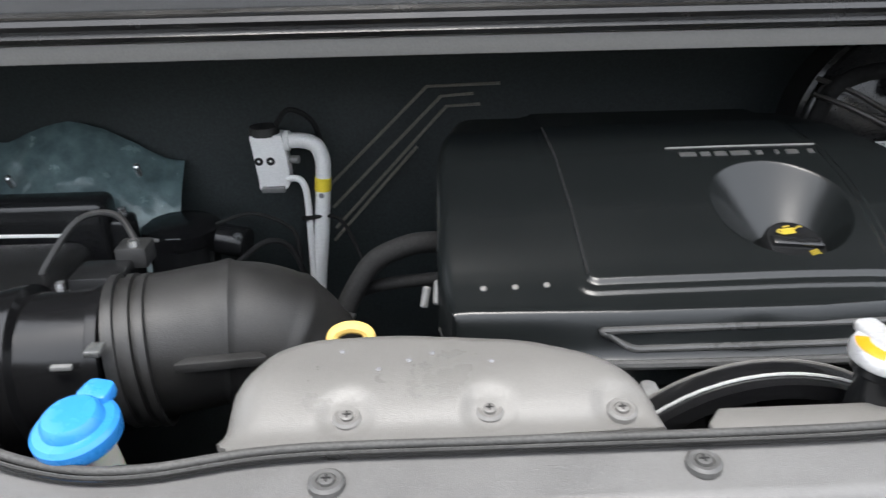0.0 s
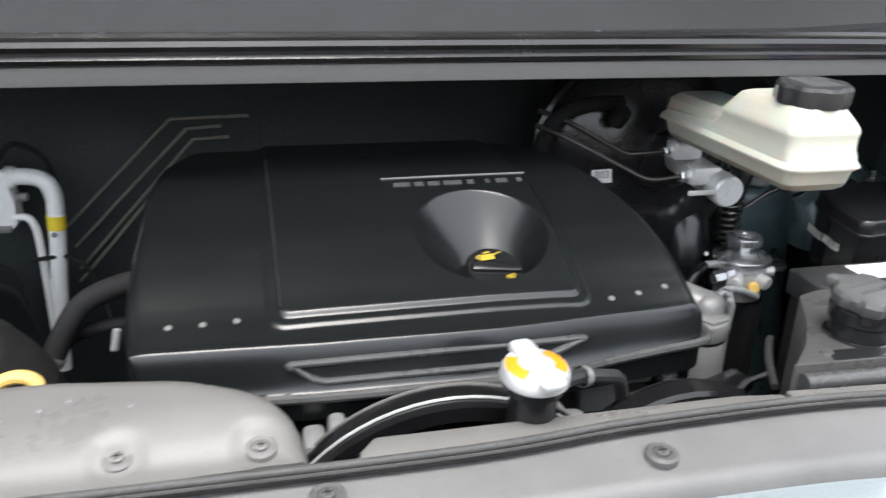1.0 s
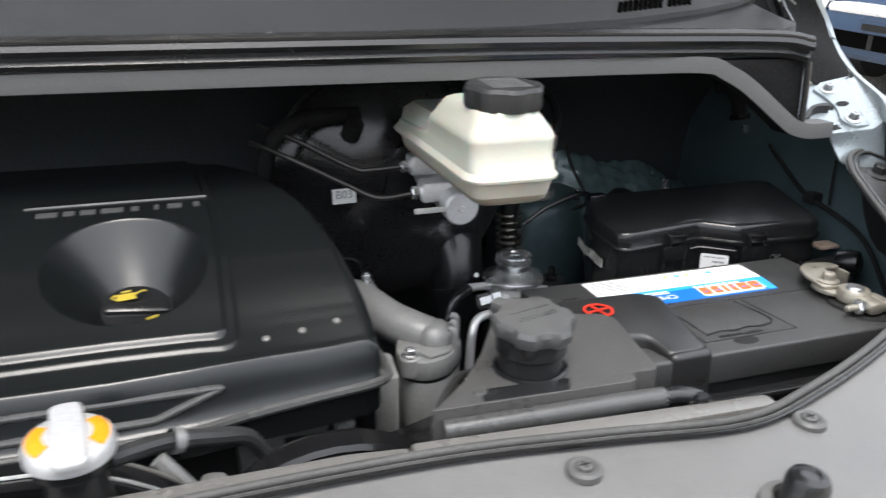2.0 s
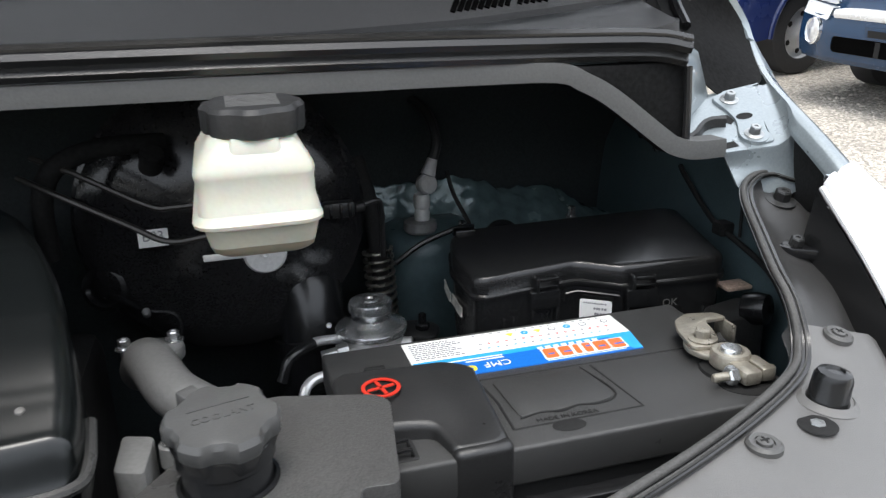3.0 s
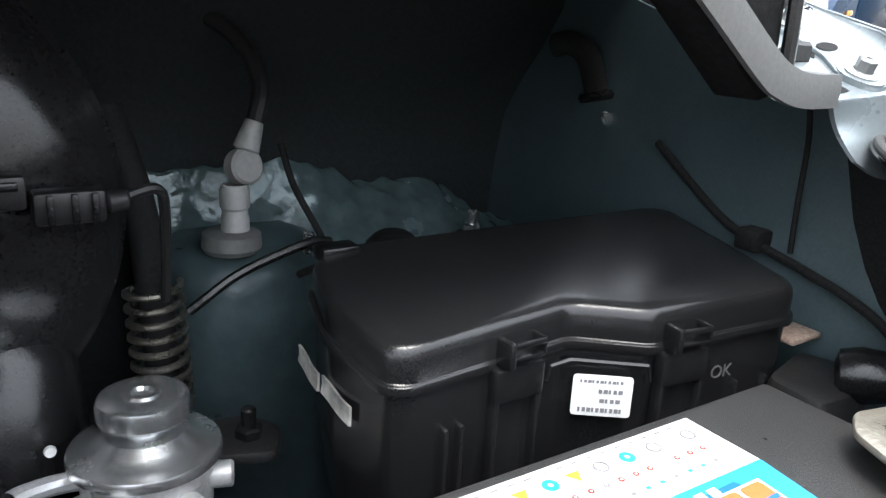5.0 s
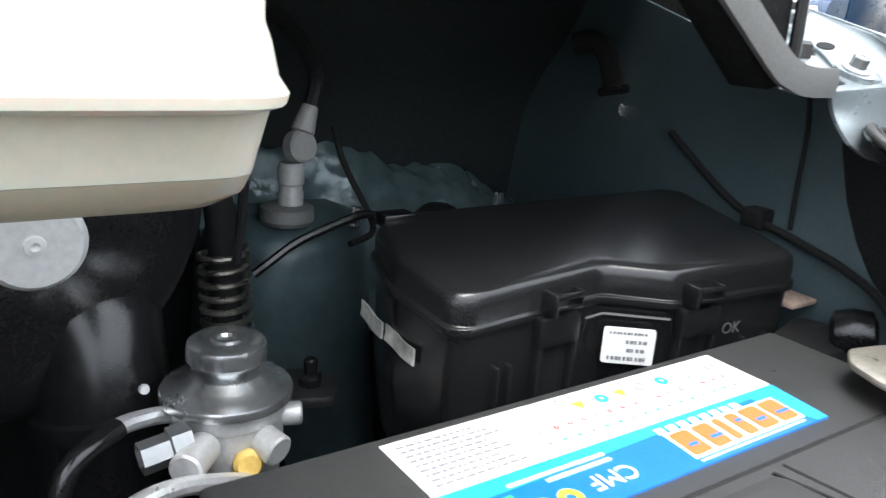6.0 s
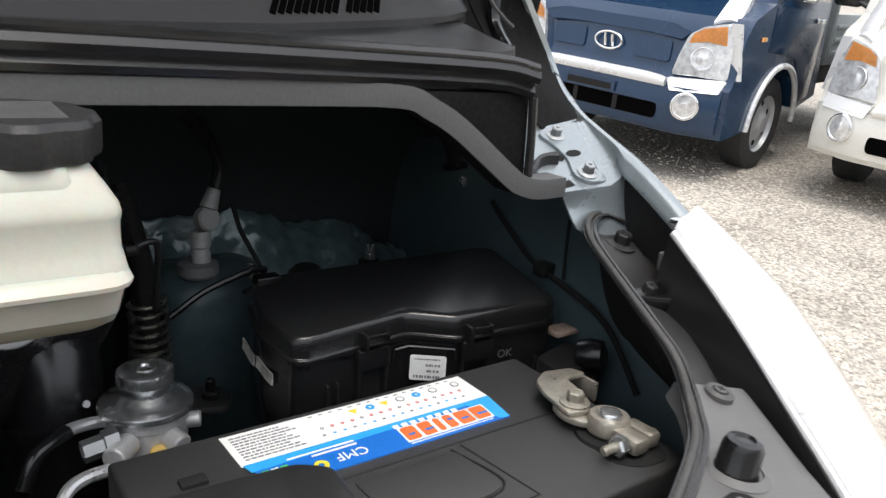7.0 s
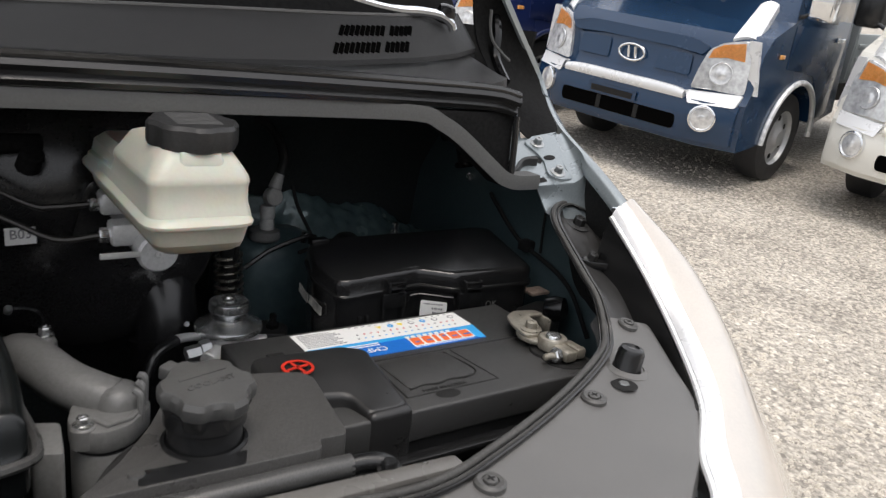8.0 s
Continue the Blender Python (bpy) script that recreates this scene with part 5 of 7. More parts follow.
part("bolt", lathe([(0, 0.012), (0.007, 0.012), (0.0085, 0.010), (0.0085, 0.002), (0.0115, 0.001), (0.0115, -0.002)], pose(0.680, 0.660, 0.965, 82, 0, 0), 10), ZINC, engine, "bright bead standing in for a glint head")
part("lower_strut", tube([(0.53, 0.61, 0.99), (0.56, 0.60, 0.95), (0.585, 0.585, 0.90)], 0.007, 8), GREY_PAINT, engine)
part("casting", prism(rounded([(0.548, 0.590), (0.575, 0.595), (0.58, 0.63), (0.56, 0.635)], 0.008), 0.93, 0.955, 0.005), GREY_PAINT, engine, "bare aluminium casting")

# thermostat housing
thermo = thing("water_outlet", "dull grey cast water outlet elbow with bolts", "water outlet")
part("elbow", tube([(0.728, 0.958, 0.940), (0.737, 0.928, 0.963), (0.748, 0.890, 0.971), (0.766, 0.838, 0.970), (0.786, 0.812, 0.966), (0.803, 0.797, 0.962)], 0.0212, 24, 8, lambda s: 1.12 - 0.08 * s), GREY_PAINT, thermo, "cast elbow")
part("elbow_nose", lathe([(0.0232, -0.026), (0.0232, 0.006), (0.0222, 0.012), (0.0190, 0.019), (0.0135, 0.0235), (0.006, 0.0255), (0, 0.0258)], pose(0.806, 0.793, 0.957), 28), GREY_PAINT, thermo, "rounded end of the elbow")
part("rear_flange", prism(rounded([(0.708, 0.947), (0.720, 0.917), (0.764, 0.912), (0.776, 0.932), (0.768, 0.957), (0.728, 0.962)], 0.01), 0.960, 0.974, 0.003), GREY_PAINT, thermo)
FOOT = [(0.757, 0.772), (0.762, 0.752), (0.781, 0.739), (0.806, 0.745), (0.832, 0.776), (0.832, 0.802), (0.795, 0.815), (0.766, 0.805)]
part("housing", prism(rounded([(0.796 + (x - 0.796) * 0.96, 0.775 + (y - 0.775) * 0.96) for x, y in FOOT], 0.010), 0.85, 0.9395, 0.004), GREY_PAINT, thermo, "cast housing")
part("joint", prism(rounded([(0.796 + (x - 0.796) * 0.93, 0.775 + (y - 0.775) * 0.93) for x, y in FOOT], 0.010), 0.936, 0.946, 0), SHADOW_BLACK, thermo, "dark joint line")
part("flange", prism(rounded(FOOT, 0.010), 0.9415, 0.9640, 0.003), GREY_PAINT, thermo, "cast flange above the joint")
part("side_block", prism(rounded([(0.724, 0.732), (0.748, 0.722), (0.753, 0.777), (0.726, 0.787)], 0.006), 0.86, 0.962, 0.006), GREY_PAINT, thermo, "cast block beside the elbow")
part("rib", tube([(0.778, 0.764, 0.9655), (0.787, 0.748, 0.9655), (0.808, 0.754, 0.9655), (0.826, 0.776, 0.9655)], 0.0022, 8, smooth=False), GREY_PAINT, thermo, "raised cast rib")
for k in range(3):
    part("rib", tube([(0.818 + 0.0045 * k, 0.764 + 0.011 * k, 0.955), (0.819 + 0.0045 * k, 0.764 + 0.011 * k, 0.980 + 0.003 * k), (0.814 + 0.0045 * k, 0.768 + 0.011 * k, 0.986 + 0.002 * k)], 0.0034, 8), GREY_PAINT, thermo, "rounded cast rib")
part("lug", cyl((0.768, 0.756, 0.945), (0.768, 0.756, 0.966), 0.011, n=18), GREY_PAINT, thermo)
hexbolt(thermo, (0.768, 0.756, 0.966), (0, 0, 1), 0.0060, 0.006, 0.0092, ZINC, "bolt", "zinc bolt")
for p in ((0.716, 0.940, 0.974), (0.764, 0.945, 0.974)):
    hexbolt(thermo, p, (0, 0, 1), 0.0062, 0.008, 0.0095, ZINC)
tray = thing("support_bracket", "black support bracket below the coolant tank", "bracket")
part("plate", prism([(0.69, 0.655), (0.74, 0.64), (0.82, 0.70), (0.81, 0.73), (0.70, 0.69)], 0.905, 0.918, 0.004), BLACK_GLOSS, tray)
part("ridge", tube([(0.692, 0.66, 0.925), (0.735, 0.642, 0.922), (0.80, 0.688, 0.924), (0.83, 0.69, 0.93)], 0.004, 6, smooth=False), BLACK, tray)

# brake booster, master cylinder, reservoir
booster = thing("brake_booster", "large black brake booster drum on the firewall", "brake booster")
part("drum", lathe([(0.0, 0.0), (0.05, 0.0), (0.07, -0.008), (0.105, -0.02), (0.125, -0.03), (0.134, -0.04), (0.134, -0.052), (0.139, -0.055), (0.139, -0.065), (0.130, -0.07), (0.125, -0.14)], pose(0.828, 1.015, 1.066, 90, 0, 0) @ Matrix.Diagonal((1.19, 1.19, 1.0, 1.0)), 56), DRUM, booster)
part("vacuum_hose", tube([(0.775, 1.02, 1.168), (0.715, 1.0, 1.17), (0.672, 0.99, 1.155), (0.655, 0.99, 1.12), (0.652, 1.0, 1.06)], 0.0105, 14), FELT, booster, "black vacuum hose")
part("valve", cyl((0.76, 1.0, 1.145), (0.765, 0.985, 1.165), 0.012, n=16), FELT, booster)
b = box(-0.0155, 0.0155, -0.0095, 0.0095, 0, 0.0008, 0.0002, 1)
sticker = part("sticker", b, WHITE, booster, "small white sticker with black code")
sticker.matrix_basis = pose(0.752, 1.0085, 1.068, 78, 0, 4)
part("code", text_mesh("B03", 0.0145, pose(0, 0.0015, 0.0012), 0.0002), LABEL_GREY, sticker)
mc = thing("master_cylinder", "bare aluminium brake master cylinder with steel pipes", "master cylinder")
part("bore", lathe([(0, 0.0), (0.018, 0.0), (0.0205, 0.003), (0.0205, 0.02), (0.0195, 0.03), (0.0195, 0.15)], pose(0.862, 0.868, 1.082, -86, 0, 0), 32), ALUMINIUM, mc, "cast cylinder")
part("tab", box(0.806, 0.845, 0.868, 0.872, 1.0805, 1.0865, 0.001), FITTING, mc, "pale flat tab")
part("plug", lathe([(0.0045, 0.0), (0.004, 0.0015), (0.002, 0.0018), (0, -0.0005)], pose(0.862, 0.868, 1.082, 94, 0, 0), 16), ALUMINIUM, mc, "end plug")
for y, z in ((0.905, 1.098), (0.955, 1.118)):
    b = box(0.822, 0.862, y - 0.014, y + 0.014, z - 0.013, z + 0.011, 0.004)
    part("port", b, ALUMINIUM, mc, "cast outlet port")
    part("union_nut", cyl((0.812, y, z - 0.003), (0.824, y, z - 0.003), 0.008, n=6), ZINC, mc, "union nut")
part("brake_pipe", tube([(0.815, 0.905, 1.095), (0.775, 0.915, 1.090), (0.74, 0.93, 1.105), (0.68, 0.95, 1.135), (0.64, 0.98, 1.15)], 0.0032, 8), PIPE_DARK, mc, "thin steel brake pipe")
part("brake_pipe", tube([(0.815, 0.955, 1.115), (0.78, 0.96, 1.112), (0.755, 0.965, 1.115), (0.69, 0.98, 1.15), (0.65, 1.0, 1.165)], 0.0032, 8), PIPE_DARK, mc)
part("mount_flange", prism(rounded([(0.80, 1.06), (0.84, 1.04), (0.90, 1.06), (0.92, 1.10), (0.88, 1.13), (0.82, 1.13)], 0.012), 0, 0.012, 0.003), DRUM, mc)
LAST[0].matrix_basis = pose(0, 1.014, 0, 90, 0, 0)
resv = thing("brake_reservoir", "cream translucent brake fluid reservoir with a black screw cap", "brake reservoir")


def ring_at(x0, x1, y0, y1, z, r=0.014, tilt=0.0):
    return [(0.808 + (x - 0.808) * 0.972, y - 0.008, z + tilt * (y - 0.71)) for x, y in rounded([(x0, y0), (x1, y0), (x1, y1), (x0, y1)], r, 4)]


# bands darken downward: fluid stain, with the underside's shade put into the colour
low = [ring_at(0.826, 0.890, 0.722, 0.96, 1.133), ring_at(0.8205, 0.8955, 0.718, 0.972, 1.1365), ring_at(0.8185, 0.8972, 0.7165, 0.976, 1.141)]
part("lower_tank", loft(low), RESERVOIR_LOW, resv, "lower tank, brown from fluid and darkened for shade")
mids = [ring_at(0.8185, 0.8972, 0.7165, 0.976, 1.1411), ring_at(0.817, 0.8985, 0.7155, 0.978, 1.1471), ring_at(0.8145, 0.9015, 0.713, 0.982, 1.160)]
part("middle_tank", loft(mids), RESERVOIR_MID, resv, "middle of the tank, slightly stained and darkened for shade")
rim = [ring_at(0.812, 0.900, 0.7085, 0.988, 1.1565, 0.02), ring_at(0.8085, 0.9035, 0.705, 0.991, 1.158, 0.022), ring_at(0.808, 0.904, 0.7045, 0.991, 1.1605, 0.022), ring_at(0.8105, 0.902, 0.7075, 0.989, 1.1640, 0.02), ring_at(0.814, 0.901, 0.712, 0.985, 1.167, 0.018)]
part("seam_rim", loft(rim), RESERVOIR, resv, "moulded seam rim")
upper = [ring_at(0.8125, 0.9025, 0.7105, 0.985, 1.1645, 0.018), ring_at(0.813, 0.9005, 0.713, 0.975, 1.172), ring_at(0.8135, 0.8995, 0.7145, 0.87, 1.176), ring_at(0.8132, 0.8993, 0.7145, 0.852, 1.189), ring_at(0.8124, 0.9, 0.714, 0.852, 1.192), ring_at(0.8120, 0.9003, 0.7138, 0.852, 1.1945), ring_at(0.8130, 0.8995, 0.715, 0.851, 1.1985), ring_at(0.8170, 0.8962, 0.7185, 0.846, 1.2045), ring_at(0.8210, 0.8918, 0.7235, 0.842, 1.2115), ring_at(0.8252, 0.8875, 0.7285, 0.838, 1.2180), ring_at(0.831, 0.882, 0.734, 0.832, 1.2205)]
part("upper_tank", loft(upper), RESERVOIR, resv, "cream upper tank")
rear = [ring_at(0.818, 0.898, 0.85, 0.988, 1.168, 0.014), ring_at(0.821, 0.895, 0.85, 0.985, 1.184, 0.014), ring_at(0.830, 0.887, 0.85, 0.975, 1.192, 0.012)]
part("rear_tank", loft(rear), RESERVOIR, resv)
part("neck", lathe([(0.030, 0.0), (0.030, 0.03)], pose(0.8548, 0.754, 1.205), 28), RESERVOIR, resv)
part("front_pad", loft([ring_at(0.836, 0.880, 0.7205, 0.75, 1.203, 0.008), ring_at(0.838, 0.878, 0.7205, 0.75, 1.211, 0.008), ring_at(0.840, 0.876, 0.726, 0.75, 1.2190, 0.006)]), RESERVOIR, resv)
capm = pose(0.8585, 0.748, 1.2185, 3, 0, 0)
cap = part("screw_cap", lathe([(0.0345, 0.0), (0.036, 0.001), (0.037, 0.004), (0.037, 0.018), (0.0345, 0.0215), (0.028, 0.022), (0.0, 0.0225)], capm, 72, wobble=lambda a, r, z: 1 + (0.05 * max(-1.0, min(0.45, math.cos(8 * a + 0.4) * 1.2)) if r > 0.025 else 0)), DULL_BLACK, resv, "black scalloped screw cap", 30)
for k in range(9):
    b = box(-0.019, 0.019, -0.0006 - 0.02 + 0.005 * k, 0.0006 - 0.02 + 0.005 * k, 0.0215, 0.0227, 0.0003, 1)
    b.transform(capm)
    part("cap_text", b, FLANGE, cap, "moulded warning print, unreadable")
lev = thing("level_sensor_lead", "black level sensor plug and lead beside the reservoir", "wiring plug")
part("plug", box(0.910, 0.934, 1.008, 1.024, 1.079, 1.097, 0.0025), COVER_MATTE, lev)
part("plug_latch", box(0.914, 0.930, 1.004, 1.009, 1.090, 1.0945, 0.001), BLACK, lev, "latch of the plug")
part("plug_shell", box(0.936, 0.972, 1.009, 1.025, 1.069, 1.087, 0.0025), COVER_MATTE, lev, "black plug shell")
for x_ in (0.944, 0.956, 0.966):
    part("shell_rib", box(x_ - 0.0018, x_ + 0.0018, 1.006, 1.010, 1.070, 1.086, 0.0008), BLACK, lev, "raised rib of the plug shell")
part("plug_collar", cyl((0.973, 1.018, 1.078), (0.985, 1.018, 1.079), 0.0062, n=14), DULL_BLACK, lev)
part("lead", tube([(0.980, 1.018, 1.079), (0.995, 1.02, 1.083), (1.003, 1.022, 1.081), (1.006, 1.026, 1.070), (1.009, 1.04, 1.04), (1.012, 1.06, 1.0)], 0.0032, 8), DULL_BLACK, lev)

# fuel filter head, coil, clutch cylinder
filt = thing("fuel_filter", "bare metal fuel filter head with a round primer knob", "fuel filter")
FX, FY = 0.979, 0.985
part("primer_knob", lathe([(0, 0.0255), (0.005, 0.0255), (0.0065, 0.0275), (0.009, 0.0275), (0.0105, 0.026), (0.022, 0.0265), (0.0245, 0.025), (0.0255, 0.022), (0.0255, 0.0145), (0.0235, 0.012), (0.012, 0.011)], pose(FX, FY, 0.9485), 40), ZINC, filt, "round metal primer knob")
part("stem", cyl((FX, FY, 0.915), (FX, FY, 0.94), 0.013, n=20), ZINC, filt)
part("dome", lathe([(0.012, 0.0135), (0.023, 0.013), (0.028, 0.009), (0.033, 0.005), (0.038, 0.0038), (0.0415, 0.003), (0.0425, 0.001), (0.0425, -0.003), (0.040, -0.005)], pose(FX, FY, 0.916), 44), ZINC, filt, "pressed metal dome")
part("head", lathe([(0.036, 0.0), (0.0375, -0.004), (0.0375, -0.014), (0.036, -0.016), (0.0365, -0.035), (0.033, -0.05), (0.034, -0.06)], pose(FX, FY, 0.916), 40), ALUMINIUM, filt, "cast filter head")
part("canister", lathe([(0.038, 0.0), (0.040, -0.006), (0.040, -0.15), (0.03, -0.16), (0, -0.16)], pose(FX, FY, 0.856), 32), BLACK, filt)
for p0, p1, r in (((0.955, 0.955, 0.896), (0.936, 0.933, 0.896), 0.0105), ((0.99, 0.952, 0.893), (0.996, 0.937, 0.890), 0.0105), ((1.01, 0.972, 0.896), (1.024, 0.967, 0.896), 0.008)):
    part("port", cyl(p0, p1, r, n=20), ALUMINIUM, filt, "cast port")
part("union", lathe([(0.0125, 0), (0.0125, 0.012), (0.010, 0.013), (0.010, 0.03), (0.0085, 0.03)], along((0.946, 0.955, 0.902), (0.912, 0.953, 0.898)), 6), PLATED, filt, "hexagon union")
part("yellow_plug", lathe([(0, 0.006), (0.007, 0.006), (0.0095, 0.003), (0.0095, 0)], along((0.979, 0.947, 0.882), (0.976, 0.93, 0.884)), 20), YELLOW, filt, "yellow plug")
part("steel_pipe", tube([(0.95, 0.985, 0.905), (0.932, 0.983, 0.908), (0.914, 0.974, 0.912), (0.904, 0.966, 0.913)], 0.0056, 10), ALU_PIPE, filt, "bent steel pipe")
part("hose_end", tube([(0.908, 0.969, 0.9125), (0.893, 0.957, 0.912), (0.878, 0.948, 0.905), (0.868, 0.94, 0.885)], 0.0068, 12), BLACK, filt, "black rubber hose end")
part("steel_pipe", tube([(0.985, 0.945, 0.868), (0.955, 0.93, 0.885), (0.925, 0.918, 0.897), (0.898, 0.905, 0.899), (0.886, 0.893, 0.885), (0.88, 0.885, 0.845), (0.878, 0.88, 0.80)], 0.0056, 10), ALU_PIPE, filt)
part("bracket", prism(rounded([(1.0, 0.995), (1.055, 0.975), (1.07, 1.005), (1.055, 1.03), (1.0, 1.04)], 0.01), 0.888, 0.897, 0.003), DULL_BLACK, filt, "dull black bracket plate")
part("bracket_stud", cyl((1.045, 1.0, 0.897), (1.045, 1.0, 0.918), 0.005, n=10), BLACK, filt, "black stud and nut")
part("bracket_nut", cyl((1.045, 1.0, 0.897), (1.045, 1.0, 0.905), 0.009, n=6), BLACK, filt)
for ob in filt.children:
    if not ob.name.startswith("primer_knob"):
        ob.location.z += 0.024
coil = thing("coil_spring", "dark steel spring guarding a hose above the fuel filter", "spring")
turns = []
for i in range(9 * 16 + 1):
    a = 2 * math.pi * i / 16
    z = 0.91 + 0.0105 * i / 16
    turns.append((1.013 - 0.05 * (z - 0.925) + 0.0180 * math.cos(a), 1.080 + 0.0180 * math.sin(a), z))
part("coil", tube(turns, 0.0026, 8, smooth=False), SPRING, coil)
part("hose", tube([(1.013, 1.08, 0.85), (1.012, 1.08, 0.95), (1.009, 1.08, 1.01), (1.003, 1.085, 1.06), (0.99, 1.10, 1.12)], 0.0115, 14), SHADOW_BLACK, coil, "black hose inside the spring")
clutch = thing("hydraulic_fitting", "grey hydraulic fitting with a round banjo head on the strut tower", "hydraulic fitting")
part("base", lathe([(0, 0.012), (0.018, 0.012), (0.0215, 0.010), (0.0225, 0.0), (0.02, -0.004)], pose(1.076, 1.118, 1.013), 32), GREY_PAINT, clutch)
part("neck", lathe([(0.0105, 0.0), (0.0105, 0.013), (0.0095, 0.015), (0.0095, 0.019), (0.011, 0.021), (0.011, 0.034), (0.009, 0.038)], pose(1.079, 1.118, 1.022), 20), FITTING, clutch)
part("banjo", lathe([(0, 0.0065), (0.0115, 0.0065), (0.0135, 0.004), (0.0135, -0.006), (0, -0.006)], pose(1.086, 1.116, 1.073, 78, 0, 14), 28), FITTING, clutch, "round banjo head")
part("cone", cyl((1.088, 1.118, 1.084), (1.096, 1.12, 1.106), 0.010, 0.007, n=18), FITTING, clutch)
part("hose", tube([(1.096, 1.12, 1.104), (1.104, 1.13, 1.13), (1.10, 1.16, 1.16), (1.08, 1.19, 1.18)], 0.007, 10), DULL_BLACK, clutch, "black hose")
part("pipe", tube([(1.030, 1.072, 0.984), (1.039, 1.07, 0.991), (1.063, 1.07, 1.006), (1.093, 1.07, 1.017), (1.12, 1.07, 1.024), (1.135, 1.072, 1.022)], 0.0036, 8), BLACK, clutch, "thin black pipe across the strut tower")
part("wire_clip", tube([(1.112, 1.11, 1.09), (1.118, 1.10, 1.06), (1.135, 1.085, 1.02), (1.13, 1.07, 1.008), (1.105, 1.06, 1.004)], 0.0028, 8), SHADOW_BLACK, clutch, "bent black wire")
part("stud", cyl((1.124, 1.09, 1.008), (1.126, 1.09, 1.026), 0.005, n=10), ZINC, clutch)
pipe = thing("drain_pipe", "black pipe elbow under the cowl", "pipe")
part("elbow", tube([(1.362, 1.10, 1.168), (1.368, 1.085, 1.171), (1.375, 1.07, 1.160), (1.379, 1.06, 1.132)], 0.0105, 14), SHADOW_BLACK, pipe)
part("end", lathe([(0.014, 0), (0.016, 0.004), (0.014, 0.008)], along((1.378, 1.06, 1.132), (1.380, 1.055, 1.11)), 18), DRUM, pipe)
# small bright bead added as a glint below the pipe's end
part("glint", lathe([(0, 0.004), (0.006, 0.002), (0.007, 0)], pose(1.385, 1.05, 1.11, 60, 0, 0), 8), ZINC, pipe, "bright bead standing in for a glint")
rod = thing("release_cable", "black cable running along the inner fender", "cable")
part("cable", tube([(1.379, 0.985, 1.100), (1.376, 0.966, 1.089), (1.374, 0.905, 1.053), (1.373, 0.848, 1.039), (1.371, 0.804, 1.028), (1.366, 0.77, 1.012), (1.362, 0.73, 0.97)], 0.0032, 10), SHADOW_BLACK, rod)
part("branch", tube([(1.384, 0.868, 1.15), (1.380, 0.861, 1.12), (1.378, 0.859, 1.08), (1.377, 0.857, 1.045)], 0.0019, 6), SHADOW_BLACK, rod, "thin upright wire")
part("cable_clip", box(1.366, 1.384, 0.875, 0.895, 1.040, 1.056, 0.003), SHADOW_BLACK, rod, "black cable clip")

# fuse box
fuse = thing("fuse_box", "black plastic fuse box with a clipped lid behind the battery", "fuse box")
LID = [(1.066, 0.866), (1.078, 0.859), (1.180, 0.861), (1.219, 0.834), (1.326, 0.819), (1.336, 0.826), (1.350, 0.940), (1.338, 0.950), (1.10, 0.976), (1.072, 0.966), (1.060, 0.92)]


def lid_top(x, y):
    return 1.033 + 0.15 * (y - 0.862) + 0.055 * (x - 1.07)


def lid_ring(grow, drop, r=0.006, level=None):
    """The lid's outline grown outward, at a depth below its sloping top."""
    mid_ = Vector((1.2, 0.9))
    pts_ = []
    for x, y in LID:
        d = Vector((x, y)) - mid_
        d = d + d.normalized() * grow
        pts_.append(tuple(mid_ + d))
    return [(x, y, lid_top(x, y) - drop if level is None else level) for x, y in rounded(pts_, r, 4)]


part("lid", loft([lid_ring(0.001, 0.0195), lid_ring(0.0, 0.019), lid_ring(0.0, 0.0075), lid_ring(-0.0012, 0.0035), lid_ring(-0.004, 0.0010), lid_ring(-0.008, 0.0), lid_ring(-0.014, -0.0004)]), BLACK, fuse, "black lid")
part("lid_skirt", loft([lid_ring(-0.002, 0.0255), lid_ring(0.0022, 0.0250), lid_ring(0.0028, 0.0235), lid_ring(0.0022, 0.0205), lid_ring(0.0, 0.0195)]), BLACK, fuse, "rolled lower edge of the lid")
part("body", loft([lid_ring(-0.03, 0, level=0.86), lid_ring(-0.010, 0, level=0.905), lid_ring(-0.003, 0, level=0.955), lid_ring(-0.002, 0.026)]), BLACK, fuse, "black body")
for x, y, a in ((1.143, 0.8605, 1), (1.240, 0.8305, -8)):
    m = pose(x, y, lid_top(x, y) - 1.03, 0, 0, a)
    b = box(-0.017, 0.017, -0.0065, 0.002, 0.985, 1.006, 0.002)
    b.transform(m)
    lt = part("latch", b, BLACK, fuse, "black lid latch")
    b = box(-0.009, 0.012, -0.0115, -0.0085, 1.0180, 1.0215, 0.001)
    add(b, box(-0.0140, -0.0095, -0.0125, 0.001, 1.007, 1.0225, 0.0015))
    add(b, box(0.0105, 0.0130, -0.0105, 0.001, 1.012, 1.0215, 0.001))
    add(b, box(-0.010, 0.012, -0.0105, 0.001, 1.0105, 1.0130, 0.001))
    b.transform(m)
    part("hook", b, BLACK, lt, "square wire-like loop of the latch")
    b = box(-0.0165, -0.0125, -0.006, 0.002, 0.90, 0.986, 0.0015)
    add(b, box(0.0125, 0.0165, -0.006, 0.002, 0.90, 0.986, 0.0015))
    add(b, box(-0.013, 0.013, -0.001, 0.002, 0.90, 0.986, 0.0005))
    b.transform(m)
    part("guide", b, BLACK, lt, "twin guide ribs below the latch")
part("front_rib", tube([(1.166, 0.8590, 0.996), (1.168, 0.8590, 1.0045), (1.181, 0.8575, 1.0065), (1.217, 0.8325, 1.0055), (1.219, 0.8315, 0.996)], 0.0016, 6, 2, smooth=False), BLACK, fuse, "raised rib round the label field")
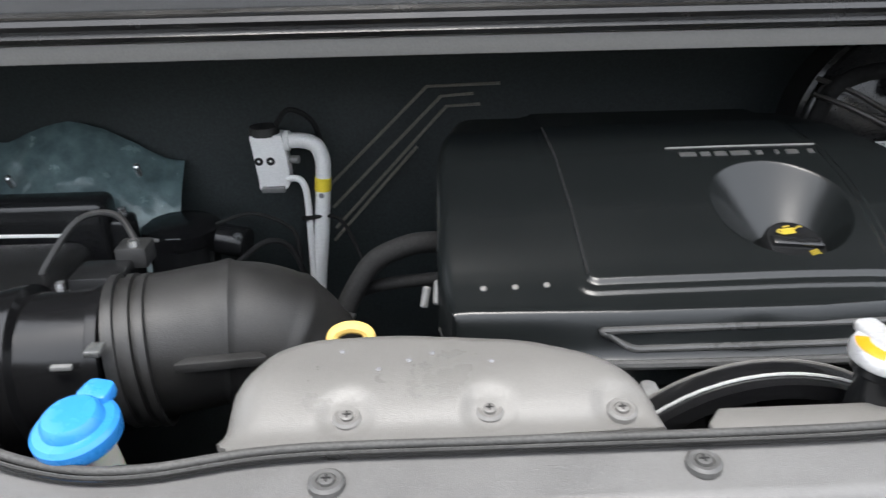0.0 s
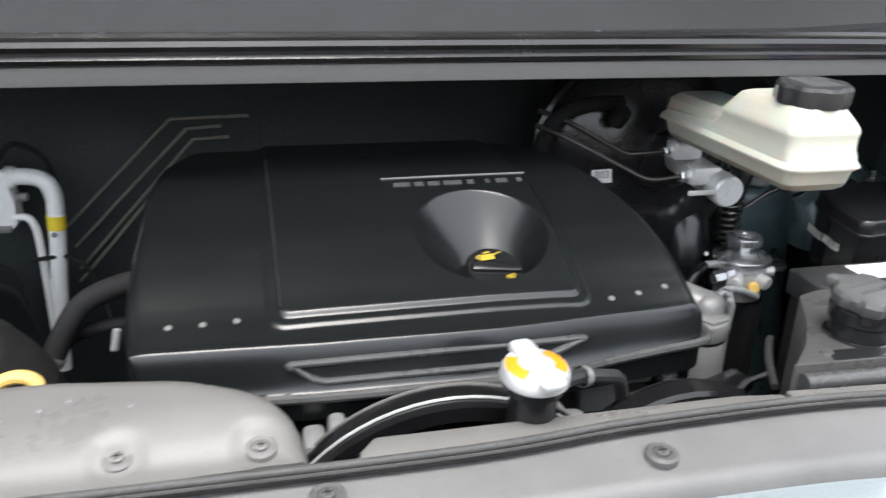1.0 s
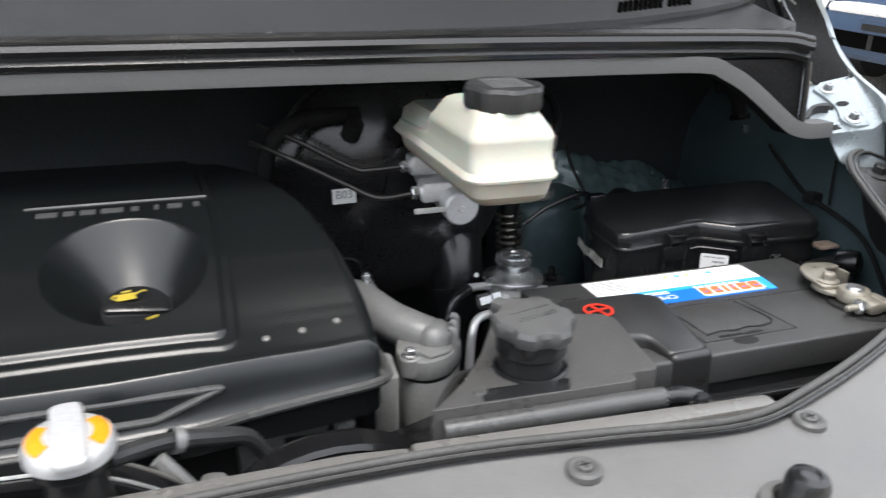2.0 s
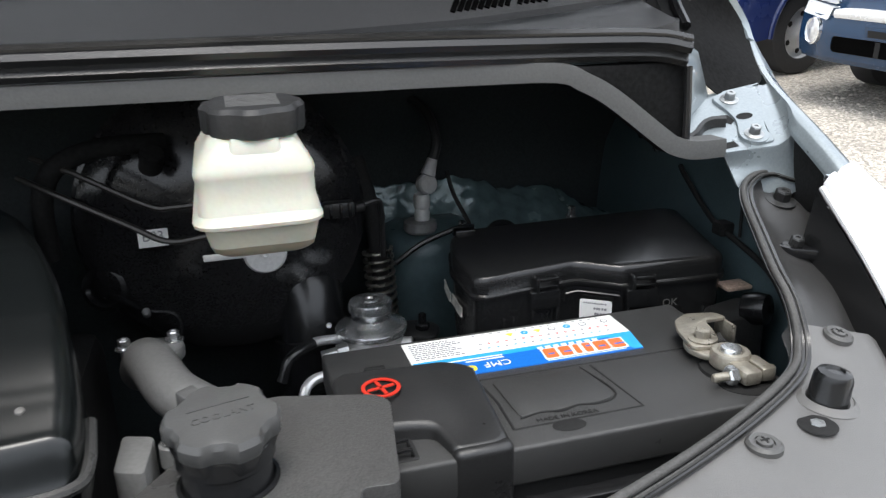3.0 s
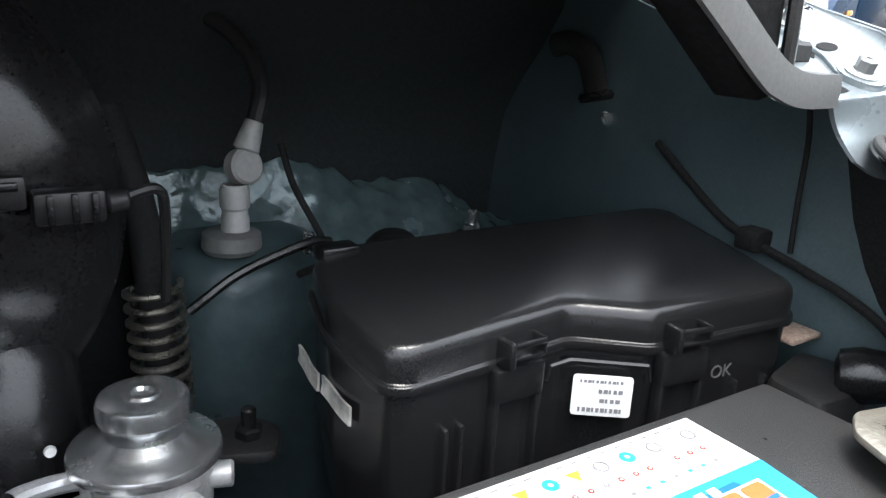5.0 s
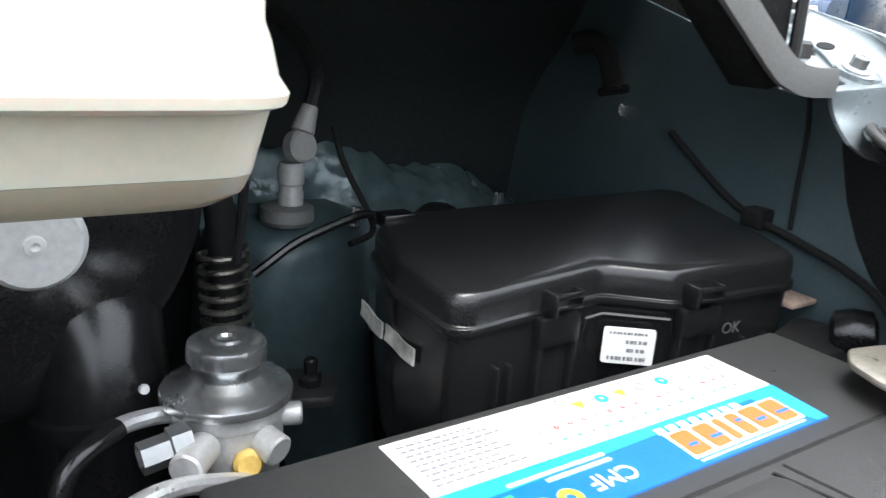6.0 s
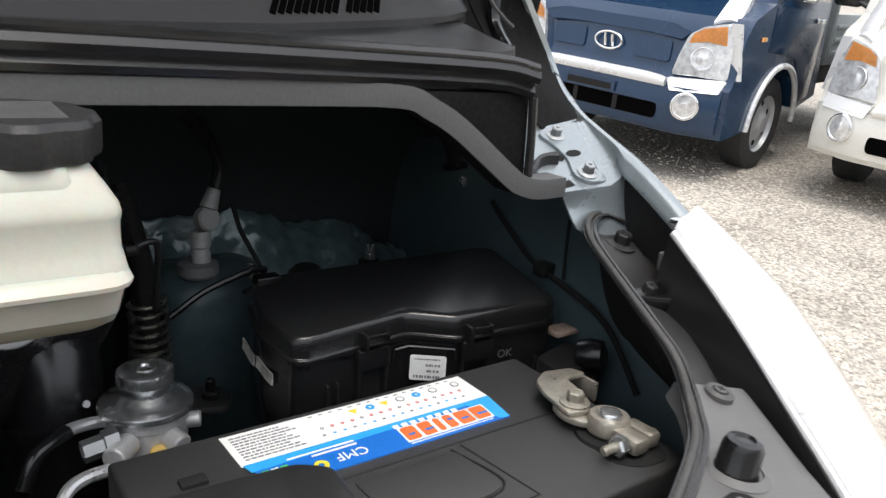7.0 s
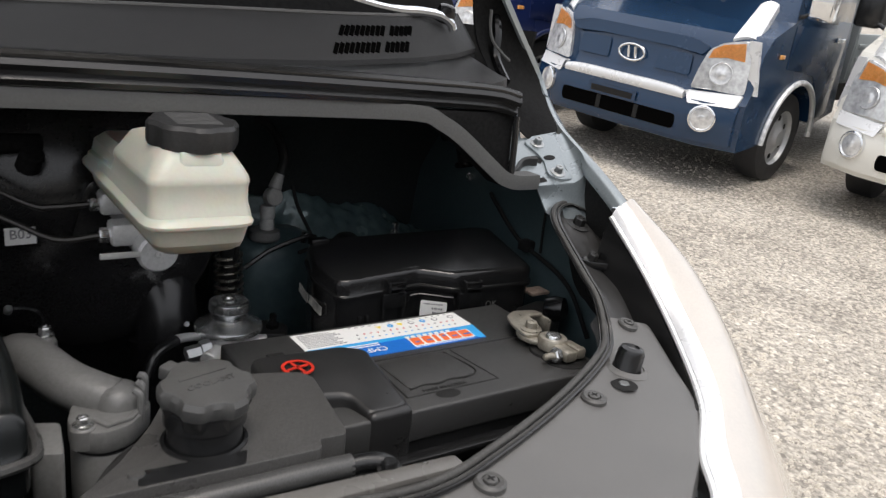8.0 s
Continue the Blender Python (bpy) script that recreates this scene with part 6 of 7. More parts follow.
for x, y in ((1.098, 0.8585), (1.108, 0.8588), (1.288, 0.8245), (1.312, 0.8212)):
    part("side_rib", box(x - 0.0015, x + 0.0015, y - 0.003, y + 0.006, 0.90, 0.985, 0.001), BLACK, fuse)
lm = Matrix.Translation((1.1965, 0.8455, 0.9860)) @ pose(0, 0, 0, 88, 0, -36)
b = prism(rounded([(-0.017, -0.0125), (0.017, -0.0125), (0.017, 0.0125), (-0.017, 0.0125)], 0.0025), 0, 0.0006, 0)
b.transform(lm)
lab = part("part_label", b, WHITE, fuse, "white parts label with grey print")
for k, (x0, x1, h, n) in enumerate(((-0.013, 0.012, 0.0017, 11), (-0.002, 0.012, 0.0024, 5), (-0.001, 0.011, 0.0024, 4), (-0.013, 0.013, 0.0026, 10))):
    b = bmesh.new()
    yk = 0.0086 - k * 0.0058
    w = (x1 - x0) / n
    for j in range(n):
        add(b, box(x0 + j * w, x0 + j * w + w * (0.55 + 0.2 * ((j * 7 + k) % 3)) * 0.9, yk - h / 2, yk + h / 2, 0.0006, 0.0009, 0))
    b.transform(lm)
    part("print_bar", b, LABEL_GREY, lab)
part("paint_mark", text_mesh("OK", 0.0115, Matrix.Translation((1.272, 0.8235, 0.994)) @ pose(0, 0, 0, 90, 0, -8), 0.0002), FLANGE, fuse, "grey stencilled OK mark")
for k, (y0, y1) in enumerate(((0.962, 0.929), (0.927, 0.893))):
    pts = [(1.0605 + 0.0016 * k + 0.10 * max(0.0, y0 + (y1 - y0) * q - 0.93), y0 + (y1 - y0) * q, 0.992 - 0.0045 * q - 0.004 * k + 0.0016 * math.sin(9 * q)) for q in (0, 0.33, 0.66, 1.0)]
    part("tape", sweep(pts, [(-0.0006, -0.0062), (0.0012, -0.0055), (0.0005, 0.0), (0.0012, 0.0058), (-0.0006, 0.0052)], 4), FADED, fuse, "crumpled white tape strip")
part("rear_hook", box(1.078, 1.103, 0.962, 0.978, 1.044, 1.0535, 0.002), BLACK_GLOSS, fuse, "rear hook of the lid")
part("rear_knob", lathe([(0, 0.020), (0.009, 0.020), (0.013, 0.018), (0.019, 0.012), (0.021, -0.03)], pose(1.150, 1.005, 1.026), 28), BLACK, fuse, "round black boss")
part("side_bracket", prism(rounded([(1.30, 0.775), (1.352, 0.772), (1.372, 0.80), (1.362, 0.83), (1.305, 0.815)], 0.01), 0.86, 0.988, 0.005), DULL_BLACK, fuse, "dull black side bracket")
part("bracket_roll", lathe([(0.004, -0.013), (0.008, -0.015), (0.0155, -0.012), (0.0175, 0.0), (0.0155, 0.012), (0.008, 0.015), (0.004, 0.013)], pose(1.345, 0.778, 0.995, 80, 0, 30), 24), BLACK, fuse, "black rubber roll")
part("primer_spot", box(1.342, 1.374, 0.822, 0.846, 0.996, 1.001, 0.002), PINK_RUST, fuse, "beige foam pad")

# battery
batt = thing("car_battery", "black sealed car battery with a blue and white label", "battery")
BX0, BX1, BY0, BY1, BZ = 0.897, 1.242, 0.588, 0.778, 1.015
part("case", box(BX0 + 0.004, BX1 - 0.004, BY0 + 0.007, BY1 - 0.003, 0.815, 0.992, 0.006), SHADOW_BLACK, batt, "black case")
part("lid", box(BX0, BX1, BY0, BY1, 0.984, BZ, 0.003, 3), BATTERY, batt, "dark grey lid")
grooves = (
    ((0.90, 0.689), (1.10, 0.6875), (1.24, 0.6865)),
    ((1.108, 0.684), (1.116, 0.612), (1.012, 0.611)),
    ((1.010, 0.690), (1.014, 0.650), (1.012, 0.611)),
)
for gr in grooves:
    part("groove", tube([(x, y, BZ - 0.0005) for x, y in gr], 0.0013, 6, smooth=False), SHADOW_BLACK, batt, "dark moulded groove")
part("handle_flap", prism(rounded([(1.020, 0.682), (1.098, 0.680), (1.104, 0.640), (1.10, 0.630), (1.085, 0.6265), (1.07, 0.629), (1.055, 0.625), (1.04, 0.628), (1.022, 0.624)], 0.006), BZ - 0.001, BZ + 0.0012, 0.0008), BATTERY, batt, "flush handle flap")
part("flap_edge", tube([(1.098, 0.682, BZ + 0.0004), (1.106, 0.642, BZ + 0.0004), (1.10, 0.629, BZ + 0.0004), (1.085, 0.6255, BZ + 0.0004), (1.07, 0.628, BZ + 0.0004), (1.055, 0.624, BZ + 0.0004), (1.04, 0.627, BZ + 0.0004), (1.022, 0.623, BZ + 0.0004)], 0.0009, 6), SHADOW_BLACK, batt)
part("finger_slot", lathe([(0.013, 0.0003), (0.012, 0.0006), (0, 0.0006)], pose(1.052, 0.6045, BZ, 0, 0, 0), 20, 0, 360, None), SHADOW_BLACK, batt, "dark finger slot")
LAST[0].matrix_basis = Matrix.LocRotScale((0, 0.6045 * 0.4, 0), None, (1, 0.6, 1))
part("moulded_text", text_mesh("MADE IN KOREA", 0.0065, pose(1.056, 0.6165, BZ + 0.0004), 0.0002), SHADOW_BLACK, batt, "moulded text MADE IN KOREA")
part("vent_plug", box(0.927, 0.944, 0.725, 0.735, BZ - 0.002, BZ + 0.003, 0.001), SHADOW_BLACK, batt, "small dark vent")
LZ = BZ + 0.0006
lab = part("label", box(0.967, 1.172, 0.731, 0.771, BZ - 0.0005, LZ, 0.0002, 1), WHITE, batt, "white upper label with coloured symbols")
blue = prism([(0.972, 0.7145), (0.972, 0.7313), (1.1715, 0.7313), (1.166, 0.698), (1.05, 0.6985), (0.985, 0.699)], BZ - 0.0005, LZ + 0.0002, 0)
lab2 = part("label", blue, LABEL_BLUE, batt, "blue lower label with orange lettering shapes")
part("light_band", prism([(0.968, 0.7315), (1.171, 0.7315), (1.17, 0.727), (0.97, 0.722)], LZ, LZ + 0.0004, 0), LABEL_LIGHT_BLUE, lab2)
part("corner_flash", prism([(1.145, 0.7305), (1.1712, 0.7305), (1.166, 0.6985), (1.158, 0.6985)], LZ, LZ + 0.0005, 0), LABEL_LIGHT_BLUE, lab2)
# the maker's lettering as plain slanted blocks with white edges
for k, (x, w, h) in enumerate(((1.1475, 0.0125, 0.0), (1.1325, 0.0125, 0.0), (1.1195, 0.0075, 0.004), (1.1095, 0.0050, 0.0), (1.0985, 0.0105, 0.0), (1.0845, 0.0115, 0.0))):
    part("letter_edge", prism([(x - w / 2 - 0.0016, 0.7032), (x + w / 2 + 0.0016, 0.7032), (x + w / 2 + 0.0036, 0.7228), (x - w / 2 + 0.0004, 0.7228)], LZ, LZ + 0.0006, 0), WHITE, lab2)
    part("letter_block", prism(rounded([(x - w / 2, 0.7046), (x + w / 2, 0.7046), (x + w / 2 + 0.0018, 0.7214), (x - w / 2 + 0.0018, 0.7214)], 0.002, 3), LZ, LZ + 0.0009, 0), LABEL_ORANGE, lab2, "orange lettering shape")
    if w > 0.007:
        part("letter_gap", prism([(x - w / 2 + 0.0036, 0.7102 + h), (x + w / 2 - (0.0024 if k % 2 else -0.0006), 0.7102 + h), (x + w / 2 - (0.0020 if k % 2 else -0.0010), 0.7124 + h), (x - w / 2 + 0.0040, 0.7124 + h)], LZ, LZ + 0.0011, 0), LABEL_BLUE, lab2)
part("letter_bar", prism([(1.078, 0.7008), (1.152, 0.7008), (1.152, 0.7016), (1.078, 0.7016)], LZ, LZ + 0.0006, 0), WHITE, lab2)
for k in range(8):
    part("script_mark", prism([(1.078 + 0.0075 * k, 0.7235), (1.083 + 0.0075 * k, 0.7235), (1.0834 + 0.0075 * k, 0.7275), (1.0784 + 0.0075 * k, 0.7275)], LZ, LZ + 0.0006, 0), WHITE, lab2, "white script mark, unreadable")
part("code_text", text_mesh("CMF", 0.0125, pose(1.036, 0.7105, LZ + 0.0006, 0, 0, 180), 0.0002), WHITE, lab2, "white code CMF")
for x in (1.012, 1.000):
    part("code_mark", lathe([(0.0052, 0), (0.0052, 0.0004), (0.0022, 0.0004), (0.0022, 0)], pose(x, 0.708, LZ + 0.0003), 18), LABEL_YELLOW, lab2, "yellow rounded mark")
for k in range(3):
    part("square_mark", box(0.975 + 0.0065 * k, 0.980 + 0.0065 * k, 0.7155, 0.7195, LZ, LZ + 0.0006, 0), LABEL_GREEN if k != 1 else WHITE, lab2)
for k, w in enumerate((0.034, 0.05)):
    part("print_bar", box(1.045 - w, 1.045, 0.7195 + 0.004 * k, 0.7212 + 0.004 * k, LZ, LZ + 0.0006, 0), WHITE, lab2)
prng = random.Random(5)
for k in range(9):
    ln = bmesh.new()
    x = 0.972
    while x < 1.016 - 0.004 * (k % 3):
        w = prng.uniform(0.0015, 0.0045)
        add(ln, box(x, x + w, 0.7365 + 0.0036 * k, 0.7379 + 0.0036 * k, LZ, LZ + 0.0003, 0))
        x += w + 0.0009
    part("print_line", ln, LABEL_GREY, lab, "fine grey print, unreadable")
tri = lambda x, y, s: [(x - s, y + s * 0.7), (x, y - s), (x + s, y + s * 0.7)]
for x, mat_, shape in ((1.066, LABEL_YELLOW, 3), (1.08, LABEL_LIGHT_BLUE, 0), (1.093, LABEL_YELLOW, 3), (1.107, LABEL_GREY, 0), (1.122, LABEL_LIGHT_BLUE, 0), (1.138, LABEL_GREY, 0), (1.16, LABEL_GREY, 0)):
    y = 0.760
    if shape == 3:
        part("symbol", prism(tri(x, y, 0.0036), LZ, LZ + 0.0004, 0), mat_, lab, "small warning symbol")
    else:
        full = mat_ == LABEL_LIGHT_BLUE
        part("symbol", lathe([(0.0036, 0), (0.0036, 0.0004), (0.0012 if full else 0.0028, 0.0004)], pose(x, y, LZ), 18), mat_, lab, "small round symbol")
for k in range(16):
    part("print_dot", lathe([(0.0014, 0), (0.0014, 0.0003), (0.0007, 0.0003)], pose(1.034 + 0.0082 * k, 0.7495, LZ), 10), RED if k % 4 else LABEL_GREY, lab)
    part("print_dot", box(1.030 + 0.0082 * k, 1.0322 + 0.0082 * k, 0.7395, 0.7411, LZ, LZ + 0.0003, 0), LABEL_LIGHT_BLUE if k % 3 else LABEL_GREY, lab)
    part("print_dot", box(1.032 + 0.0082 * k, 1.0352 + 0.0082 * k, 0.7672, 0.7680, LZ, LZ + 0.0003, 0), LABEL_GREY, lab)
part("front_ledge", box(BX0 + 0.01, BX1 - 0.004, 0.568, 0.592, 0.93, 0.952, 0.004), BLACK, batt, "black base ledge")
part("front_band", box(BX0 + 0.01, BX1 - 0.002, 0.575, 0.590, 0.968, 0.974, 0.002), BLACK, batt)
part("terminal_post", lathe([(0.0098, 0.0), (0.0088, 0.019), (0.0078, 0.0205), (0.003, 0.021), (0, 0.0205)], pose(1.211, 0.641, BZ), 28), ZINC, batt, "lead terminal post")
clampt = thing("battery_clamp", "dull brassy battery terminal clamp with bolts on the negative post", "battery clamp")
CZb = BZ
part("ring", lathe([(0.0095, 0.004), (0.0145, 0.004), (0.016, 0.006), (0.016, 0.015), (0.0145, 0.0175), (0.0105, 0.0175), (0.0092, 0.016), (0.0095, 0.004)], pose(1.211, 0.641, CZb), 32), DULL_STEEL, clampt, "clamp ring")
part("jaw", box(1.200, 1.216, 0.606, 0.630, CZb + 0.003, CZb + 0.015, 0.003), DULL_STEEL, clampt)
part("jaw", box(1.217, 1.230, 0.608, 0.634, CZb + 0.003, CZb + 0.015, 0.003), DULL_STEEL, clampt)
part("cross_bolt", cyl((1.178, 0.6165, CZb + 0.0095), (1.234, 0.6165, CZb + 0.0095), 0.0036, n=12), DULL_STEEL, clampt, "cross bolt")
part("cross_nut", cyl((1.190, 0.6165, CZb + 0.0095), (1.199, 0.6165, CZb + 0.0095), 0.0078, n=6), ZINC, clampt, "bright hexagon nut")
part("arm", prism(rounded([(1.192, 0.652), (1.204, 0.644), (1.216, 0.656), (1.218, 0.68), (1.194, 0.684), (1.188, 0.668)], 0.006), CZb + 0.006, CZb + 0.0115, 0.0015), DULL_STEEL, clampt, "clamp arm")
part("lug_plate", prism(rounded([(1.188, 0.660), (1.195, 0.694), (1.204, 0.712), (1.221, 0.722), (1.248, 0.716), (1.252, 0.702), (1.229, 0.703), (1.226, 0.688), (1.219, 0.668), (1.206, 0.655)], 0.005), CZb + 0.0115, CZb + 0.0155, 0.0015), DULL_STEEL, clampt, "bent cable lug plate")
part("lug_fold", box(1.2485, 1.252, 0.688, 0.716, CZb - 0.004, CZb + 0.013, 0.0015), DULL_STEEL, clampt)
hexbolt(clampt, (1.2035, 0.669, CZb + 0.0155), (0, 0, 1), 0.0066, 0.007, 0.0115, DULL_STEEL, "bolt", "dull flange bolt")
part("cable", tube([(1.249, 0.70, CZb - 0.004), (1.262, 0.71, CZb - 0.02), (1.27, 0.74, CZb - 0.06), (1.28, 0.78, CZb - 0.1)], 0.008, 12), DULL_BLACK, clampt, "black ground cable")
part("grease_stain", prism(rounded([(1.186, 0.612), (1.20, 0.598), (1.226, 0.596), (1.236, 0.612), (1.234, 0.645), (1.222, 0.662), (1.20, 0.658), (1.190, 0.640)], 0.008), BZ - 0.0005, BZ + 0.0006, 0), SHADOW_BLACK, clampt, "dark grease stain round the post")
part("gasket", lathe([(0.024, 0.0), (0.023, 0.0025), (0.012, 0.0035)], pose(1.211, 0.641, BZ), 28), SHADOW_BLACK, clampt, "dark greasy felt ring")

pos = thing("positive_terminal_cover", "black plastic positive terminal cover with a red plus", "terminal cover")
POSP = [(0.893, 0.688), (0.902, 0.697), (0.984, 0.692), (1.003, 0.678), (1.003, 0.596), (0.994, 0.590), (0.962, 0.590), (0.955, 0.618), (0.937, 0.622), (0.893, 0.624)]
b = prism(rounded(POSP, 0.007), 0.985, 1.037, 0.0055, 4)
for v in b.verts:
    if v.co.z > 1.0:
        v.co.z -= 0.22 * max(0.0, 0.665 - v.co.y)
part("cover", b, COVER_MATTE, pos)
part("front_box", box(0.9605, 1.0045, 0.586, 0.61, 0.955, 1.0205, 0.0065, 4), COVER_MATTE, pos)
part("catch", box(0.910, 0.940, 0.596, 0.6225, 0.99, 1.0165, 0.003), COVER_MATTE, pos, "moulded catch")
for y_ in (0.600, 0.6125):
    part("catch_loop", tube([(0.915, y_, 1.016), (0.916, y_, 1.0215), (0.934, y_, 1.0215), (0.935, y_, 1.016)], 0.0016, 8, smooth=False), BLACK, pos, "small loop of the catch")
part("plus_ring", lathe([(0.0145, 0.0), (0.0145, 0.001), (0.0118, 0.001), (0.0118, 0.0)], pose(0.927, 0.662, 1.0368), 36), RED, pos, "red ring")
b = box(-0.0105, 0.0105, -0.0013, 0.0013, 0, 0.001, 0)
add(b, box(-0.0013, 0.0013, -0.0105, 0.0105, 0, 0.001, 0))
b.transform(pose(0.927, 0.662, 1.0368, 0, 0, 12))
part("plus_sign", b, RED, pos, "red plus sign")

# coolant tank
tank = thing("coolant_tank", "dusty black coolant expansion tank beside the battery", "coolant tank")
TP = [(0.722, 0.533), (0.888, 0.528), (0.89, 0.541), (0.913, 0.538), (0.928, 0.634), (0.92, 0.646), (0.8492, 0.6661), (0.8166, 0.6565), (0.7868, 0.6037), (0.7579, 0.5652), (0.7291, 0.5374)]
part("body", prism(rounded(TP, 0.008), 0.86, 1.042, 0.006, 3), TANK, tank)
part("front_ridge", tube([(0.73, 0.526, 1.028), (0.80, 0.522, 1.029), (0.87, 0.519, 1.030), (0.905, 0.517, 1.030)], 0.0085, 14), TANK_RIDGE, tank, "rounded front ridge")
part("ridge_ear", tube([(0.90, 0.517, 1.030), (0.918, 0.514, 1.031), (0.930, 0.508, 1.029), (0.932, 0.500, 1.024)], 0.0078, 12), BLACK, tank, "black ear at the ridge's end")
part("mount_bolt", lathe([(0, 0.008), (0.005, 0.008), (0.006, 0.006), (0.006, 0.002), (0.009, 0.001), (0.0095, -0.004)], pose(0.927, 0.500, 1.030), 12), BLACK, tank, "black mounting bolt")
part("neck", lathe([(0.0300, 0.002), (0.0300, 0.009), (0.0275, 0.010), (0.0262, 0.008), (0.0255, 0.022), (0.0285, 0.025), (0.0285, 0.036), (0.0258, 0.038), (0.0258, 0.046)], pose(0.817, 0.573, 1.034), 32), BLACK, tank, "black filler neck")
part("inset_field", prism(rounded([(0.7627, 0.5337), (0.8319, 0.5309), (0.8387, 0.5467), (0.7666, 0.5501)], 0.003), 1.040, 1.0428, 0.0006), BLACK, tank, "darker field on the tank's top")
part("button", lathe([(0.006, 0), (0.005, 0.002), (0, 0.003)], pose(0.765, 0.547, 1.042), 16), TANK, tank)
ccap = thing("coolant_screw_cap", "faded black octagonal coolant cap with moulded lettering", "coolant cap")
cm = pose(0.817, 0.572, 1.066, 6, 0, 14)
LOBES = lambda a, r, z: 1 + (0.09 * max(-0.9, min(0.45, math.cos(6 * a + 1.9) * 1.6)) if r > 0.0245 else 0)
part("cap", lathe([(0.0300, 0.0085), (0.0318, 0.012), (0.0320, 0.0185), (0.0298, 0.0222), (0.024, 0.0235), (0, 0.0240)], cm, 96, wobble=LOBES), GREY_CAP, ccap, "", 30)
part("skirt", lathe([(0.0255, -0.004), (0.0270, -0.002), (0.0292, 0.006), (0.0302, 0.0088)], cm, 96, wobble=LOBES), BLACK, ccap, "black lobed skirt of the cap", 30)
part("lettering", text_mesh("COOLANT", 0.0075, cm @ pose(0, -0.004, 0.0238), 0.0005), GREY_CAP, ccap, "moulded lettering COOLANT")
b = box(-0.018, 0.018, 0.0065, 0.0085, 0.0232, 0.0243, 0)
b.transform(cm)
part("print_bar", b, GREY_CAP, ccap)
b = prism(rounded([(-0.006, 0.028), (0.006, 0.028), (0.006, 0.038), (-0.006, 0.038)], 0.002), 0.012, 0.0225, 0.0015)
b.transform(cm @ pose(0, 0, 0, 0, 0, 20))
part("lug", b, GREY_CAP, ccap)
ovf = thing("tank_hose", "thin black hose looping round the coolant tank", "hose")
part("hose", tube([(0.735, 0.565, 1.0), (0.752, 0.60, 1.004), (0.776, 0.635, 1.002), (0.80, 0.665, 0.99), (0.83, 0.70, 0.96), (0.87, 0.75, 0.92)], 0.0036, 8), DULL_BLACK, ovf)
dark_pipe = thing("lower_pipe", "glossy black pipe below the brake booster", "pipe")
part("pipe", lathe([(0.044, 0), (0.044, 0.10), (0.048, 0.102), (0.048, 0.112), (0.044, 0.114), (0.042, 0.18), (0.030, 0.20)], along((0.92, 1.03, 0.80), (0.915, 1.07, 1.0)), 32), BLACK, dark_pipe)
part("nut", lathe([(0, 0.003), (0.003, 0.003), (0.0035, 0)], pose(0.932, 1.006, 0.94, 80, 0, 0), 10), WHITE, dark_pipe, "small white dot")
loopw = thing("engine_cable", "black cable loop behind the engine cover", "cable")
part("loop", tube([(0.63, 0.86, 1.03), (0.64, 0.85, 1.055), (0.665, 0.84, 1.06), (0.685, 0.83, 1.04), (0.69, 0.82, 1.0)], 0.006, 10), DULL_BLACK, loopw)
coupling = thing("hose_coupling", "round black hose coupling behind the engine", "hose coupling")
part("ring", lathe([(0.020, -0.012), (0.026, -0.012), (0.028, 0.0), (0.026, 0.010), (0.021, 0.012), (0.018, 0.008)], pose(0.693, 1.05, 1.004, 80, 0, -20), 32), BLACK_GLOSS, coupling)
part("hub", lathe([(0, 0.004), (0.012, 0.003), (0.016, -0.01)], pose(0.693, 1.05, 1.004, 80, 0, -20), 24), BLACK, coupling)
part("lead", tube([(0.70, 1.03, 1.0), (0.735, 1.0, 0.99), (0.757, 1.0, 0.985), (0.768, 1.0, 0.972), (0.765, 1.0, 0.94)], 0.0032, 8), BLACK, coupling, "black lead")
part("bolt", cyl((0.735, 1.0, 0.984), (0.735, 0.993, 0.992), 0.0045, n=8), PLATED, coupling, "small plated bolt")


# ---- the yard ----
YARD = Matrix.Translation((0.6, 0.6, 0.007)) @ Vector((0, 0, 1)).rotation_difference(UPYARD).to_matrix().to_4x4()
GRAVEL = material("pale_gravel", (0.27, 0.228, 0.178), 0.9, bump=1.0, grain=48, vary=0.42, stain=1.1, stain_amount=0.75, tint=(0.72, 0.67, 0.59))
# pebbles: every cell of the ground its own tone, with dark joints
gn, gl = GRAVEL.node_tree.nodes, GRAVEL.node_tree.links
gtex = gn.new("ShaderNodeTexCoord")
cells = gn.new("ShaderNodeTexVoronoi")
cells.inputs["Scale"].default_value = 50.0
gl.new(gtex.outputs["Object"], cells.inputs["Vector"])
tone = gn.new("ShaderNodeSeparateColor")
gl.new(cells.outputs["Color"], tone.inputs[0])
spread_ = gn.new("ShaderNodeMapRange")
spread_.inputs[3].default_value, spread_.inputs[4].default_value = 0.6, 1.3
gl.new(tone.outputs[0], spread_.inputs[0])
joint = gn.new("ShaderNodeMapRange")
joint.inputs[1].default_value, joint.inputs[2].default_value = 0.35, 0.7
joint.inputs[3].default_value, joint.inputs[4].default_value = 1.0, 0.8
gl.new(cells.outputs["Distance"], joint.inputs[0])
both = gn.new("ShaderNodeMath")
both.operation = "MULTIPLY"
gl.new(spread_.outputs[0], both.inputs[0])
gl.new(joint.outputs[0], both.inputs[1])
base_in = gn["Principled BSDF"].inputs["Base Color"]
pebble = gn.new("ShaderNodeMix")
pebble.data_type, pebble.blend_type = "RGBA", "MULTIPLY"
pebble.inputs[0].default_value = 1.0
gl.new(base_in.links[0].from_socket, pebble.inputs[6])
gl.new(both.outputs[0], pebble.inputs[7])
gl.new(pebble.outputs[2], base_in)
GRAVEL.node_tree.nodes["Bump"].inputs["Distance"].default_value = 0.012
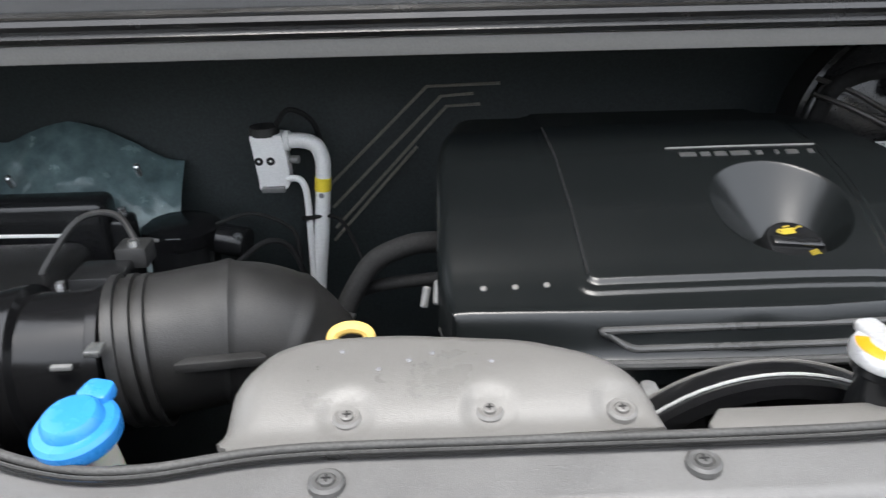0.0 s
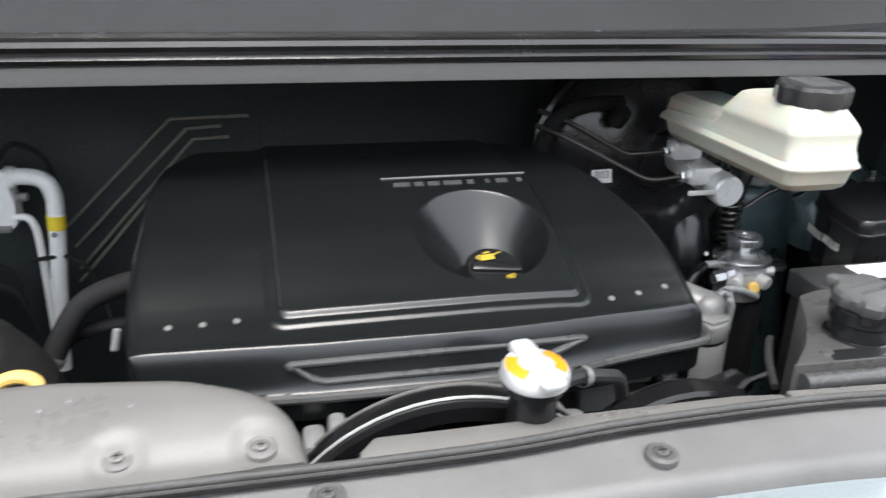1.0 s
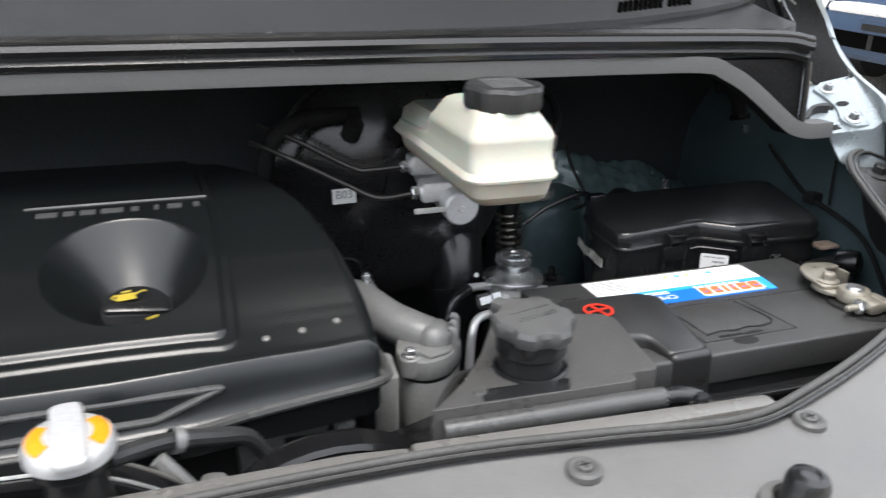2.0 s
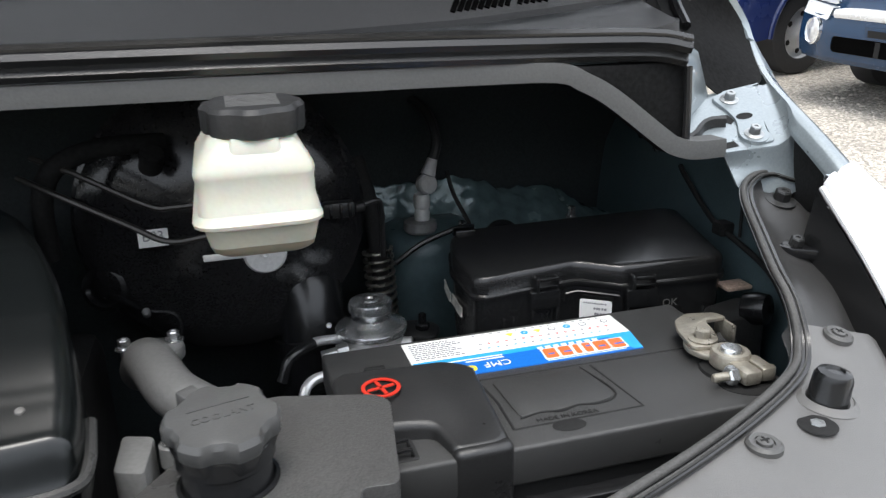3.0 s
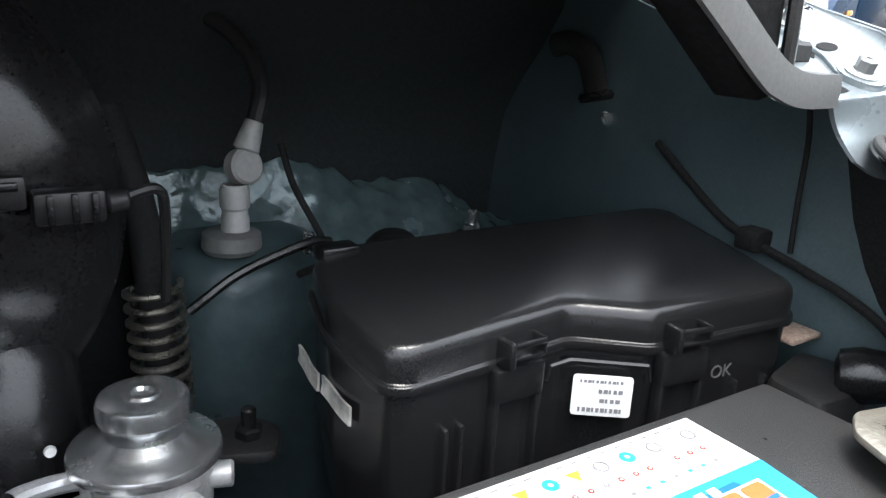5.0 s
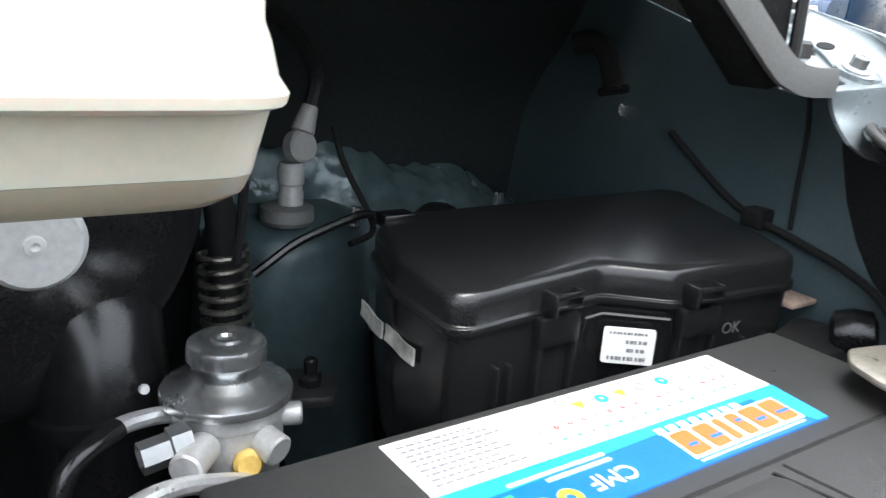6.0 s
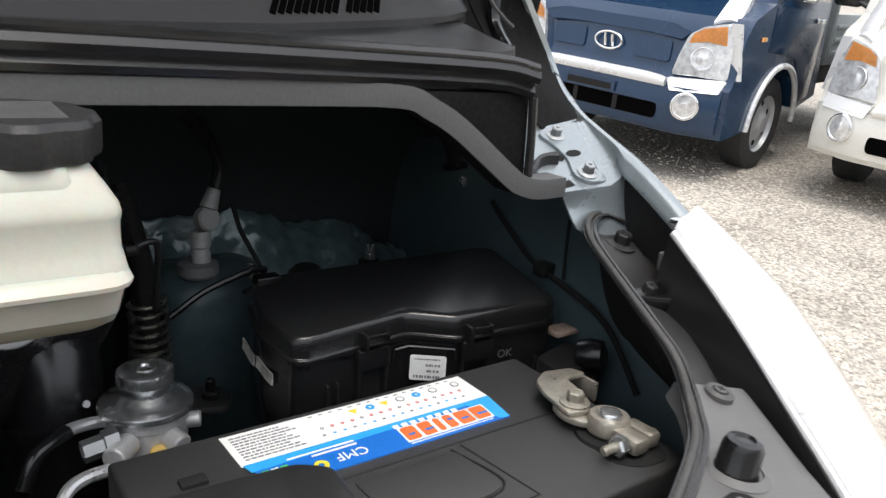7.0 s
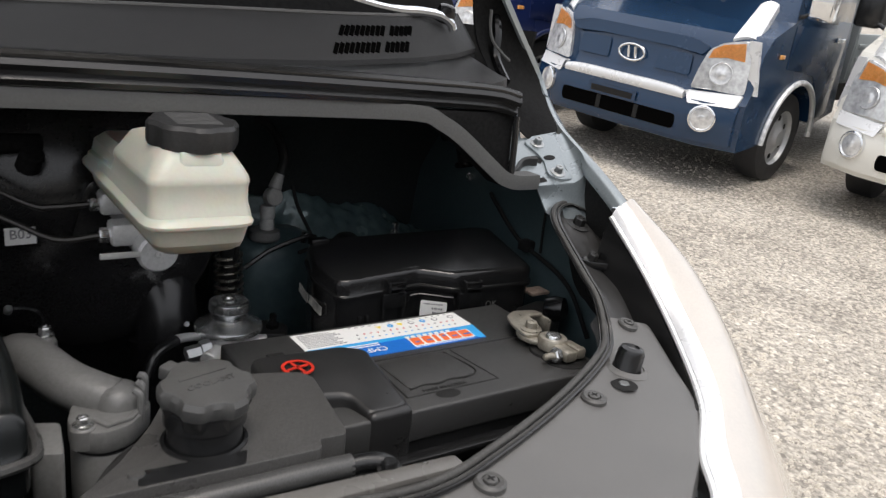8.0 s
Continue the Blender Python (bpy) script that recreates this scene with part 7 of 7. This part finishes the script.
STONES = material("gravel_stones", (0.46, 0.42, 0.36), 0.85, bump=0.3, grain=120, vary=0.3, stain=3.0, stain_amount=0.5)
ground_bm = bmesh.new()
R = [0, 3, 6, 12, 25, 60, 150, 400, 1200]
rings = []
for r in R:
    rings.append([ground_bm.verts.new((0, 0, 0))] if r == 0 else [ground_bm.verts.new((r * math.cos(2 * math.pi * i / 48), r * math.sin(2 * math.pi * i / 48), 0)) for i in range(48)])
for a, b in zip(rings, rings[1:]):
    for i in range(48):
        j = (i + 1) % 48
        ground_bm.faces.new((a[0], b[i], b[j]) if len(a) == 1 else (a[i], b[i], b[j], a[j]))
ground = new("ground", mesh_of("ground", ground_bm, GRAVEL))
tagged(ground, "pale grey-brown gravel yard, slightly sloping", "ground", kind="structure")
ground.matrix_basis = YARD
rng = np.random.default_rng(4)
count = 24000
ang = rng.uniform(-0.55, 0.95, count)
dist = 1.2 + 6.0 * rng.random(count) ** 1.2
V, F = [], []
base = [(1, 0, 0), (0.5, 0.86, 0), (-0.5, 0.86, 0), (-1, 0, 0), (-0.5, -0.86, 0), (0.5, -0.86, 0), (0.45, 0.1, 0.8), (-0.3, 0.4, 0.8), (-0.2, -0.45, 0.75)]
faces = [(0, 1, 6), (1, 2, 7), (1, 7, 6), (2, 3, 7), (3, 4, 8), (3, 8, 7), (4, 5, 8), (5, 0, 6), (5, 6, 8), (6, 7, 8)]
for a, d in zip(ang, dist):
    s = 0.005 + 0.013 * rng.random() ** 3
    t = rng.uniform(0, 6.28)
    jit = rng.uniform(0.7, 1.3, 9)
    k = len(V)
    for (x, y, z), q in zip(base, jit):
        V.append((d * math.cos(a) + 0.6 + s * q * (x * math.cos(t) - y * math.sin(t)), d * math.sin(a) + s * q * (x * math.sin(t) + y * math.cos(t)), s * q * z * 0.8 - 0.001))
    F += [tuple(k + i for i in f) for f in faces]
me = bpy.data.meshes.new("loose_stones")
me.from_pydata(V, [], F)
me.materials.append(STONES)
stones = new("loose_stones", me)
tagged(stones, "loose pale gravel stones scattered over the yard", "gravel", kind="stuff")
stones.matrix_basis = YARD


# plain unseen wall, added to the south to dim low sky reflections
RENDER = material("weathered_grey_render", (0.30, 0.29, 0.27), 0.85, bump=0.4, grain=30, vary=0.2, stain=1.2, stain_amount=0.5)
added_wall = new("wall_south", mesh_of("wall_south", box(-9.0, 9.0, -9.3, -9.0, -1.2, 2.7, 0.02), RENDER))
tagged(added_wall, "plain grey unseen wall, added to dim low sky reflections", "wall", kind="structure")


def wheel(parent, x, y, side, rim_mat, r=0.335):
    """A road wheel at x, y with its outside toward side."""
    m = pose(x, y, r, 0, 90 * side, 0)
    w = part("wheel", lathe([(0.19, -0.09), (r * 0.9, -0.1), (r * 0.985, -0.085), (r, -0.05), (r, 0.05), (r * 0.985, 0.085), (r * 0.9, 0.1), (0.21, 0.095), (0.20, 0.07)], m, 40), TYRE, parent, "black rubber tyre on a painted rim")
    part("rim", lathe([(0.205, 0.09), (0.195, 0.06), (0.17, 0.045), (0.10, 0.07), (0.075, 0.085), (0.06, 0.10), (0, 0.10)], m, 36), rim_mat, w, "silver wheel rim")
    for i in range(6):
        a = 2 * math.pi * i / 6
        part("vent_hole", lathe([(0.024, 0.0), (0.022, 0.002), (0, 0.002)], m @ Matrix.Translation((0.145 * math.cos(a), 0.145 * math.sin(a), 0.0585)), 12), SHADOW_BLACK, w)
    return w


def truck(paint, label, spot, rim_mat=STEEL_RIM):
    """A small cab-over pickup truck: x to its left side, -y backward from the nose, z up."""
    t = thing("pickup_truck", label, "truck", group="parked trucks")
    t["placed"] = 1
    arch = [(-0.95 + 0.42 * math.cos(a), 0.33 + 0.42 * math.sin(a)) for a in [math.pi * k / 12 for k in range(0, 13)]]
    side = [(-0.02, 0.30), (0.0, 0.36), (0.02, 0.62), (-0.01, 0.66), (-0.03, 0.72), (-0.06, 0.95), (-0.14, 1.06), (-0.42, 1.17), (-0.60, 1.36), (-0.92, 1.84), (-1.10, 1.93), (-1.65, 1.95), (-1.78, 1.88), (-1.80, 0.5)] + [(-1.42, 0.42)] + arch[::-1][1:-1] + [(-0.50, 0.33)]
    bm = bmesh.new()
    K = (-0.87, -0.84, -0.6, 0.0, 0.6, 0.84, 0.87)
    rows = []
    for x in K:
        e = abs(x) / 0.87
        rows.append([bm.verts.new((x, y - (0.16 * max(0, e - 0.62) ** 1.3 * 3.2 if y > -0.5 else 0) - (0.03 if e > 0.98 else 0) * 0, z if z < 1.2 else 1.2 + (z - 1.2))) for y, z in side])
    for row, x in zip(rows, K):
        inset = 0.10 if abs(x) > 0.8 else 0.08 if abs(x) > 0.5 else 0.0
        for v in row:
            if v.co.z > 1.2:
                v.co.x -= math.copysign(inset * (v.co.z - 1.2) / 0.75, x) if x else 0
    n = len(side)
    for a, b in zip(rows, rows[1:]):
        for i in range(n):
            bm.faces.new((a[i], a[(i + 1) % n], b[(i + 1) % n], b[i]))
    bm.faces.new(rows[0][::-1])
    bm.faces.new(rows[-1])
    cab = part("cab", bm, paint, t, "", 28)

    def nose(x, z):
        """How far back the nose lies at x and z."""
        e = abs(x) / 0.87
        y = -0.03 + (z - 0.72) * -0.13 if z > 0.66 else 0.012
        return y - 0.16 * max(0, e - 0.62) ** 1.3 * 3.2

    def plate(name, pts, deep, mat, label="", out=0.0):
        """A shaped plate on the nose from (x, z) corners."""
        b = bmesh.new()
        f = [b.verts.new((x, nose(x, z) + deep + out, z)) for x, z in pts]
        k = [b.verts.new((x, nose(x, z) - 0.03, z)) for x, z in pts]
        b.faces.new(f)
        b.faces.new(k[::-1])
        for i in range(len(pts)):
            j = (i + 1) % len(pts)
            b.faces.new((f[i], f[j], k[j], k[i]))
        soften(b, 0.006, 2)
        return part(name, b, mat, t, label)

    b = sheet(lambda u, v: (-0.84 + 1.68 * u, nose(-0.84 + 1.68 * u, 0.5) + 0.02 + 0.02 * math.sin(math.pi * v), 0.34 + 0.27 * v), 24, 6, 0.05, (0, -1, 0))
    part("bumper", b, paint, t, "body-coloured front bumper")
    b = sheet(lambda u, v: (-0.50 + 1.0 * u, nose(-0.50 + 1.0 * u, 0.64) + 0.03 + 0.012 * math.sin(math.pi * v), 0.602 + (0.07 - 0.02 * abs(2 * u - 1) ** 8) * v), 28, 5, 0.04, (0, -1, 0))
    part("bumper_trim", b, TRIM if paint != TRUCK_WHITE else paint, t, "bright bumper trim strip")
    for s in (-1, 1):
        plate("trim_corner", rounded([(s * 0.545, 0.586), (s * 0.825, 0.603), (s * 0.835, 0.682), (s * 0.512, 0.666)], 0.012), 0.035, TRIM, "chrome corner trim")
        h = plate("headlight", rounded([(s * 0.518, 0.684), (s * 0.63, 0.694), (s * 0.832, 0.690), (s * 0.815, 0.90), (s * 0.765, 1.024), (s * 0.64, 0.989), (s * 0.572, 0.936), (s * 0.54, 0.82)], 0.02, 4), 0.022, LAMP_CLEAR, "clear headlight with amber indicator")
        q = bmesh.new()
        pts = [(s * 0.575, 0.887), (s * 0.68, 0.907), (s * 0.788, 0.896), (s * 0.765, 1.012), (s * 0.645, 0.984), (s * 0.59, 0.945)]
        vv = [q.verts.new((x, nose(x, z) + 0.027, z)) for x, z in pts]
        q.faces.new(vv)
        bmesh.ops.solidify(q, geom=q.faces[:], thickness=0.006)
        part("indicator", q, AMBER, h, "amber indicator lens")
        part("reflector", lathe([(0.075, -0.004), (0.07, 0.002), (0.04, -0.002), (0.026, 0.002), (0, 0.006)], pose(s * 0.675, nose(0.675, 0.8) + 0.026, 0.80, -82, 0, -s * 26), 24), LAMP_CLEAR, h, "bright round reflector")
        g = part("fog_light", lathe([(0.085, -0.02), (0.085, 0.006), (0.075, 0.012), (0.07, 0.006), (0.03, 0.012), (0, 0.014)], pose(s * 0.66, nose(0.66, 0.5) + 0.048, 0.50, -90, 0, -s * 23), 28), LAMP_CLEAR, t, "round clear fog light")
        part("bulb", lathe([(0.03, 0.0), (0.026, 0.006), (0.012, 0.01), (0, 0.008)], pose(s * 0.66, nose(0.66, 0.5) + 0.056, 0.50, -90, 0, -s * 23), 20), LAMP_CLEAR, g, "clear bulb shade")
        part("bezel", lathe([(0.09, -0.02), (0.09, 0.008), (0.083, 0.012), (0.08, 0.004)], pose(s * 0.66, nose(0.66, 0.5) + 0.048, 0.50, -90, 0, -s * 23), 28), CHROME, g)
        wheel(t, s * 0.74, -0.95, s, rim_mat)
        wheel(t, s * 0.72, -3.4, s, rim_mat, 0.28)
        part("wheel_arch", tube([(s * 0.878, -0.95 + 0.43 * math.cos(a), 0.33 + 0.43 * math.sin(a)) for a in [math.pi * k / 14 for k in range(0, 15)]], 0.022, 8, 2), TRIM if paint == TRUCK_BLUE else paint, t, "wheel arch trim")
        part("inner_arch", lathe([(0.42, -0.2), (0.42, 0.0)], Matrix(((0, 0, s, s * 0.80), (1, 0, 0, -0.95), (0, 1, 0, 0.33), (0, 0, 0, 1))), 24, 0, 180), SHADOW_BLACK, t)
        part("quarter_trim", sheet(lambda u, v: (s * (0.662 + 0.012 * v + (0.125 - 0.03 * v) * u), -0.135 - 0.10 * u - (0.25 - 0.03 * u) * v, 1.028 + 0.010 * u + 0.235 * v + 0.02 * math.sin(math.pi * u)), 8, 8, 0.05, (0, -0.5, -0.8)), TRIM, t, "chrome corner trim between the hood and the door")
        part("lamp_surround", sheet(lambda u, v: (s * (0.782 + 0.060 * u + 0.05 * (1 - v)), -0.135 - 0.02 * u + 0.005 * v - 0.035 * (1 - v), 0.69 + 0.345 * v), 4, 8, 0.03, (0, -1, 0)), TRIM, t, "chrome surround beside the headlight")
        d = part("door", prism([(-0.62, 0.86), (-0.60, 1.15), (-0.72, 1.20), (-1.60, 1.20), (-1.62, 0.50), (-1.40, 0.46), (-1.34, 0.62), (-1.15, 0.80), (-0.95, 0.83)], 0.0, 0.008, 0.004), paint, t, "")
        d.matrix_basis = Matrix(((0, 0, s, s * 0.868), (1, 0, 0, 0), (0, 1, 0, 0), (0, 0, 0, 1)))
        part("door_handle", box(-1.52, -1.38, 1.05, 1.085, 0.006, 0.03, 0.006), CHROME if paint == TRUCK_BLUE else BLACK, d, "door handle")
        part("side_marker", box(-0.52, -0.44, 0.93, 0.96, 0.004, 0.014, 0.004), AMBER, d, "amber side marker")
        part("side_window", prism([(-0.70, 1.24), (-0.98, 1.72), (-1.56, 1.74), (-1.58, 1.24)], 0.0, 0.006, 0.002), DARK_GLASS, t, "dark side window")
        LAST[0].matrix_basis = Matrix(((0, -s * 0.10, s, s * (0.862 + 0.13)), (1, 0, 0, 0), (0, 1, 0, 0), (0, 0, 0, 1)))
        mir = part("mirror", box(s * 1.0 - 0.09, s * 1.0 + 0.09, -0.66, -0.58, 1.2, 1.45, 0.03, 3), CHROME if paint == TRUCK_BLUE else BLACK, t, "door mirror")
        part("mirror_arm", tube([(s * 0.85, -0.60, 1.2), (s * 0.95, -0.6, 1.25), (s * 1.0, -0.62, 1.3)], 0.015, 8), BLACK, mir)
    plate("grille_slot", rounded([(-0.47, 0.392), (0.47, 0.392), (0.48, 0.43), (0.475, 0.482), (-0.475, 0.482), (-0.48, 0.43)], 0.018), 0.040, SLOT_SHADE, "long dark lower grille slot")
    for x in (-0.17, 0.15):
        plate("slot_divider", [(x - 0.012, 0.395), (x + 0.012, 0.395), (x + 0.012, 0.478), (x - 0.012, 0.478)], 0.0425, SHADOW_BLACK, "dull divider in the slot")
    plate("plate_holder", rounded([(-0.15, 0.503), (0.25, 0.503), (0.25, 0.568), (-0.15, 0.568)], 0.01), 0.050, paint, "empty number plate holder")
    plate("holder_recess", [(-0.12, 0.515), (0.22, 0.515), (0.22, 0.545), (-0.12, 0.545)], 0.052, SHADOW_BLACK, "recess in the plate holder")
    plate("hood_lip", rounded([(-0.52, 0.905), (-0.3, 0.918), (0.3, 0.918), (0.52, 0.905), (0.56, 0.955), (0.40, 0.99), (-0.40, 0.99), (-0.56, 0.955)], 0.015), 0.010, paint, "folded hood edge")
    for x in (-0.33, 0.33):
        plate("nose_field", rounded([(x - 0.13, 0.755), (x + 0.13, 0.755), (x + 0.12, 0.88), (x - 0.12, 0.88)], 0.02), 0.006, paint, "pressed field beside the emblem")
    ring = tube([(0.105 * math.cos(a), nose(0, 0.82) + 0.022, 0.82 + 0.056 * math.sin(a)) for a in [2 * math.pi * k / 28 for k in range(28)]], 0.009, 8, smooth=False, closed=True)
    add(ring, tube([(-0.036, nose(0, 0.82) + 0.02, 0.78), (-0.02, nose(0, 0.82) + 0.024, 0.86)], 0.009, 6))
    add(ring, tube([(0.036, nose(0, 0.82) + 0.02, 0.86), (0.02, nose(0, 0.82) + 0.024, 0.78)], 0.009, 6))
    part("emblem", ring, CHROME, t, "oval chrome emblem")
    part("windscreen", prism([(-0.66, -0.02), (0.66, -0.02), (0.58, 0.52), (-0.58, 0.52)], 0.0, 0.006, 0.003), DARK_GLASS, t, "dark windscreen")
    LAST[0].matrix_basis = pose(0, -0.585, 1.37, 56, 0, 0)
    for x in (-0.35, 0.25):
        part("wiper", tube([(x, -0.50, 1.25), (x + 0.12, -0.54, 1.30), (x + 0.42, -0.57, 1.335)], 0.014, 6), CHROME if paint == TRUCK_BLUE else BLACK, t, "windscreen wiper")
    bed = part("cargo_bed", box(-0.83, 0.83, -4.7, -1.95, 0.72, 0.80, 0.01), BED_GREY, t, "grey steel cargo bed")
    for s in (-1, 1):
        part("bed_side", box(s * 0.83 - 0.02, s * 0.83 + 0.02, -4.7, -1.95, 0.74, 1.12, 0.01), paint if paint == TRUCK_WHITE else BED_GREY, bed, "ribbed drop side")
        for k in range(3):
            part("side_rib", box(s * 0.855 - 0.008, s * 0.855 + 0.008, -4.66, -1.99, 0.80 + 0.1 * k, 0.84 + 0.1 * k, 0.006), BED_GREY, bed)
    part("headboard", box(-0.84, 0.84, -1.98, -1.93, 0.75, 1.55, 0.01), BED_GREY, bed, "grey headboard")
    part("chassis", box(-0.4, 0.4, -4.6, -0.5, 0.42, 0.62, 0.02), SHADOW_BLACK, t, "black chassis rails")
    t.matrix_basis = spot
    return t


def spot_at(x, y, fx=-0.98032967, fy=-0.19157995):
    n = UPYARD
    f = Vector((fx, fy, 0))
    f = (f - n * f.dot(n)).normalized()
    r = f.cross(n)
    z = 0.007 - (n.x * (x - 0.6) + n.y * (y - 0.6)) / n.z
    return Matrix(((r.x, f.x, n.x, x), (r.y, f.y, n.y, y), (r.z, f.z, n.z, z), (0, 0, 0, 1)))


truck(TRUCK_BLUE, "navy blue cab-over pickup truck with chrome trim parked on gravel", spot_at(4.955, 4.093))
truck(TRUCK_WHITE, "cream white cab-over pickup truck parked beside a blue one", spot_at(5.85, 2.10))
truck(TRUCK_DEEP, "deep blue cab-over pickup truck parked in the row", spot_at(4.35, 6.19))

settle()
